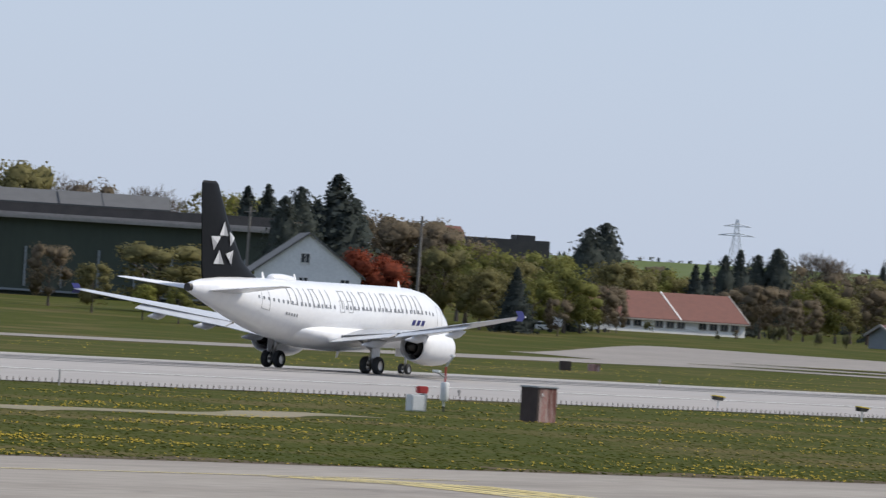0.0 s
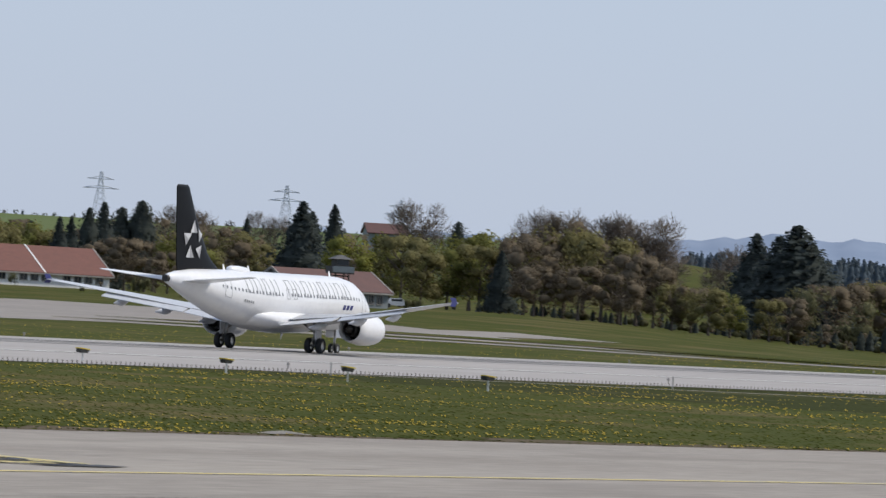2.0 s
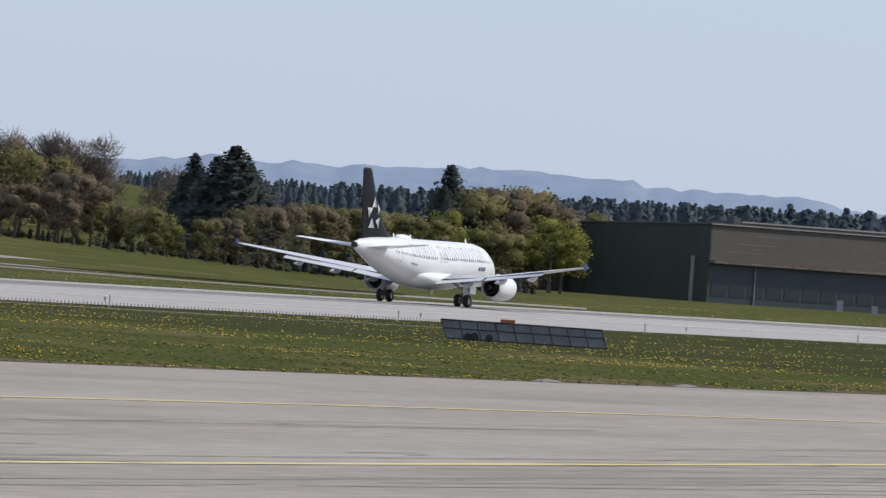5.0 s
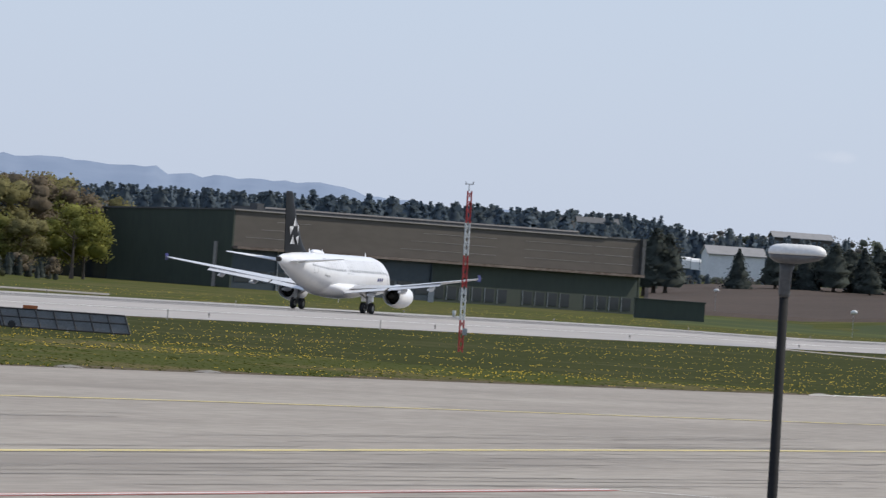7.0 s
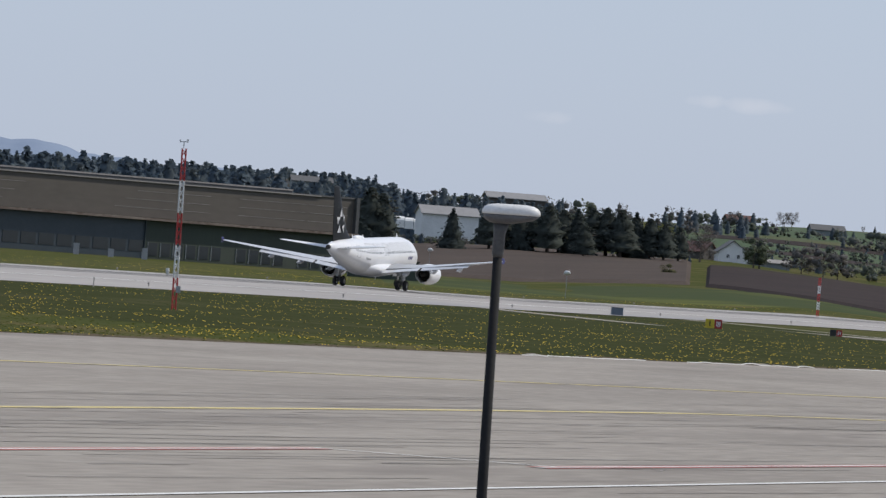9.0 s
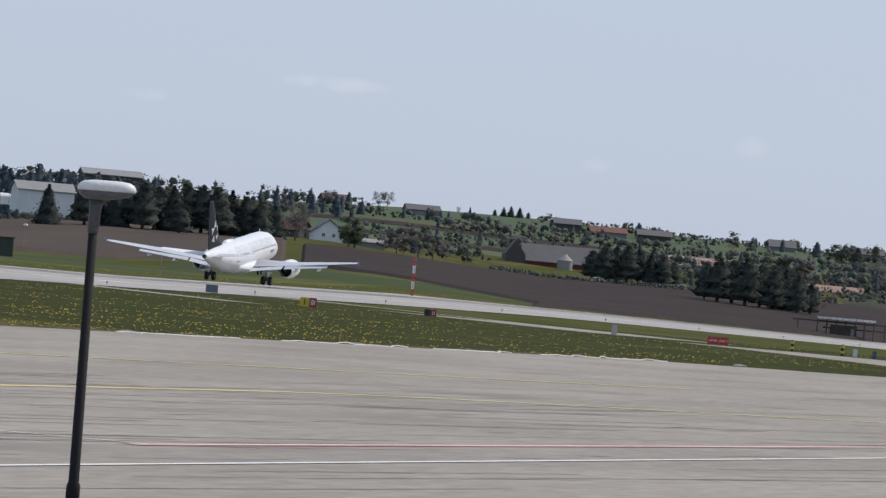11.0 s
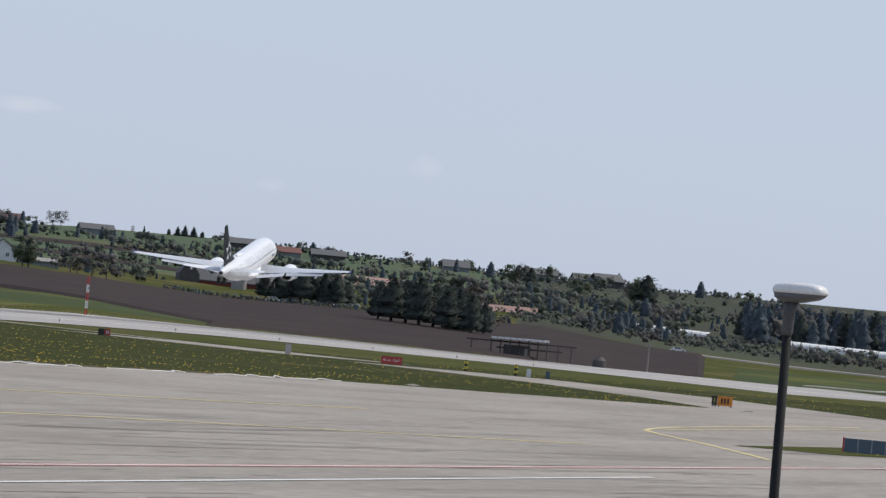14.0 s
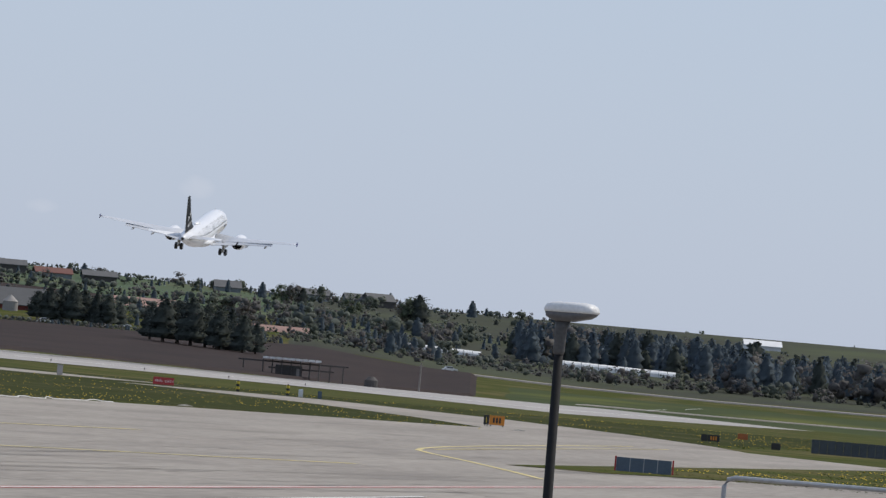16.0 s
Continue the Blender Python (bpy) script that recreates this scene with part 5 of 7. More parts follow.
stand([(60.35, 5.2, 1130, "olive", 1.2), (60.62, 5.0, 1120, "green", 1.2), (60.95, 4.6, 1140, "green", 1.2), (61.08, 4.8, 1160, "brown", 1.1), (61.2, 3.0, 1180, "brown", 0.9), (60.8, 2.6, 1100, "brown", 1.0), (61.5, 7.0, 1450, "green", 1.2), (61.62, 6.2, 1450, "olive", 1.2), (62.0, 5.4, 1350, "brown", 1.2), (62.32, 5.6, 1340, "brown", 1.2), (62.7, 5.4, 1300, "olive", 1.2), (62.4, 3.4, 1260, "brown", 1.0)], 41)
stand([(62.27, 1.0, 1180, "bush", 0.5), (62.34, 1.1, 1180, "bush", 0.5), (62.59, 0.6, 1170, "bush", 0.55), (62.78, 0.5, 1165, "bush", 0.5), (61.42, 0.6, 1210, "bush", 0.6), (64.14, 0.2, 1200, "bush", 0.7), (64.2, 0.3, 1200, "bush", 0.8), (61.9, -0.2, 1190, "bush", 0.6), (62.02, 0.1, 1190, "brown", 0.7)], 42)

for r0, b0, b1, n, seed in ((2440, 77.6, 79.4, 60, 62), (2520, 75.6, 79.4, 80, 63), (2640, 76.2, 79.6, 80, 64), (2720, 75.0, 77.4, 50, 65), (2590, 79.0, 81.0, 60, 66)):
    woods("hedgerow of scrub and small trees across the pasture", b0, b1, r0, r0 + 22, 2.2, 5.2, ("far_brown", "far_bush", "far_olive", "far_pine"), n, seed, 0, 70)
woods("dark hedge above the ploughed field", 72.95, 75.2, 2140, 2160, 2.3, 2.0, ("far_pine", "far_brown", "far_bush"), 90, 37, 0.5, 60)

# ---- buildings ----
def plain(name, c, rough=0.8, c2=None, scale=0.6, **k):
    return material(name, c, rough, c2, scale, world_space=False, **k)


WALL_WHITE = plain("white_render", (0.74, 0.74, 0.73), 0.85, (0.64, 0.64, 0.63), 0.4)
# the white render a step dimmer and bluer, with shade in its colour
WALL_SHADE = plain("shaded_white_render", (0.70, 0.71, 0.72), 0.85, (0.60, 0.61, 0.62), 0.4)
WALL_GREY = plain("grey_boards", (0.22, 0.245, 0.255), 0.8, (0.18, 0.20, 0.21), 0.5)
WALL_RED = plain("barn_red_boards", (0.17, 0.035, 0.026), 0.8, (0.12, 0.03, 0.024), 0.6)
WALL_DARK = plain("dark_boards", (0.055, 0.050, 0.048), 0.8, (0.08, 0.072, 0.066), 0.6)
ROOF_TILE = plain("red_roof_tiles", (0.165, 0.062, 0.046), 0.8, (0.125, 0.050, 0.038), 0.9, stretch=(1, 1, 3), bump=0.3)
ROOF_MAROON = plain("dark_red_roof", (0.110, 0.048, 0.040), 0.75, (0.088, 0.040, 0.035), 0.7)
ROOF_GREY = plain("grey_roof_sheet", (0.105, 0.105, 0.106), 0.8, (0.085, 0.085, 0.086), 0.5)
ROOF_PALE = plain("pale_grey_roof_sheet", (0.26, 0.255, 0.255), 0.75, (0.21, 0.207, 0.207), 0.5)
ROOF_PINK = plain("faded_pink_roof", (0.33, 0.20, 0.165), 0.8, (0.27, 0.17, 0.14), 0.3)
HANGAR_GREEN = plain("dark_green_cladding", (0.040, 0.053, 0.038), 0.7, (0.032, 0.043, 0.032), 0.15, stretch=(1, 1, 0.3))
HANGAR_BROWN = plain("grey_brown_cladding", (0.104, 0.089, 0.075), 0.75, (0.086, 0.074, 0.063), 0.12, stretch=(0.3, 1, 1))
HANGAR_BLUE = plain("dark_blue_green_doors", (0.026, 0.040, 0.052), 0.5, (0.036, 0.050, 0.062), 0.2)
PALE_TRIM = plain("pale_trim", (0.30, 0.28, 0.26), 0.8, (0.23, 0.215, 0.20), 0.4)
PANE = plain("window_pane", (0.030, 0.036, 0.042), 0.12)
STEEL = plain("galvanised_steel", (0.36, 0.37, 0.38), 0.5, (0.28, 0.29, 0.30), 2, metal=0.5)
DARK_STEEL = plain("dark_steel", (0.05, 0.052, 0.055), 0.6, (0.08, 0.08, 0.08), 2)
SIGN_RED = plain("sign_red", (0.36, 0.022, 0.026), 0.5)
SIGN_YELLOW = plain("sign_yellow", (0.62, 0.47, 0.03), 0.5)
SIGN_ORANGE = plain("sign_orange", (0.62, 0.22, 0.015), 0.5)
SIGN_BLACK = plain("sign_black", (0.02, 0.02, 0.02), 0.6)
CAR_WHITE = plain("white_car_paint", (0.72, 0.72, 0.72), 0.25, coat=0.5)
POLE_WOOD = plain("grey_pole_wood", (0.22, 0.20, 0.18), 0.9, (0.17, 0.155, 0.14), 2)


def spot(bearing, r, elev=None, turn=0.0):
    """A pose on the land. Its x axis runs to the right of the line of sight, turned away from the eye by turn degrees. elev: base over the eye line, in thousandths of the range."""
    x, y = pol(bearing, r)
    z = height(x, y) if elev is None else 5 + elev * r / 1000
    return pose(x, y, z, 0, 0, turn - bearing)


def window(parent, x, z, w, h, y, frame_mat, bars=1):
    """A framed window proud of a wall that faces -y in its thing's space."""
    bm = bmesh.new()
    t = 0.12
    for x0, x1, z0, z1 in ((x - w / 2, x + w / 2, z - h / 2, z - h / 2 + t), (x - w / 2, x + w / 2, z + h / 2 - t, z + h / 2), (x - w / 2, x - w / 2 + t, z - h / 2, z + h / 2), (x + w / 2 - t, x + w / 2, z - h / 2, z + h / 2), (x - 0.04 * bars, x + 0.04 * bars, z - h / 2, z + h / 2)):
        if x1 > x0:
            box(bm, x0, x1, y - 0.10, y + 0.02, z0, z1)
    win = part("window", bm, frame_mat, parent)
    bm = bmesh.new()
    box(bm, x - w / 2 + t * 0.6, x + w / 2 - t * 0.6, y - 0.05, y + 0.01, z - h / 2 + t * 0.6, z + h / 2 - t * 0.6)
    part("pane", bm, PANE, win, "dark window pane")


def house(name, label, category, m, long, wide, wall, rise, wall_mat, roof_mat, windows=(), gable_windows=(), gable_front=False, trim=None, lower=None, group="", skirt=1.5):
    """A gabled house: x along the ridge, or across it when gable_front; base at z 0, front towards -y."""
    ob = thing(name, label, category, m, group)
    inner = Matrix.Rotation(radians(90), 4, "Z") if gable_front else Matrix.Identity(4)
    hl, hw = long / 2, wide / 2
    bm = bmesh.new()
    loft(bm, [[(x, -hw, -skirt), (x, hw, -skirt), (x, hw, wall), (x, 0, wall + rise), (x, -hw, wall)] for x in (-hl, hl)])
    bmesh.ops.recalc_face_normals(bm, faces=bm.faces)
    bm.transform(inner)
    body = part("wall", bm, wall_mat, ob)
    if lower:
        bm = bmesh.new()
        box(bm, -hl - 0.05, hl + 0.05, -hw - 0.05, hw + 0.05, -skirt, lower[0])
        bm.transform(inner)
        part("plinth", bm, lower[1], ob)
    for s in (-1, 1):
        bm = bmesh.new()
        e, o, t = 0.5, 0.45, 0.22
        k = rise / hw
        a, b = (s * (hw + e), wall - e * k), (0, wall + rise)
        loft(bm, [[(x, a[0], a[1]), (x, b[0], b[1]), (x, b[0], b[1] + t), (x, a[0], a[1] + t)] for x in (-hl - o, hl + o)])
        bmesh.ops.recalc_face_normals(bm, faces=bm.faces)
        bm.transform(inner)
        part("roof", bm, roof_mat, ob)
        if trim:
            for x in (-hl - o, hl + o):
                bm = bmesh.new()
                loft(bm, [[(x - 0.12, a[0], a[1] - 0.1), (x + 0.12, a[0], a[1] - 0.1), (x + 0.12, a[0], a[1] + t + 0.07), (x - 0.12, a[0], a[1] + t + 0.07)], [(x - 0.12, b[0], b[1] - 0.1), (x + 0.12, b[0], b[1] - 0.1), (x + 0.12, b[0], b[1] + t + 0.07), (x - 0.12, b[0], b[1] + t + 0.07)]])
                bmesh.ops.recalc_face_normals(bm, faces=bm.faces)
                bm.transform(inner)
                part("verge_board", bm, trim, ob)
            if s < 0:
                bm = bmesh.new()
                box(bm, -hl - o, hl + o, a[0] - 0.1, a[0] + 0.05, a[1] - 0.12, a[1] + 0.12)
                bm.transform(inner)
                part("gutter", bm, trim, ob)
    front = -hl if gable_front else -hw
    for x, z, w, h in windows:
        window(ob, x, z, w, h, front, trim or WALL_WHITE)
    return ob


# white gabled house
house("house", "tall white gabled house with small dark windows", "house", spot(59.03, 1005, -3.2, 4), 17, 12.8, 6.7, 4.7, WALL_SHADE, ROOF_GREY,
      [(x, z, 1.25, 1.35) for x in (-4.3, -0.5, 4.5) for z in (2.7, 5.6)] + [(-0.4, 8.5, 1.25, 1.3)], gable_front=True)
# long tiled building
HALL = house("house", "long white building with a red tiled roof", "building", spot(61.40, 1275, -1.15, 36), 30, 10.5, 2.5, 3.7, WALL_WHITE, ROOF_TILE,
             [(-13.6 + 2.05 * i, 1.55, 1.5, 1.1) for i in range(14) if i not in (5, 9)], trim=PALE_TRIM)
bm = bmesh.new()
loft(bm, [[(x, -5.75, 2.0), (x, 0, 6.05), (x, 0, 6.52), (x, -5.75, 2.42)] for x in (2.3, 2.58)])
bmesh.ops.recalc_face_normals(bm, faces=bm.faces)
part("fire_wall", bm, WALL_WHITE, HALL, "white fire wall band across the roof")
# barrack with a dark red roof
house("house", "grey boarded barrack with a dark red roof and white windows", "building", spot(63.53, 1210, -1.55, 42), 18.6, 9.0, 2.7, 2.6, WALL_GREY, ROOF_MAROON,
      [(-7.9 + 1.72 * i, 1.5, 1.2, 1.45) for i in range(10) if i not in (5,)], trim=PALE_TRIM)
house("shed", "small grey annex with a dark red roof", "shed", spot(63.10, 1195, -1.4, 42), 4.5, 5.5, 2.1, 1.3, WALL_GREY, ROOF_MAROON, trim=PALE_TRIM)


def watch_tower():
    ob = thing("watch_tower", "old wooden watch tower on splayed legs beside the barrack", "tower", spot(63.655, 1185, -1.45, 20))
    for x in (-1, 1):
        for y in (-1, 1):
            bm = bmesh.new()
            tube(bm, [(x * 1.15, y * 1.1, -0.4), (x * 1.0, y * 1.0, 5.0)], 0.11, 6)
            part("leg", bm, WALL_DARK, ob)
    for z, s in ((2.3, 1.0), (4.5, 1.0)):
        bm = bmesh.new()
        k = 1.15 - 0.15 * z / 5
        for y in (-k * 0.85, k * 0.85):
            tube(bm, [(-k, y, z), (k, y, z)], 0.09, 5)
        part("brace", bm, WALL_DARK, ob)
    bm = bmesh.new()
    box(bm, -1.1, 1.1, -1.25, -1.1, 2.2, 3.3)
    part("platform_panel", bm, WALL_DARK, ob)
    bm = bmesh.new()
    box(bm, -1.6, 1.6, -1.5, 1.5, 4.8, 5.0)
    part("floor", bm, WALL_DARK, ob)
    for side, mt in (((-1.6, 1.6, -1.55, -1.42), WALL_GREY), ((-1.65, -1.52, -1.5, 1.5), WALL_DARK), ((1.52, 1.65, -1.5, 1.5), PALE_TRIM), ((-1.6, 1.6, 1.42, 1.55), WALL_DARK)):
        bm = bmesh.new()
        box(bm, *side, 5.0, 5.85)
        part("parapet", bm, mt, ob)
    bm = bmesh.new()
    box(bm, -1.0, 1.0, -0.95, 0.95, 5.0, 6.9)
    cab = part("cabin", bm, WALL_DARK, ob)
    bm = bmesh.new()
    box(bm, -0.85, 0.85, -1.0, -0.95, 6.1, 6.75)
    part("pane", bm, PANE, cab)
    bm = bmesh.new()
    loft(bm, [[(-1.45, -1.35, 6.85), (1.45, -1.35, 6.85), (1.45, 1.35, 6.85), (-1.45, 1.35, 6.85)], [(-0.3, -0.25, 7.45), (0.3, -0.25, 7.45), (0.3, 0.25, 7.45), (-0.3, 0.25, 7.45)]])
    bmesh.ops.recalc_face_normals(bm, faces=bm.faces)
    part("roof", bm, ROOF_GREY, ob)


watch_tower()


CANOPY = plain("rusty_canopy", (0.20, 0.165, 0.14), 0.85, (0.09, 0.062, 0.048), 0.35, stretch=(0.3, 1, 1))


def big_hangar():
    """The hangar beside the runway: local x along its front, y to the back."""
    c, e = Vector((1468, 532)), Vector((1567, 483))
    d = e - c
    ob = thing("hangar", "wide old hangar with grey-brown cladding and dark sliding doors", "hangar", pose(c.x, c.y, 0, 0, 0, math.degrees(math.atan2(d.y, d.x))))
    L, W = d.length, 62.0
    bm = bmesh.new()
    box(bm, 0, L, 0.2, 0.6, 7.9, 14.6)
    part("upper_cladding", bm, HANGAR_BROWN, ob, "grey-brown cladding above the doors")
    for i in range(3):
        z = 9.6 + 1.6 * i
        for x0, x1 in ((3 + 4 * i, 14 + 3 * i), (44 + 3 * i, 70), (78, L - 14), (L - 13, L - 2)):
            bm = bmesh.new()
            box(bm, x0, x1, 0.16, 0.2, z, z + 0.07)
            part("cladding_seam", bm, PALE_TRIM, ob)
    bm = bmesh.new()
    box(bm, -0.2, L + 0.2, -1.2, 0.4, 7.35, 7.85)
    part("canopy", bm, CANOPY, ob, "weathered rust-brown canopy over the doors")
    bm = bmesh.new()
    box(bm, 0, L * 0.48, 0.3, 0.7, -1.0, 7.4)
    doors = part("sliding_door", bm, HANGAR_BLUE, ob, "dark blue-green sliding doors")
    for i in range(11):
        bm = bmesh.new()
        x = 0.6 + i * L * 0.0435
        box(bm, x, x + L * 0.036, 0.22, 0.3, 1.2, 3.4)
        part("pane", bm, PANE, doors)
    for x in (L * 0.105, L * 0.477):
        bm = bmesh.new()
        box(bm, x, x + 0.16, 0.0, 0.3, -1.0, 7.3)
        part("door_post", bm, STEEL if x < L * 0.3 else HANGAR_BLUE, ob)
    bm = bmesh.new()
    box(bm, L * 0.48, L, 0.3, 0.7, -1.0, 7.4)
    side = part("front_wall", bm, HANGAR_GREEN, ob, "dark green lower wall")
    for i in range(16):
        x = L * 0.485 + i * L * 0.0315
        if i in (6, 11):
            continue
        bm = bmesh.new()
        box(bm, x + 0.3, x + L * 0.026, 0.2, 0.3, 0.6, 3.1)
        pane = part("window", bm, PANE, ob, "dark window with pale bars")
        bm = bmesh.new()
        box(bm, x + 0.16, x + 0.3, 0.16, 0.3, 0.4, 3.2)
        part("window_bar", bm, WALL_GREY, pane)
    bm = bmesh.new()
    loft(bm, [[(-0.4, 0.2, -1.0), (-0.4, W, -1.0), (-0.4, W, 12.6), (-0.4, 0.2, 14.7)], [(0, 0.2, -1.0), (0, W, -1.0), (0, W, 12.6), (0, 0.2, 14.7)]])
    bmesh.ops.recalc_face_normals(bm, faces=bm.faces)
    flank = part("side_wall", bm, HANGAR_GREEN, ob, "dark green side wall")
    bm = bmesh.new()
    box(bm, -0.7, -0.4, 4.0, 4.8, 0, 8.5)
    part("pipe_shaft", bm, PALE_TRIM, flank)
    bm = bmesh.new()
    box(bm, -0.5, -0.38, 34, 50, 0, 4.5)
    part("side_door", bm, PANE, flank, "dark side gate")
    bm = bmesh.new()
    loft(bm, [[(x, 0.2, -1.0), (x, W, -1.0), (x, W, 12.6), (x, 0.2, 14.6)] for x in (L, L + 0.4)])
    bmesh.ops.recalc_face_normals(bm, faces=bm.faces)
    part("side_wall", bm, HANGAR_GREEN, ob)
    bm = bmesh.new()
    box(bm, L - 0.3, L + 0.6, -0.6, 0.5, 7.8, 14.9)
    part("corner_post", bm, DARK_STEEL, ob)
    bm = bmesh.new()
    loft(bm, [[(x, 0.0, 14.6), (x, W, 12.6), (x, W, 12.9), (x, 0.0, 14.9)] for x in (-0.6, L + 0.6)])
    bmesh.ops.recalc_face_normals(bm, faces=bm.faces)
    part("roof", bm, ROOF_GREY, ob)
    for x0, x1, z0, z1, y, mt in ((12, L - 12, 14.7, 15.5, 6, ROOF_GREY), (13, L - 12, 15.3, 15.6, 5.8, PALE_TRIM), (-0.6, L - 10, 14.55, 14.75, -0.15, PALE_TRIM)):
        bm = bmesh.new()
        box(bm, x0, x1, y, y + (8 if mt is ROOF_GREY else 0.3), z0, z1)
        part("roof_edge", bm, mt, ob)
    bm = bmesh.new()
    box(bm, 10.5, 12.3, 5.5, 7.5, 14.6, 16.2)
    part("roof_vent", bm, DARK_STEEL, ob, "dark box on the roof")
    bm = bmesh.new()
    box(bm, 0, L, W - 0.4, W, -1, 12.6)
    part("rear_wall", bm, HANGAR_GREEN, ob)


big_hangar()
bm = bmesh.new()
box(bm, -6.3, 6.3, 0, 5, -0.6, 3.75, bevel=0.05)
box(bm, -6.5, 6.5, -0.2, 5.2, 3.75, 3.95)
solid("shed", bm, HANGAR_GREEN, "low dark green flat-roofed shed beside the hangar", "shed", m=spot(73.09, 1500, -3.65, 2))
for b, r, x, h in ((70.98, 1535, 0, 2.0), (71.22, 1533, 0, 1.4), (71.45, 1530, 0, 2.0)):
    bm = bmesh.new()
    box(bm, -0.55, 0.55, -0.4, 0.4, -0.3, h, bevel=0.05)
    solid("cabinet", bm, STEEL, "grey metal cabinet standing before the hangar", "cabinet", m=spot(b, r, -3.2), group="cabinets before the hangar")


def old_hangar():
    ob = thing("hangar", "large dark green hangar with a pale roof edge behind trees", "hangar", spot(57.6, 1210, -3.9, 3))
    bm = bmesh.new()
    box(bm, -45, 33, 0, 30, -1, 14.4)
    body = part("wall", bm, HANGAR_GREEN, ob, "dark green hangar wall")
    for i in range(14):
        bm = bmesh.new()
        x = -42 + 5.3 * i
        box(bm, x, x + 0.35, -0.25, 0, 4.6, 10.4)
        part("mullion", bm, WALL_GREY, ob)
    bm = bmesh.new()
    box(bm, -45.4, 33.4, -0.9, 1, 3.9, 4.2)
    part("ledge", bm, WALL_GREY, ob)
    bm = bmesh.new()
    box(bm, -46, 34, -1.5, 31, 14.4, 14.9)
    part("roof", bm, PALE_TRIM, ob, "pale flat roof edge")
    bm = bmesh.new()
    box(bm, -46, 34, 1.0, 3, 14.9, 15.3)
    part("roof_edge", bm, PALE_TRIM, ob)
    bm = bmesh.new()
    box(bm, -40, 33, 5, 30, 15.1, 16.7)
    part("roof_lantern", bm, WALL_DARK, ob, "dark raised roof band")
    for x in (-41, -37.5, -34):
        bm = bmesh.new()
        box(bm, x, x + 1.6, -0.2, 0, 0.8, 3)
        part("window", bm, PALE_TRIM, ob)


old_hangar()
for b, w in ((57.15, 15), (57.62, 16), (57.85, 12)):
    house("house", "far grey-roofed hall above the hangar", "building", spot(b, 1600, 9.0, 5), w, 14, 1.5, 2.4, WALL_GREY, ROOF_GREY, skirt=8, group="far grey halls")
house("house", "red-roofed house above the trees", "house", spot(60.0, 1700, 8.5, 20), 5, 5, 1.2, 1.6, WALL_WHITE, ROOF_TILE, skirt=9)
bm = bmesh.new()
box(bm, -9, 9, 0, 12, -10, 1.6)
box(bm, 2, 6, 1, 8, 1.6, 2.6)
solid("apartment_block", bm, WALL_DARK, "dark flat-roofed block above the trees", "building", m=spot(60.42, 1750, 8.2, 10))
house("house", "long low roof behind the trees", "building", spot(63.95, 1900, 6.9, 10), 9, 8, 1.6, 2.0, WALL_GREY, ROOF_MAROON, skirt=6)

FARMS = "farm buildings on the hill"
for b, r, e, turn, lng, wd, wl_, rs, wm, rm, lab in (
        (73.50, 2180, 4.2, 12, 15, 9, 1.5, 2.0, WALL_SHADE, ROOF_PALE, "pale farm barn with a grey roof"),
        (73.95, 2560, 6.7, 10, 18, 9, 1.8, 1.6, WALL_DARK, ROOF_PALE, "dark barn with a long grey roof"),
        (72.55, 2700, 6.9, 6, 13, 8, 1.8, 1.6, WALL_GREY, ROOF_GREY, "low grey farm building on the crest"),
        (75.22, 2260, None, -30, 9, 7, 2.2, 2.4, WALL_DARK, ROOF_MAROON, "brown farmhouse with a dark roof"),
        (75.72, 2260, None, 8, 11, 6, 1.2, 0.8, WALL_GREY, PALE_TRIM, "low shed with a white roof"),
        (75.50, 3050, None, 15, 13, 8, 2.0, 1.8, WALL_DARK, ROOF_MAROON, "dark farmhouse with a reddish roof on the crest"),
        (76.10, 2800, None, 12, 14, 7, 2.0, 1.6, WALL_GREY, ROOF_GREY, "grey farmhouse on the crest")):
    house("house", lab, "farm", spot(b, r, e, turn), lng * (0.8 if r > 2700 else 1), wd, wl_, rs, wm, rm, group=FARMS, skirt=2.5 if e is None else 5)
for b, r, e, turn, lng, wd, wl_, rs, wm, rm, lab in (
        (77.10, 2780, None, 5, 11, 8, 2.8, 1.6, WALL_DARK, ROOF_GREY, "grey barn on the pasture"),
        (77.38, 2780, None, 8, 15, 8, 1.6, 1.6, WALL_GREY, ROOF_TILE, "long shed with a red tiled roof"),
        (77.70, 2800, None, 5, 14, 8, 1.8, 1.6, WALL_DARK, ROOF_GREY, "dark farmhouse on the pasture"),
        (78.03, 2560, 2.3, 6, 19, 14, 0.9, 2.6, WALL_DARK, ROOF_PINK, "low barn with a broad faded pink roof"),
        (78.85, 2420, 0.2, 8, 26, 11, 0.6, 3.0, WALL_DARK, ROOF_PINK, "long barn with a faded pink roof among trees"),
        (78.58, 2880, None, 4, 11, 10, 1.6, 2.2, WALL_GREY, ROOF_GREY, "grey barn with a broad roof on the crest"),
        (79.20, 2880, None, 12, 10, 8, 2.2, 1.8, WALL_GREY, ROOF_GREY, "grey house on the crest"),
        (79.62, 2880, None, 25, 12, 8, 2.6, 2.2, WALL_DARK, ROOF_GREY, "dark house with a big grey roof"),
        (79.45, 2880, None, 15, 8, 6, 2.2, 1.8, WALL_GREY, ROOF_GREY, "small grey house beside the dark one"),
        (82.27, 2780, None, 5, 15, 8, 1.6, 1.6, WALL_WHITE, WALL_WHITE, "small white farm hall on the far slope")):
    house("house", lab, "farm", spot(b, r, e, turn), lng * (0.8 if r > 2700 else 1), wd, wl_, rs, wm, rm, group=FARMS, skirt=2.5 if e is None else 5)
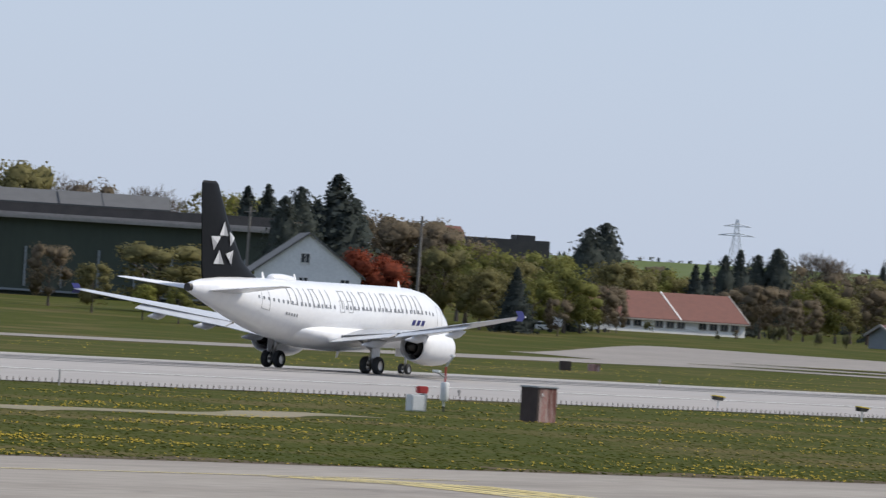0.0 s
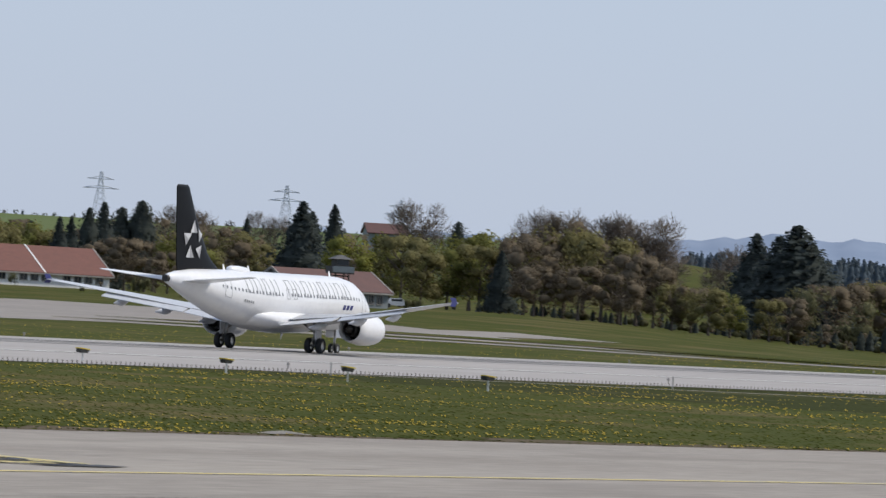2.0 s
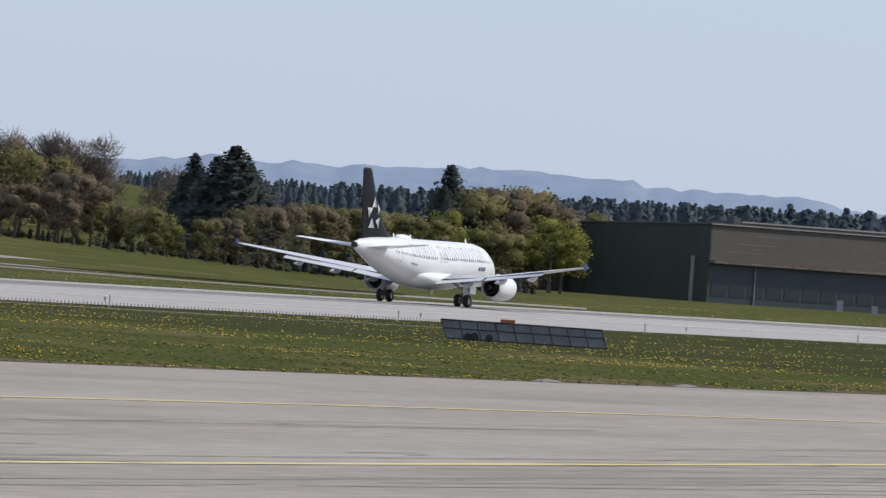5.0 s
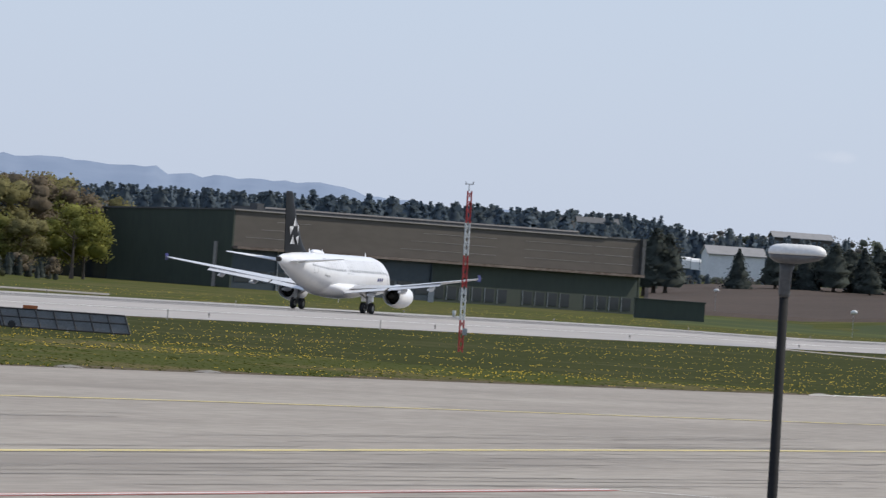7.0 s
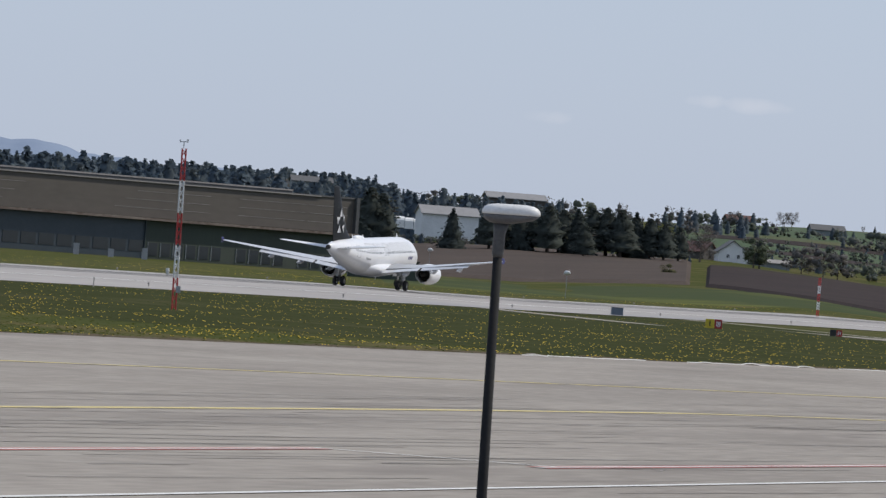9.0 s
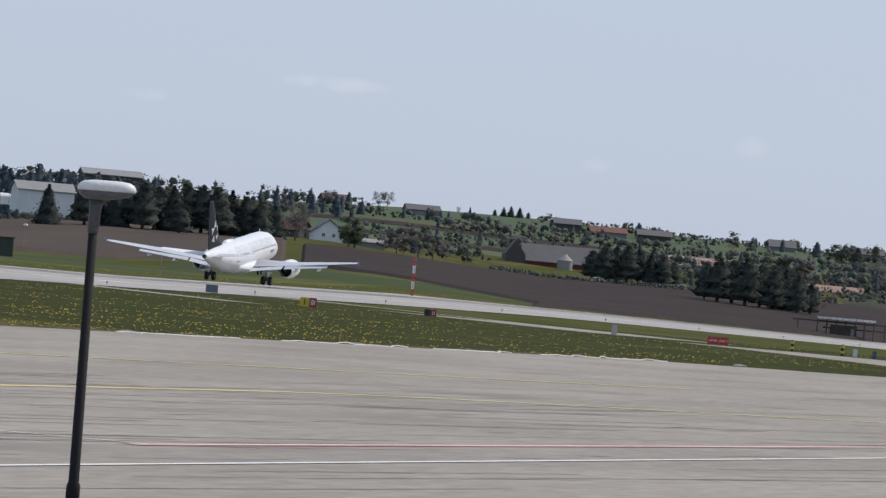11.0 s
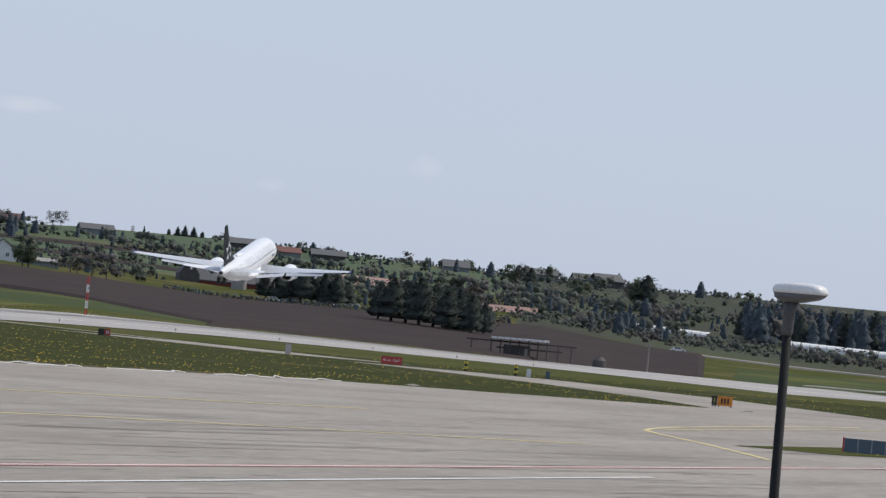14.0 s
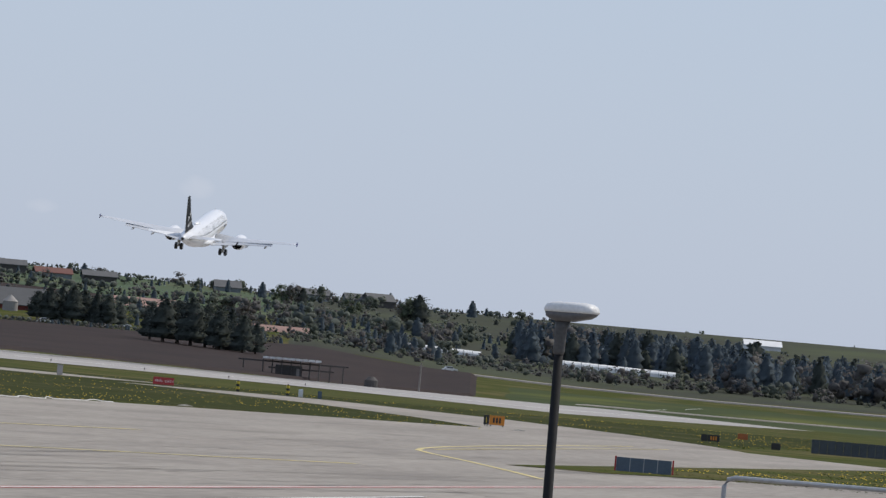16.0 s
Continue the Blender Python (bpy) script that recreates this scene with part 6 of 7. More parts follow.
house("house", "white wooden farmhouse with a gabled front", "house", spot(75.46, 2250, None, 8), 9, 8.0, 2.7, 2.9, WALL_WHITE, ROOF_GREY, [(-1.4, 1.5, 1.0, 1.2), (1.4, 1.5, 1.0, 1.2)], gable_front=True, skirt=4)
BARN = house("barn", "red barn with a white lower wall and grey roof", "barn", spot(77.08, 2420, 0.25, 6), 23, 12, 3.5, 4.6, WALL_RED, ROOF_GREY,
             [(-9.8 + 1.95 * i, 0.85, 1.0, 0.9) for i in range(11)], trim=None, lower=(1.7, WALL_WHITE), skirt=3)
bm = bmesh.new()
loft(bm, [[(x, y, z) for x, y, z in ((-17.0, yy, -2), (-11.0, yy, -2), (-11.0, yy, 4.8), (-14.0, yy, 8.8), (-17.0, yy, 4.8))] for yy in (-6.5, 3)])
bmesh.ops.recalc_face_normals(bm, faces=bm.faces)
part("cross_wing", bm, WALL_DARK, BARN, "dark gabled cross wing")
bm = bmesh.new()
loft(bm, [[(r * math.cos(k * math.pi / 10), r * math.sin(k * math.pi / 10), z) for k in range(20)] for z, r in ((-1, 2.2), (4.0, 2.2), (4.0, 2.35), (5.9, 0.15))])
bmesh.ops.recalc_face_normals(bm, faces=bm.faces)
solid("silo", bm, PALE_TRIM, "round pale silo with a conical cap beside the barn", "silo", m=spot(77.11, 2398, 0.3), smooth_faces=False)
for b0, b1, r, e, n in ((79.8, 80.36, 2440, 0.45, 9), (80.87, 81.7, 2420, -0.05, 14), (78.1, 78.25, 2330, -0.3, 2), (77.72, 77.86, 2290, -0.45, 2), (73.15, 73.4, 2230, 3.6, 4)):
    for i in range(n):
        bm = bmesh.new()
        w = r * radians(b1 - b0) / n / 2
        loft(bm, [[(x, 2.0 * math.cos(a * math.pi / 8), 1.5 * math.sin(a * math.pi / 8) - (1.5 if a in (0, 8) else 0)) for a in range(9)] for x in (-w, w * 0.9)])
        bmesh.ops.recalc_face_normals(bm, faces=bm.faces)
        solid("poly_tunnel", bm, WALL_WHITE, "white plastic covered growing tunnel", "greenhouse", m=spot(b0 + (b1 - b0) * (i + 0.5) / n, r, e - 0.35 * i / n, 0), group="growing tunnels")

# ---- things on the airfield ----
RUST = plain("peeling_red_and_white_paint", (0.33, 0.15, 0.13), 0.8, (0.42, 0.36, 0.33), 2.5, stretch=(1, 1, 0.25), colour3=(0.14, 0.05, 0.04), cover3=0.55, scale3=2.0)
DARK_BROWN = plain("dark_brown_boards", (0.045, 0.030, 0.026), 0.8, (0.065, 0.045, 0.038), 1.5, stretch=(1, 1, 0.3))
WHITE_METAL = plain("white_metal", (0.68, 0.68, 0.67), 0.5, (0.58, 0.58, 0.57), 2)
RED_METAL = plain("red_metal", (0.42, 0.03, 0.028), 0.5, (0.34, 0.03, 0.028), 2)
BLUE_GREY = plain("blue_grey_panel", (0.085, 0.115, 0.150), 0.6, (0.07, 0.095, 0.125), 1)
MESH_GREY = plain("grey_wire_mesh", (0.13, 0.138, 0.138), 0.7, (0.085, 0.09, 0.09), 1.2)
FENCE_GREY = plain("weathered_fence_sheet", (0.058, 0.070, 0.080), 0.7, (0.045, 0.055, 0.062), 1)
ORANGE = plain("orange_box_paint", (0.42, 0.12, 0.025), 0.6, (0.34, 0.10, 0.03), 2)
STONE = plain("pale_concrete", (0.40, 0.38, 0.35), 0.85, (0.32, 0.30, 0.28), 1.5)


def stand_at(x, y, turn=0.0, lift=0.0):
    return pose(x, y, height(x, y) + lift, 0, 0, turn)


def box_part(name, mat, parent, *size, label="", bevel=0.0):
    bm = bmesh.new()
    box(bm, *size, bevel=bevel)
    return part(name, bm, mat, parent, label)


def equipment_box():
    ob = thing("equipment_box", "tall wooden box with peeling red and white paint and a darkened shaded side", "box", stand_at(346.2, 194.3, -15) @ Matrix.Diagonal((0.88, 0.88, 1.04, 1)))
    # the left side's shade is in the body colour; slats carry peeling paint
    box_part("body", DARK_BROWN, ob, -0.72, 0.72, -0.62, 0.62, 0.0, 1.58, label="boarded body coloured dark for its shaded side")
    for i in range(9):
        y0 = -0.62 + 0.14 * i
        box_part("slat", RUST, ob, 0.72, 0.76, y0, y0 + 0.115, 0.02, 1.56)
    for i in range(9):
        x0 = -0.72 + 0.163 * i
        box_part("slat", RUST if i > 0 else DARK_BROWN, ob, x0, x0 + 0.14, -0.66, -0.62, 0.02, 1.56)
    box_part("lid", STEEL, ob, -0.80, 0.82, -0.72, 0.70, 1.58, 1.66, label="pale metal lid", bevel=0.02)
    box_part("latch", WHITE_METAL, ob, -0.42, -0.34, -0.70, -0.66, 1.2, 1.34)


def beacon_cabinet():
    ob = thing("beacon_cabinet", "white metal cabinet with a red beacon box", "cabinet", stand_at(353, 205, -30))
    box_part("body", WHITE_METAL, ob, -0.36, 0.36, -0.3, 0.3, 0.04, 0.84, bevel=0.02)
    box_part("door", WHITE_METAL, ob, -0.3, 0.3, -0.33, -0.3, 0.1, 0.78)
    box_part("side_box", STEEL, ob, 0.36, 0.5, -0.26, 0.26, 0.04, 0.9, bevel=0.02)
    box_part("leg", STEEL, ob, 0.42, 0.48, -0.05, 0.05, 0.8, 1.0)
    box_part("beacon", RED_METAL, ob, 0.08, 0.62, -0.2, 0.2, 0.92, 1.27, label="red beacon box", bevel=0.05)


def visibility_sensor():
    ob = thing("visibility_sensor", "white instrument post with small sensor arms", "sensor", stand_at(358.4, 206.5))
    bm = bmesh.new()
    for z0, z1, mt in ((0, 0.3, SIGN_BLACK), (0.3, 0.55, WHITE_METAL)):
        bm = bmesh.new()
        tube(bm, [(0, 0, z0), (0, 0, z1)], 0.05, 8)
        part("pole", bm, mt, ob)
    bm = bmesh.new()
    tube(bm, [(0, 0, 0.55), (0, 0, 0.6), (0, 0, 1.45), (0, 0, 1.5)], [0.17, 0.2, 0.2, 0.16], 14)
    part("canister", bm, WHITE_METAL, ob, "white round canister", True)
    bm = bmesh.new()
    tube(bm, [(0, 0, 1.5), (0, 0, 2.25)], 0.05, 8)
    part("pole", bm, RED_METAL, ob, "red upper pole")
    for a, b, c in (((0, 0, 2.25), (0.12, -0.1, 2.5), (0.3, -0.2, 2.75)), ((0, 0, 1.75), (-0.25, 0.05, 1.8), (-0.5, 0.1, 1.95)), ((0, 0, 1.85), (-0.2, 0.2, 1.9), (-0.35, 0.4, 1.95))):
        bm = bmesh.new()
        tube(bm, [a, b, c], 0.035, 6)
        arm = part("sensor_arm", bm, STEEL, ob)
        bm = bmesh.new()
        for dx in (-0.14, 0.14):
            tube(bm, [(c[0], c[1], c[2]), (c[0] + dx, c[1] + 0.02, c[2] + 0.08)], [0.03, 0.07], 6)
        part("sensor_head", bm, WHITE_METAL, arm, "white sensor head")


def slope_light(x, y):
    ob = thing("approach_light", "yellow slope light box on a thin white post", "airfield light", stand_at(x, y, -20), "slope lights beside the runway")
    bm = bmesh.new()
    tube(bm, [(0, 0, 0), (0, 0, 0.6)], 0.05, 6)
    part("post", bm, WHITE_METAL, ob)
    bm = bmesh.new()
    loft(bm, [[(-0.32, -0.22, 0.62), (-0.32, 0.22, 0.62), (-0.36, 0.22, 0.86), (-0.36, -0.22, 0.86)], [(0.22, -0.2, 0.6), (0.22, 0.2, 0.6), (0.36, 0.2, 0.78), (0.36, -0.2, 0.78)]])
    bmesh.ops.recalc_face_normals(bm, faces=bm.faces)
    part("housing", bm, SIGN_BLACK, ob, "black lamp housing")
    bm = bmesh.new()
    loft(bm, [[(-0.40, -0.24, 0.86), (-0.40, 0.24, 0.86), (-0.40, 0.24, 0.92), (-0.40, -0.24, 0.92)], [(0.40, -0.24, 0.79), (0.40, 0.24, 0.79), (0.40, 0.24, 0.85), (0.40, -0.24, 0.85)]])
    bmesh.ops.recalc_face_normals(bm, faces=bm.faces)
    part("hood", bm, SIGN_YELLOW, ob, "yellow sloping hood")


def barrier_panel():
    ob = thing("antenna_screen", "long low tilted screen of dark frames and grey mesh", "screen", pose(472.6, 183.2, 0, 0, 0, math.degrees(math.atan2(178.6 - 187.7, 474.5 - 470.97))))
    n, L = 9, 9.8
    for i in range(n + 1):
        x = -L / 2 + L * i / n
        bm = bmesh.new()
        tube(bm, [(x, 0.0, 1.22), (x + 0.38, -0.45, 0.12)], 0.055, 5)
        part("upright", bm, SIGN_BLACK, ob)
    for z, y in ((1.22, 0.0), (0.72, -0.2), (0.12, -0.45)):
        bm = bmesh.new()
        k = 0.38 * (1.22 - z) / 1.1
        tube(bm, [(k - L / 2, y, z), (k + L / 2, y, z)], 0.05, 5)
        part("rail", bm, SIGN_BLACK, ob)
    for i in range(n):
        x0 = -L / 2 + L * i / n + 0.05
        bm = bmesh.new()
        loft(bm, [[(x0, 0.03, 1.2), (x0, 0.0, 1.2), (x0 + 0.38, -0.45, 0.14), (x0 + 0.38, -0.42, 0.14)], [(x0 + L / n - 0.1, 0.03, 1.2), (x0 + L / n - 0.1, 0.0, 1.2), (x0 + L / n + 0.28, -0.45, 0.14), (x0 + L / n + 0.28, -0.42, 0.14)]])
        bmesh.ops.recalc_face_normals(bm, faces=bm.faces)
        part("mesh_panel", bm, MESH_GREY, ob, "grey mesh panel")
    for x in (-4.2, -1.6, 1.5, 4.3):
        bm = bmesh.new()
        tube(bm, [(x, 0.0, 1.1), (x, 0.6, 0.0)], 0.04, 5)
        part("strut", bm, STEEL, ob)
        bm = bmesh.new()
        tube(bm, [(x, -0.42, 0.2), (x, -0.42, 0.0)], 0.04, 5)
        part("foot", bm, STEEL, ob)
    box_part("orange_box", ORANGE, ob, -1.3, -0.4, -0.02, 0.25, 1.22, 1.46, label="orange box on the top rail", bevel=0.02)
    for x, r in ((-3.2, 0.24), (-2.8, 0.27), (-1.9, 0.24)):
        bm = bmesh.new()
        loft(bm, [[(x + q * math.cos(k * math.pi / 8), -0.75 + v, 0.26 + q * math.sin(k * math.pi / 8)) for k in range(16)] for q, v in ((r * 0.5, -0.1), (r, -0.08), (r, 0.08), (r * 0.5, 0.1))])
        part("trailer_wheel", bm, TYRE, ob, "small black wheel")


def banded_mast(x, y, z0, tall, bands, width, arms, label, lean=0.0):
    ob = thing("lattice_mast", label, "mast", pose(x, y, z0, 0, 0, -70) @ Matrix.Rotation(radians(-lean), 4, "Y"))
    for i in range(bands):
        za, zb = tall * i / bands, tall * (i + 1) / bands
        bm = bmesh.new()
        w = width
        for a in range(3):
            th = a * 2.094
            p = Vector((w * math.cos(th), w * math.sin(th), 0))
            q = Vector((w * math.cos(th + 2.094), w * math.sin(th + 2.094), 0))
            tube(bm, [p + Vector((0, 0, za)), p + Vector((0, 0, zb))], width * 0.32, 5)
            n = max(3, int((zb - za) / (width * 3)))
            for k in range(n):
                u, v = za + (zb - za) * k / n, za + (zb - za) * (k + 1) / n
                tube(bm, [p + Vector((0, 0, u)), q + Vector((0, 0, v))], width * 0.16, 4)
        part("mast_section", bm, RED_METAL if i % 2 == 0 else WHITE_METAL, ob, "red lattice section" if i % 2 == 0 else "white lattice section")
    if arms:
        bm = bmesh.new()
        tube(bm, [(0, 0, tall), (0, 0, tall + 0.45)], 0.03, 5)
        tube(bm, [(-0.25, 0, tall + 0.45), (0.25, 0, tall + 0.45)], 0.025, 5)
        tube(bm, [(-0.25, 0, tall + 0.4), (-0.25, 0, tall + 0.6)], [0.05, 0.03], 6)
        tube(bm, [(0.25, 0, tall + 0.4), (0.25, 0, tall + 0.62)], [0.03, 0.06], 6)
        part("wind_sensor", bm, STEEL, ob, "small wind sensor on top")
        bm = bmesh.new()
        tube(bm, [(0, 0, 2.35), (-0.5, 0.9, 2.35)], 0.03, 5)
        tube(bm, [(-0.5, 0.9, 2.3), (-0.5, 0.9, 2.55), (-0.5, 0.9, 2.75)], [0.07, 0.13, 0.11], 8)
        part("side_sensor", bm, WHITE_METAL, ob, "white screened sensor on an arm")
        box_part("junction_box", STEEL, ob, 0.1, 0.4, -0.35, -0.12, 1.15, 1.6)
    return ob


LAMP_POLE = plain("black_lamp_paint", (0.010, 0.011, 0.012), 0.8, (0.016, 0.016, 0.017), 1.5, spec=0.2)

LAMP_SHELL = plain("grey_lamp_shell", (0.11, 0.11, 0.115), 0.55, (0.08, 0.08, 0.085), 2)


def street_lamp(bearing, r, turn, wide, up, lean):
    ob = thing("street_lamp", "dark lamp post with a broad flat pale lamp head", "street lamp", spot(bearing, r) @ Matrix.Rotation(radians(-lean), 4, "Y") @ Matrix.Rotation(radians(turn), 4, "Z"), "lamp posts on the apron side")
    bm = bmesh.new()
    tube(bm, [(0, 0, 0), (0, 0, 0.35), (0, 0, 0.42), (0, 0, 4.95 + up)], [0.13, 0.13, 0.10, 0.085], 16)
    part("pole", bm, LAMP_POLE, ob, "black steel pole", True)
    bm = bmesh.new()
    tube(bm, [(0, 0, 4.95 + up), (0, 0, 5.02 + up), (0.01, 0, 5.42 + up), (0.03, 0, 5.59 + up)], [0.09, 0.11, 0.115, 0.15], 14)
    part("collar", bm, DARK_STEEL, ob, "grey collar", True)
    plan = []
    for k in range(28):
        c, d = math.cos(k * math.pi / 14), math.sin(k * math.pi / 14)
        plan.append((0.58 * math.copysign(abs(c) ** 0.55, c), 0.31 * math.copysign(abs(d) ** 0.6, d)))
    bm = bmesh.new()
    loft(bm, [[((x * k) * wide + 0.2, y * k, z + up + 0.10 * max(0, x) * (z < 5.7)) for x, y in plan] for z, k in ((5.58, 0.55), (5.60, 0.74), (5.66, 0.93), (5.76, 0.985))])
    bmesh.ops.recalc_face_normals(bm, faces=bm.faces)
    part("lamp_housing", bm, LAMP_SHELL, ob, "dark grey underside of the lamp head", True)
    bm = bmesh.new()
    loft(bm, [[(x * k * wide + 0.2, y * k, z + up) for x, y in plan] for z, k in ((5.75, 1.0), (5.79, 1.02), (5.84, 1.0), (5.89, 0.93), (5.93, 0.78), (5.95, 0.5))])
    bmesh.ops.recalc_face_normals(bm, faces=bm.faces)
    part("lamp_cover", bm, WHITE_METAL, ob, "pale lamp cover", True)


def write(parent, text, size, x, y, z, mat):
    cu = bpy.data.curves.new("lettering", "FONT")
    cu.body, cu.size, cu.align_x, cu.align_y, cu.extrude = text, size, "CENTER", "CENTER", 0.004
    cu.materials.append(mat)
    ob = new("lettering", cu)
    ob.parent = parent
    ob.matrix_basis = pose(x, y, z, 90, 0, 0)


def taxi_sign(x, y, panels, tall, label, turn=None):
    """panels: width, material and letters (or a number of plain bars) from left to right."""
    b = math.degrees(math.atan2(x, y))
    ob = thing("airfield_sign", label, "sign", stand_at(x, y, -b if turn is None else turn), "airfield signs in the meadow")
    x0 = -sum(p[0] for p in panels) / 2
    for w, mat, letters, ink in panels:
        pane = box_part("sign_panel", mat, ob, x0 + 0.01, x0 + w - 0.01, -0.1, 0.1, 0.12, 0.12 + tall, bevel=0.015)
        if isinstance(letters, str):
            write(pane, letters, tall * 0.46, x0 + w / 2, -0.112, 0.12 + tall / 2, ink)
        else:
            for i in range(letters):
                bx = x0 + w * (0.2 + 0.6 * (i + 0.5) / letters)
                box_part("bar", ink, pane, bx - w * 0.06, bx + w * 0.06, -0.115, -0.1, 0.12 + tall * 0.22, 0.12 + tall * 0.78)
        for fx in (x0 + 0.12, x0 + w - 0.12):
            box_part("foot", DARK_STEEL, ob, fx - 0.04, fx + 0.04, -0.04, 0.04, 0, 0.13)
        x0 += w


def simple_box(name, x, y, size, mat, label, category, turn=0, lid=None, group=""):
    ob = thing(name, label, category, stand_at(x, y, turn - math.degrees(math.atan2(x, y))), group)
    w, d, h = size
    box_part("body", mat, ob, -w / 2, w / 2, -d / 2, d / 2, 0.0, h, bevel=min(0.04, h * 0.05))
    if lid:
        box_part("lid", lid, ob, -w / 2 - 0.03, w / 2 + 0.03, -d / 2 - 0.03, d / 2 + 0.03, h, h + 0.05)
    return ob


def marker_post(x, y):
    ob = thing("marker_post", "short yellow and black banded marker post", "marker", stand_at(x, y), "banded marker posts")
    for i in range(4):
        bm = bmesh.new()
        tube(bm, [(0, 0, 0.24 * i), (0, 0, 0.24 * i + 0.24)], 0.16, 10)
        part("band", bm, SIGN_YELLOW if i % 2 else SIGN_BLACK, ob)
    bm = bmesh.new()
    tube(bm, [(0, 0, 0.96), (0, 0, 1.08)], [0.1, 0.06], 8)
    part("cap", bm, SIGN_BLACK, ob)


def drain_head(x, y, turn=-3, long=2.6):
    bm = bmesh.new()
    loft(bm, [[(long * (u - 0.5), v, z * math.sin(math.pi * min(max(u, 0.04), 0.96))) for v, z in ((-0.35, 0.02), (-0.25, 0.09), (0.0, 0.12), (0.25, 0.09), (0.4, 0.02))] for u in [i / 10 for i in range(11)]], close=False, cap=False)
    bmesh.ops.solidify(bm, geom=bm.faces, thickness=0.06)
    bmesh.ops.recalc_face_normals(bm, faces=bm.faces)
    solid("drain_head", bm, STONE, "low arched concrete drain head at the meadow's edge", "drain", m=stand_at(x, y, turn, 0.03), group="drain heads along the apron", smooth_faces=True)


def car(bearing, r, mat, label, turn=5):
    ob = thing("car", label, "car", spot(bearing, r, None, turn), "parked cars")
    bm = bmesh.new()
    prof = [(-2.1, 0.35), (-2.15, 0.75), (-1.5, 0.95), (-1.0, 1.42), (0.6, 1.45), (1.2, 0.98), (2.0, 0.85), (2.1, 0.4)]
    loft(bm, [[(x, y * (1 if z < 1.0 else 0.85), z) for x, z in prof] for y in (-0.85, 0.85)])
    bmesh.ops.recalc_face_normals(bm, faces=bm.faces)
    part("body", bm, mat, ob)
    for s in (-1, 1):
        box_part("side_window", PANE, ob, -0.95, 0.75, s * 0.86 - 0.02, s * 0.86 + 0.02, 1.0, 1.34)
        for x in (-1.3, 1.3):
            bm = bmesh.new()
            tube(bm, [(x, s * 0.65, 0.32), (x, s * 0.88, 0.32)], 0.32, 12)
            part("wheel", bm, TYRE, ob)


# pylon steel made pale and bluish: the haze before it is in this colour
PYLON_HAZE = plain("hazed_pylon_steel", (0.56, 0.60, 0.65), 0.7, (0.48, 0.52, 0.57), 0.5)


def pylon(bearing, r, top):
    x, y = pol(bearing, r)
    g = height(x, y)
    tall = 5 + top * r / 1000 - g
    ob = thing("power_pylon", "tall grey lattice power pylon with two crossarms", "pylon", spot(bearing, r, None, 15), "power pylons on the far hill")
    bm = bmesh.new()
    n = 9
    for a, b in ((-1, -1), (1, -1), (1, 1), (-1, 1)):
        pts = [(a * (2.8 * (1 - k / n) ** 1.3 + 0.35), b * (2.8 * (1 - k / n) ** 1.3 + 0.35), tall * k / n) for k in range(n + 1)]
        tube(bm, pts, 0.13, 4)
        for k in range(n):
            c = Vector(pts[k])
            d = Vector(pts[k + 1])
            d.x = -d.x
            tube(bm, [c, d], 0.06, 3)
    part("tower", bm, PYLON_HAZE, ob, "grey steel lattice tower")
    for z, w in ((0.70, 6.8), (0.87, 5.0)):
        bm = bmesh.new()
        tube(bm, [(-w, 0, tall * z), (0, 0, tall * z + 1.0), (w, 0, tall * z)], 0.14, 4)
        tube(bm, [(-w, 0, tall * z), (w, 0, tall * z)], 0.14, 4)
        part("crossarm", bm, PYLON_HAZE, ob)


def utility_pole(bearing, r, base, top):
    x, y = pol(bearing, r)
    ob = thing("utility_pole", "grey wooden utility pole with a small crossarm", "pole", spot(bearing, r), "utility poles")
    tall = 5 + top * r / 1000 - height(x, y)
    bm = bmesh.new()
    tube(bm, [(0, 0, -0.3), (0.1, 0, tall)], [0.24, 0.16], 7)
    part("pole", bm, POLE_WOOD, ob)
    bm = bmesh.new()
    tube(bm, [(-0.7, 0, tall - 0.8), (0.9, 0, tall - 0.6)], 0.07, 5)
    part("crossarm", bm, POLE_WOOD, ob)


def beacon_shelter():
    """The antenna shelter with a white ribbed top on dark posts behind the runway."""
    ob = thing("antenna_shelter", "antenna shelter with a white ribbed top on dark posts", "antenna", spot(79.07, 1775, None, 0))
    for i in range(7):
        bm = bmesh.new()
        x = -6.2 + 2.0 * i
        tube(bm, [(x, 0.8 * (i % 2), -0.3), (x, 0.8 * (i % 2), 3.9)], 0.16, 5)
        part("post", bm, WALL_DARK, ob)
    for i in range(9):
        box_part("rib", WHITE_METAL, ob, -6.3 + 1.4 * i, -5.05 + 1.4 * i, -1.2, 1.5, 3.9, 4.35, label="white roof rib")
    box_part("cabin", WALL_DARK, ob, -3.5, 2.2, 1.0, 3.5, -0.3, 2.8)
    for z, x0, x1 in ((3.2, -11.5, 12.0), (1.9, -5, 9)):
        box_part("beam", WALL_DARK, ob, x0, x1, 1.4, 1.7, z, z + 0.35)
    for x in (-10.5, 8.0, 10.8):
        box_part("post", WALL_DARK, ob, x, x + 0.25, 1.4, 1.65, -0.3, 3.3)
    box_part("door", PALE_TRIM, ob, 1.0, 1.9, 0.95, 1.0, 0, 2.2)


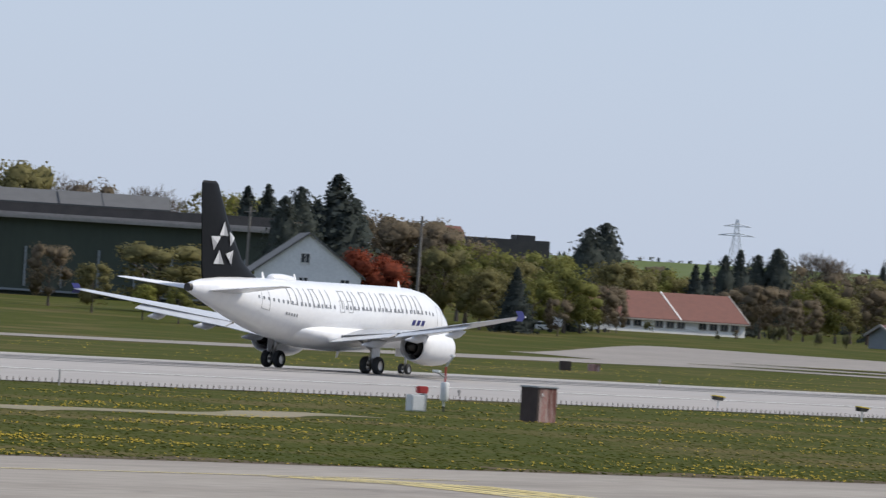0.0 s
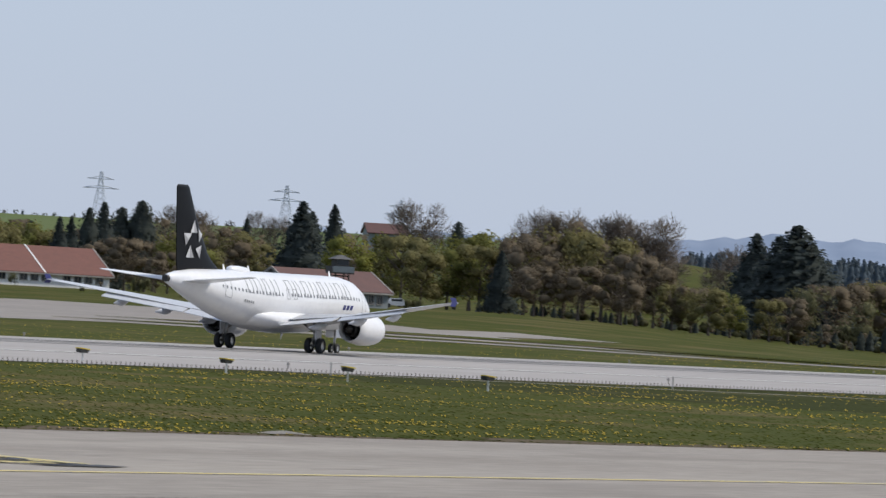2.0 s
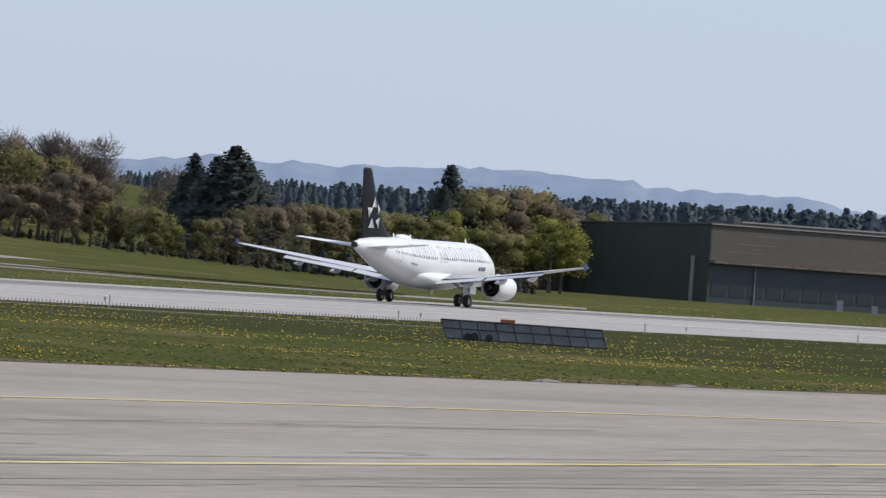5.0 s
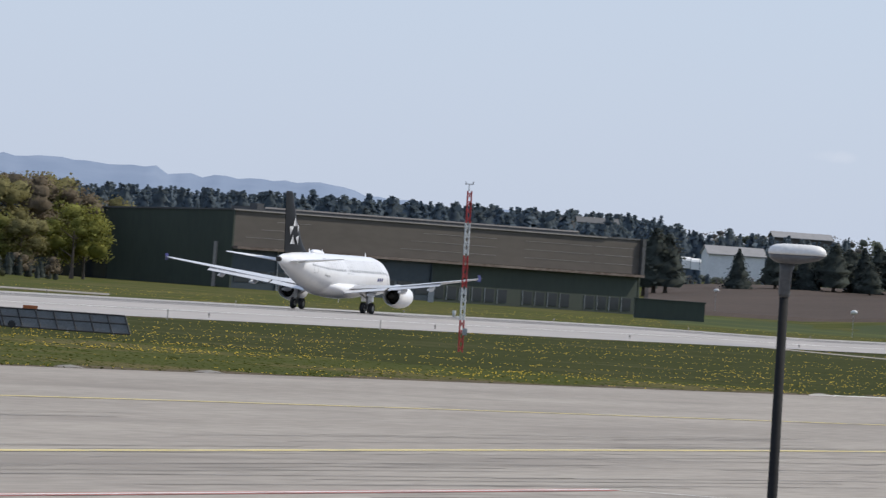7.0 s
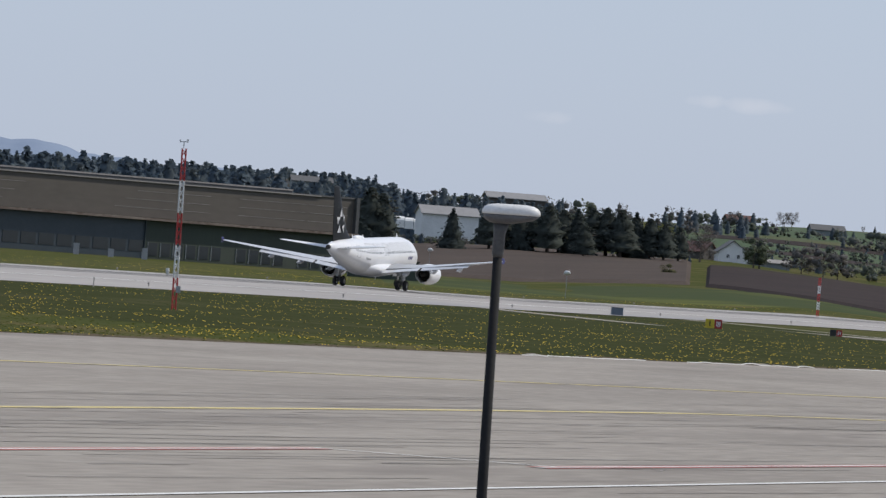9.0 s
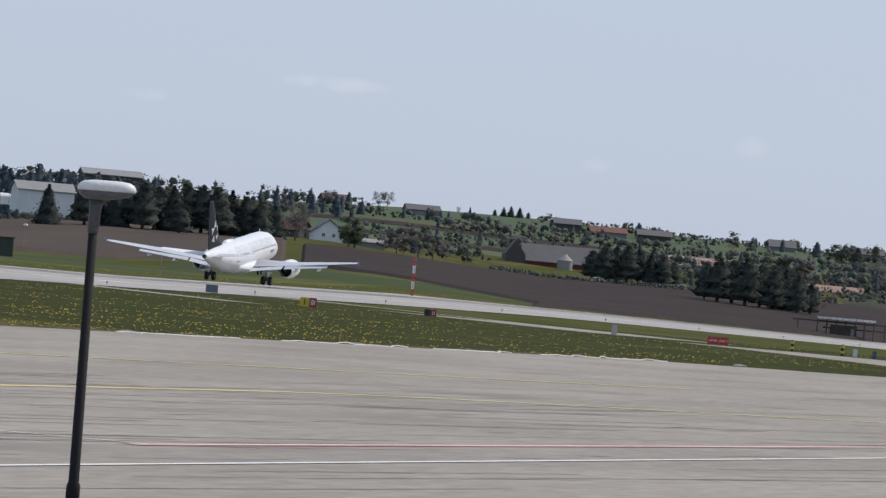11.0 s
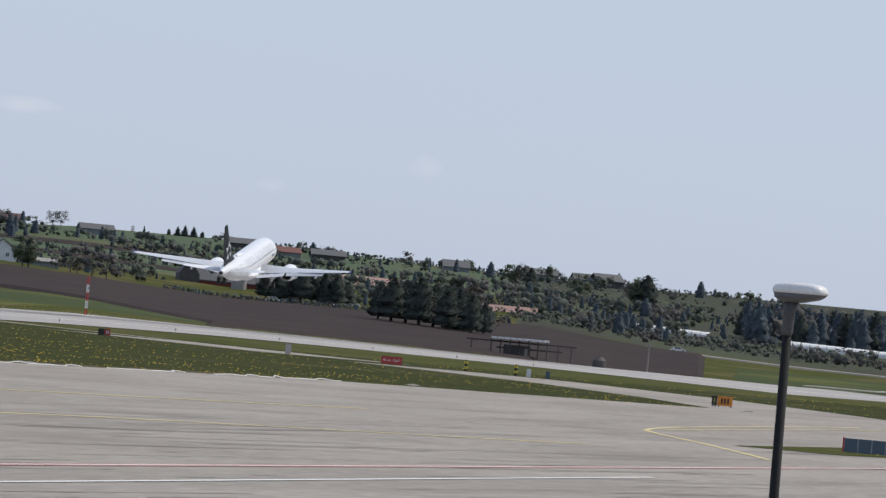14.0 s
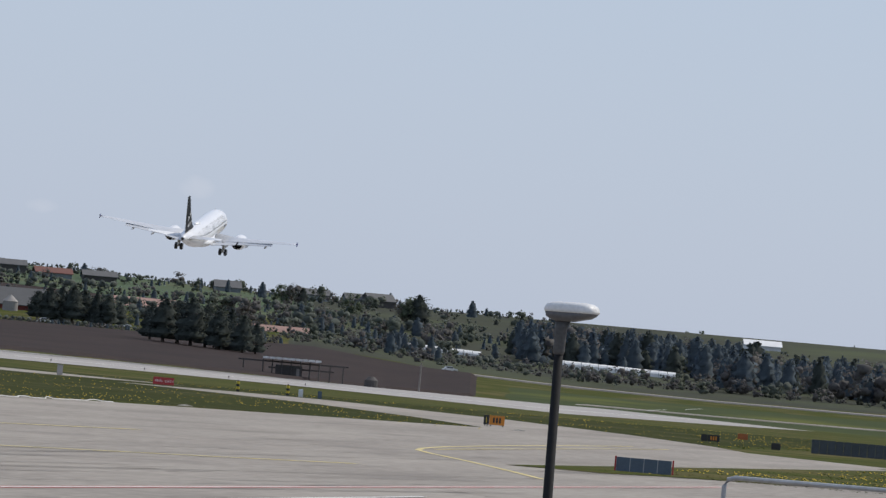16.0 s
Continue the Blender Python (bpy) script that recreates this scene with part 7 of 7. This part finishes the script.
def pipe_rail():
    ob = thing("railing", "grey steel pipe railing beside the apron", "railing", spot(82.4, 118, None, 14))
    z = 3.62
    for a in (-0.65, 1.9, 4.4):
        bm = bmesh.new()
        tube(bm, [(a, 0, 0), (a, 0, z - 0.12), (a + 0.05, 0, z - 0.03), (a + 0.16, 0, z)] if a < 0 else [(a, 0, 0), (a, 0, z)], 0.035, 8)
        part("post", bm, STEEL, ob)
    for q in (z, z - 0.5):
        bm = bmesh.new()
        tube(bm, [(-0.5 if q == z else -0.65, 0, q), (4.6, 0, q)], 0.035, 8)
        part("rail", bm, STEEL, ob)


equipment_box()
beacon_cabinet()
visibility_sensor()
for q in ((450, 240), (440, 225), (436, 215), (434, 205)):
    slope_light(*q)
barrier_panel()
banded_mast(527.07, 174.59, 0, 10.75, 5, 0.17, True, "red and white banded lattice mast with wind sensors", 0.6)
x0, y0 = pol(76.08, 1309)
banded_mast(x0, y0, height(x0, y0), 6.3, 5, 0.2, False, "slim red and white banded marker mast")
street_lamp(73.885, 155, 6, 0.92, 0.09, 0.6)
street_lamp(80.90, 157, -20, 0.88, 0.24, 0.45)
taxi_sign(759, 198, ((0.86, SIGN_YELLOW, 1, SIGN_BLACK), (0.72, SIGN_RED, 3, WHITE_METAL)), 0.86, "yellow and red airfield sign on short feet")
taxi_sign(791, 194, ((0.62, SIGN_BLACK, 0, SIGN_YELLOW), (0.58, SIGN_RED, 2, WHITE_METAL)), 0.62, "black and red airfield sign on short feet")
taxi_sign(742, 155, ((1.0, SIGN_RED, "18-36", WHITE_METAL), (0.92, SIGN_RED, "CAT I", WHITE_METAL)), 0.68, "red runway holding sign with white letters")
taxi_sign(612, 102.6, ((0.42, SIGN_BLACK, 1, SIGN_YELLOW), (1.15, SIGN_ORANGE, 3, SIGN_BLACK)), 0.70, "orange and black taxiway sign")
taxi_sign(638, 90, ((0.5, SIGN_BLACK, 0, SIGN_YELLOW), (0.95, SIGN_BLACK, 3, SIGN_ORANGE)), 0.5, "dark low airfield sign seen from behind")
simple_box("cabinet", 867, 237, (1.25, 0.7, 0.85), BLUE_GREY, "dark blue-grey cabinet beside the runway", "cabinet", 8, DARK_STEEL)
simple_box("cabinet", 775, 172, (0.52, 0.5, 0.95), STONE, "small grey rounded cabinet in the grass", "cabinet", 5, STEEL)
simple_box("cabinet", 752, 144.2, (0.42, 0.4, 0.75), WHITE_METAL, "small white cabinet beside marker posts", "cabinet")
simple_box("cabinet", 753, 142.6, (0.38, 0.4, 0.7), BLUE_GREY, "small grey cabinet beside marker posts", "cabinet")
simple_box("cabinet", 624, 83, (0.7, 0.5, 0.5), SIGN_BLACK, "low black box in the grass", "box")
simple_box("cabinet", 700, 96, (0.85, 0.6, 0.5), ORANGE, "low brown-red box in the grass", "box")
simple_box("crate", 706, 393.5, (1.05, 0.95, 0.9), DARK_BROWN, "dark brown crate behind the runway", "crate", 10)
simple_box("crate", 719, 397.5, (1.1, 0.95, 0.7), RUST, "rusty orange crate behind the runway", "crate", 10)
marker_post(754, 150.5)
marker_post(755, 146)
for x, y in ((262, 131.6), (345, 125.8), (430, 122.0), (472, 120.0), (520, 117.6), (556, 114.5), (590, 97), (330, 126.6)):
    drain_head(x, y, long=3.0 if x < 300 else 2.2)
# blue-grey panel barrier on the island
BARRIER = thing("panel_barrier", "low blue-grey panel barrier with red end posts", "barrier", stand_at(406.5, 60.5, -83))
for i in range(4):
    box_part("panel", BLUE_GREY, BARRIER, -1.36 + 0.68 * i, -0.70 + 0.68 * i, -0.05, 0.05, 0.05, 0.74)
    box_part("post", STEEL, BARRIER, -1.40 + 0.68 * i, -1.36 + 0.68 * i, -0.06, 0.06, 0.0, 0.76)
for x in (-1.46, 1.38):
    box_part("end_post", RED_METAL, BARRIER, x, x + 0.08, -0.08, 0.08, 0.0, 0.78)
FENCE = thing("panel_fence", "long low fence of dark grey corrugated panels", "fence", stand_at(622, 74, -84))
for i in range(24):
    box_part("panel", FENCE_GREY, FENCE, -6 + 0.6 * i, -5.42 + 0.6 * i, -0.06 + 0.05 * (i % 2), 0.05 * (i % 2), 0.0, 1.05)
for b, r, e in ((74.35, 1350, -1.1), (73.4, 1720, 0.4)):
    L_ = thing("wind_lamp", "small white lamp head on a thin steel post", "airfield light", spot(b, r, None), "field lamps")
    zt = 5 + e * r / 1000 - L_.location.z
    bm = bmesh.new()
    tube(bm, [(0, 0, 0), (0, 0, zt)], 0.045, 6)
    part("post", bm, STEEL, L_)
    bm = bmesh.new()
    tube(bm, [(-0.5, 0, zt), (-0.2, 0, zt + 0.25), (0.3, 0, zt + 0.25), (0.55, 0, zt + 0.1)], [0.1, 0.33, 0.33, 0.15], 8)
    part("lamp_head", bm, WHITE_METAL, L_, smooth_faces=True)
for i in range(34):
    x = 300 + 60 * (i % 17)
    y = 241.0 if i < 17 else 325.5
    bm = bmesh.new()
    z = crown(x, y)
    tube(bm, [(0, 0, 0), (0, 0, 0.22), (0, 0, 0.26), (0, 0, 0.42)], [0.05, 0.05, 0.11, 0.08], 8)
    solid("edge_light", bm, PALE_TRIM, "short runway edge light on a stem", "airfield light", m=pose(x, y, z + 0.02), group="runway edge lights")
for x in range(300, 700, 52):
    bm = bmesh.new()
    tube(bm, [(0, 0, 0), (0, 0, 0.75)], 0.05, 6)
    tube(bm, [(0, 0, 0.72), (0, 0, 0.85)], [0.08, 0.05], 6)
    solid("marker_stick", bm, STONE, "slim pale marker stick in the grass", "marker", m=stand_at(x + 7, 229.5), group="marker sticks")
bm = bmesh.new()
for i in range(435):
    x = 330 + 0.62 * i
    tube(bm, [(x, 235.2, 0.0), (x + 0.02, 235.2, 0.25)], [0.035, 0.025], 3)
solid("marker_pegs", bm, DARK_BROWN, "close row of short dark pegs along the runway edge", "pegs", "stuff")
for b, r, top in ((61.985, 3000, 13.15), (63.262, 3000, 12.8), (64.05, 3300, 11.8)):
    pylon(b, r, top)
utility_pole(59.82, 1110, 2, 11.2)
utility_pole(58.64, 1120, 2, 11.1)
car(60.68, 1130, CAR_WHITE, "white car parked by the houses")
car(61.05, 1180, CAR_WHITE, "white van-like car on the lawn road", 40)
car(64.06, 1240, CAR_WHITE, "white car parked beside the barrack")
car(77.9, 2290, CAR_WHITE, "white car parked by farm trees")
car(80.15, 2190, CAR_WHITE, "pale car driving on the road")
car(77.35, 2240, CAR_WHITE, "white car below the red barn")
beacon_shelter()
pipe_rail()
bm = bmesh.new()
tube(bm, [(0, 0, 0), (0, 0, 1.6)], 1.5, 14)
tube(bm, [(0, 0, 1.6), (0, 0, 2.4)], [1.5, 0.6], 14)
solid("tank", bm, WALL_DARK, "dark round tank behind the runway", "tank", m=spot(79.62, 1800))
# a plain pole in place of a thin lattice instrument mast
utility_pole(79.95, 1815, 0, -1.2)


# ---- meadow plants ----
TAXI_LINE = [(560, 84), (600, 93), (640, 105), (690, 123), (735, 145), (780, 170), (830, 200), (890, 240)]


def meadow():
    rnd = np.random.default_rng(77)
    n = 170000
    b = rnd.uniform(55.5, 84.5, n)
    r = 73880 / rnd.uniform(86, 330, n)
    x, y = r * np.sin(np.radians(b)), r * np.cos(np.radians(b))
    edge = np.array([edge_y(q) for q in x])
    island = (y > 47) & (y < 62) & (x > 402) & (x < 550)
    ok = ((y > edge + 0.05) | island) & (y < 234.3) & (x < 840)
    # bare: the taxiway and the service path
    for p, q in zip(TAXI_LINE, TAXI_LINE[1:]):
        d = np.array(q, float) - p
        u = np.clip(((x - p[0]) * d[0] + (y - p[1]) * d[1]) / (d @ d), 0, 1)
        ok &= np.hypot(x - p[0] - u * d[0], y - p[1] - u * d[1]) > 8.8
    path = 214 + 26 * (1 - (x - 430) / 120) * 1.05
    ok &= ~((x > 428) & (x < 560) & (y > path - 1.0) & (y < path + 4.5))
    ok &= ~((x > 282) & (x < 326) & (np.abs(y - 183 - 9 * (x - 282) / 44) < 2.0))
    x, y, edge = x[ok], y[ok], edge[ok]
    n = len(x)
    patch = np.array([noise.noise((p * 0.045, q * 0.10, 3.0)) + 0.6 * noise.noise((p * 0.25, q * 0.16, 8.0)) for p, q in zip(x, y)])
    rank = 1.0 + 1.6 * np.exp(-((y - edge) / 2.0) ** 2) * (y > edge)
    h = rnd.uniform(0.010, 0.032, n) * (1 + 0.6 * np.clip(patch, -0.5, 1)) * rank
    w = rnd.uniform(0.03, 0.13, n)
    a = rnd.uniform(0, np.pi, n)
    z0 = np.array([height(p, q) for p, q in zip(x, y)]) + np.where(x < 552, np.where(y < 63, 0.05, 0.0), 0.0)
    dx, dy = np.cos(a) * w, np.sin(a) * w
    V = np.zeros((n, 4, 3))
    V[:, 0] = np.stack([x - dx, y - dy, z0], 1)
    V[:, 1] = np.stack([x + dx, y + dy, z0], 1)
    V[:, 2] = np.stack([x + dx * 0.7, y + dy * 0.7 + 0.05, z0 + h], 1)
    V[:, 3] = np.stack([x - dx * 0.5, y - dy * 0.5 + 0.05, z0 + h * rnd.uniform(0.6, 1.1, n)], 1)
    me = bpy.data.meshes.new("grass_tufts")
    me.from_pydata(V.reshape(-1, 3).tolist(), [], np.arange(4 * n).reshape(n, 4).tolist())
    me.materials.append(TUFT)
    me.materials.append(TUFT_DARK)
    # blades on the darker stretch take the darker colour
    long = (x + 14 * np.sin(y * 0.21) > 448) & (y < 236)
    me.polygons.foreach_set("material_index", long.astype(np.int32))
    tagged(new("grass_tufts", me), "tufts of uneven meadow grass between apron and runway", "grass", "", "stuff")
    # dandelions in drifts
    pick = (patch + rnd.uniform(-0.42, 0.42, n)) > np.where(x > 400, 0.22, 0.38)
    fx, fy, fz = x[pick], y[pick], (z0 + h)[pick]
    # more of them on the strip behind the runway
    bx, by = rnd.uniform(560, 1420, 9000), rnd.uniform(334, 420, 9000)
    keep = np.array([noise.noise((p * 0.02, q * 0.06, 5.0)) for p, q in zip(bx, by)]) + rnd.uniform(-0.3, 0.3, 9000) > 0.05
    bx, by = bx[keep], by[keep]
    fx, fy, fz = np.append(fx, bx), np.append(fy, by), np.append(fz, [height(p, q) + 0.05 for p, q in zip(bx, by)])
    k = len(fx)
    s = rnd.uniform(0.020, 0.052, k) * np.where(fx > 400, 1.3, 1.0)
    off = np.array([(1, 0, 0), (0, 1, 0), (-1, 0, 0), (0, -1, 0), (0, 0, 0.8)])
    V = np.stack([fx, fy, fz + 0.015], 1)[:, None, :] + off[None] * s[:, None, None]
    F = (np.array([(0, 1, 4), (1, 2, 4), (2, 3, 4), (3, 0, 4)])[None] + 5 * np.arange(k)[:, None, None]).reshape(-1, 3)
    me = bpy.data.meshes.new("dandelions")
    me.from_pydata(V.reshape(-1, 3).tolist(), [], F.tolist())
    me.materials.append(FLOWER)
    tagged(new("dandelions", me), "yellow dandelion flowers in drifts across the meadow", "flowers", "", "stuff")


meadow()


# ---- what moves ----
FLIGHT = [(0, 475.1, 0.55, 0.0, 0.05, 0.50),
          (0.5, 495.6, 0.55, 0.0, 0.05, 0.46),
          (1, 516.7, 0.55, 0.0, 0.05, 0.42),
          (1.5, 538.4, 0.55, 0.0, 0.05, 0.39),
          (2, 560.7, 0.55, 0.0, 0.04, 0.35),
          (3, 606.8, 0.55, 0.0, 0.04, 0.34),
          (4.2, 665.0, 0.55, 0.0, 0.04, 0.34),
          (5.5, 731.4, 0.55, 0.0, 0.03, 0.33),
          (6.5, 784.8, 0.55, 0.0, 0.03, 0.32),
          (7.5, 840.2, 0.55, 0.0, 0.03, 0.32),
          (8.3, 885.8, 0.55, 0.1, 0.03, 0.31),
          (8.7, 909.1, 0.55, 0.9, 0.02, 0.31),
          (9, 926.7, 0.55, 1.9, 0.02, 0.31),
          (9.5, 956.5, 0.55, 2.6, 0.02, 0.30),
          (10, 986.6, 0.55, 3.6, 0.02, 0.30),
          (10.2, 998.8, 0.55, 4.2, 0.02, 0.32),
          (10.9, 1042.0, 0.55, 6.0, 0.25, 0.41),
          (11.6, 1085.9, 0.72, 7.2, 0.60, 0.49),
          (12.3, 1130.5, 1.32, 8.0, 0.75, 0.58),
          (12.5, 1143.4, 1.63, 8.3, 0.70, 0.60),
          (13, 1175.9, 2.78, 9.7, 0.60, 0.53),
          (13.5, 1208.7, 4.45, 10.3, 0.45, 0.47),
          (14, 1241.8, 6.60, 10.6, 0.35, 0.40),
          (14.5, 1275.2, 9.25, 10.6, 1.10, 0.39),
          (15, 1308.9, 12.00, 10.5, 1.75, 0.38),
          (15.5, 1343.0, 15.10, 10.2, 2.65, 0.55),
          (16, 1377.2, 18.62, 10.0, 3.55, 0.72)]


def motions():
    rows = []
    for t, x, z, nose_up, bank, heading in FLIGHT:
        m = pose(x, 283.2, z + 3.5, bank, -nose_up, heading) @ Matrix.Translation((0, 0, -3.5))
        rows.append((t, m))
    walk(AIRLINER, rows)


motions()
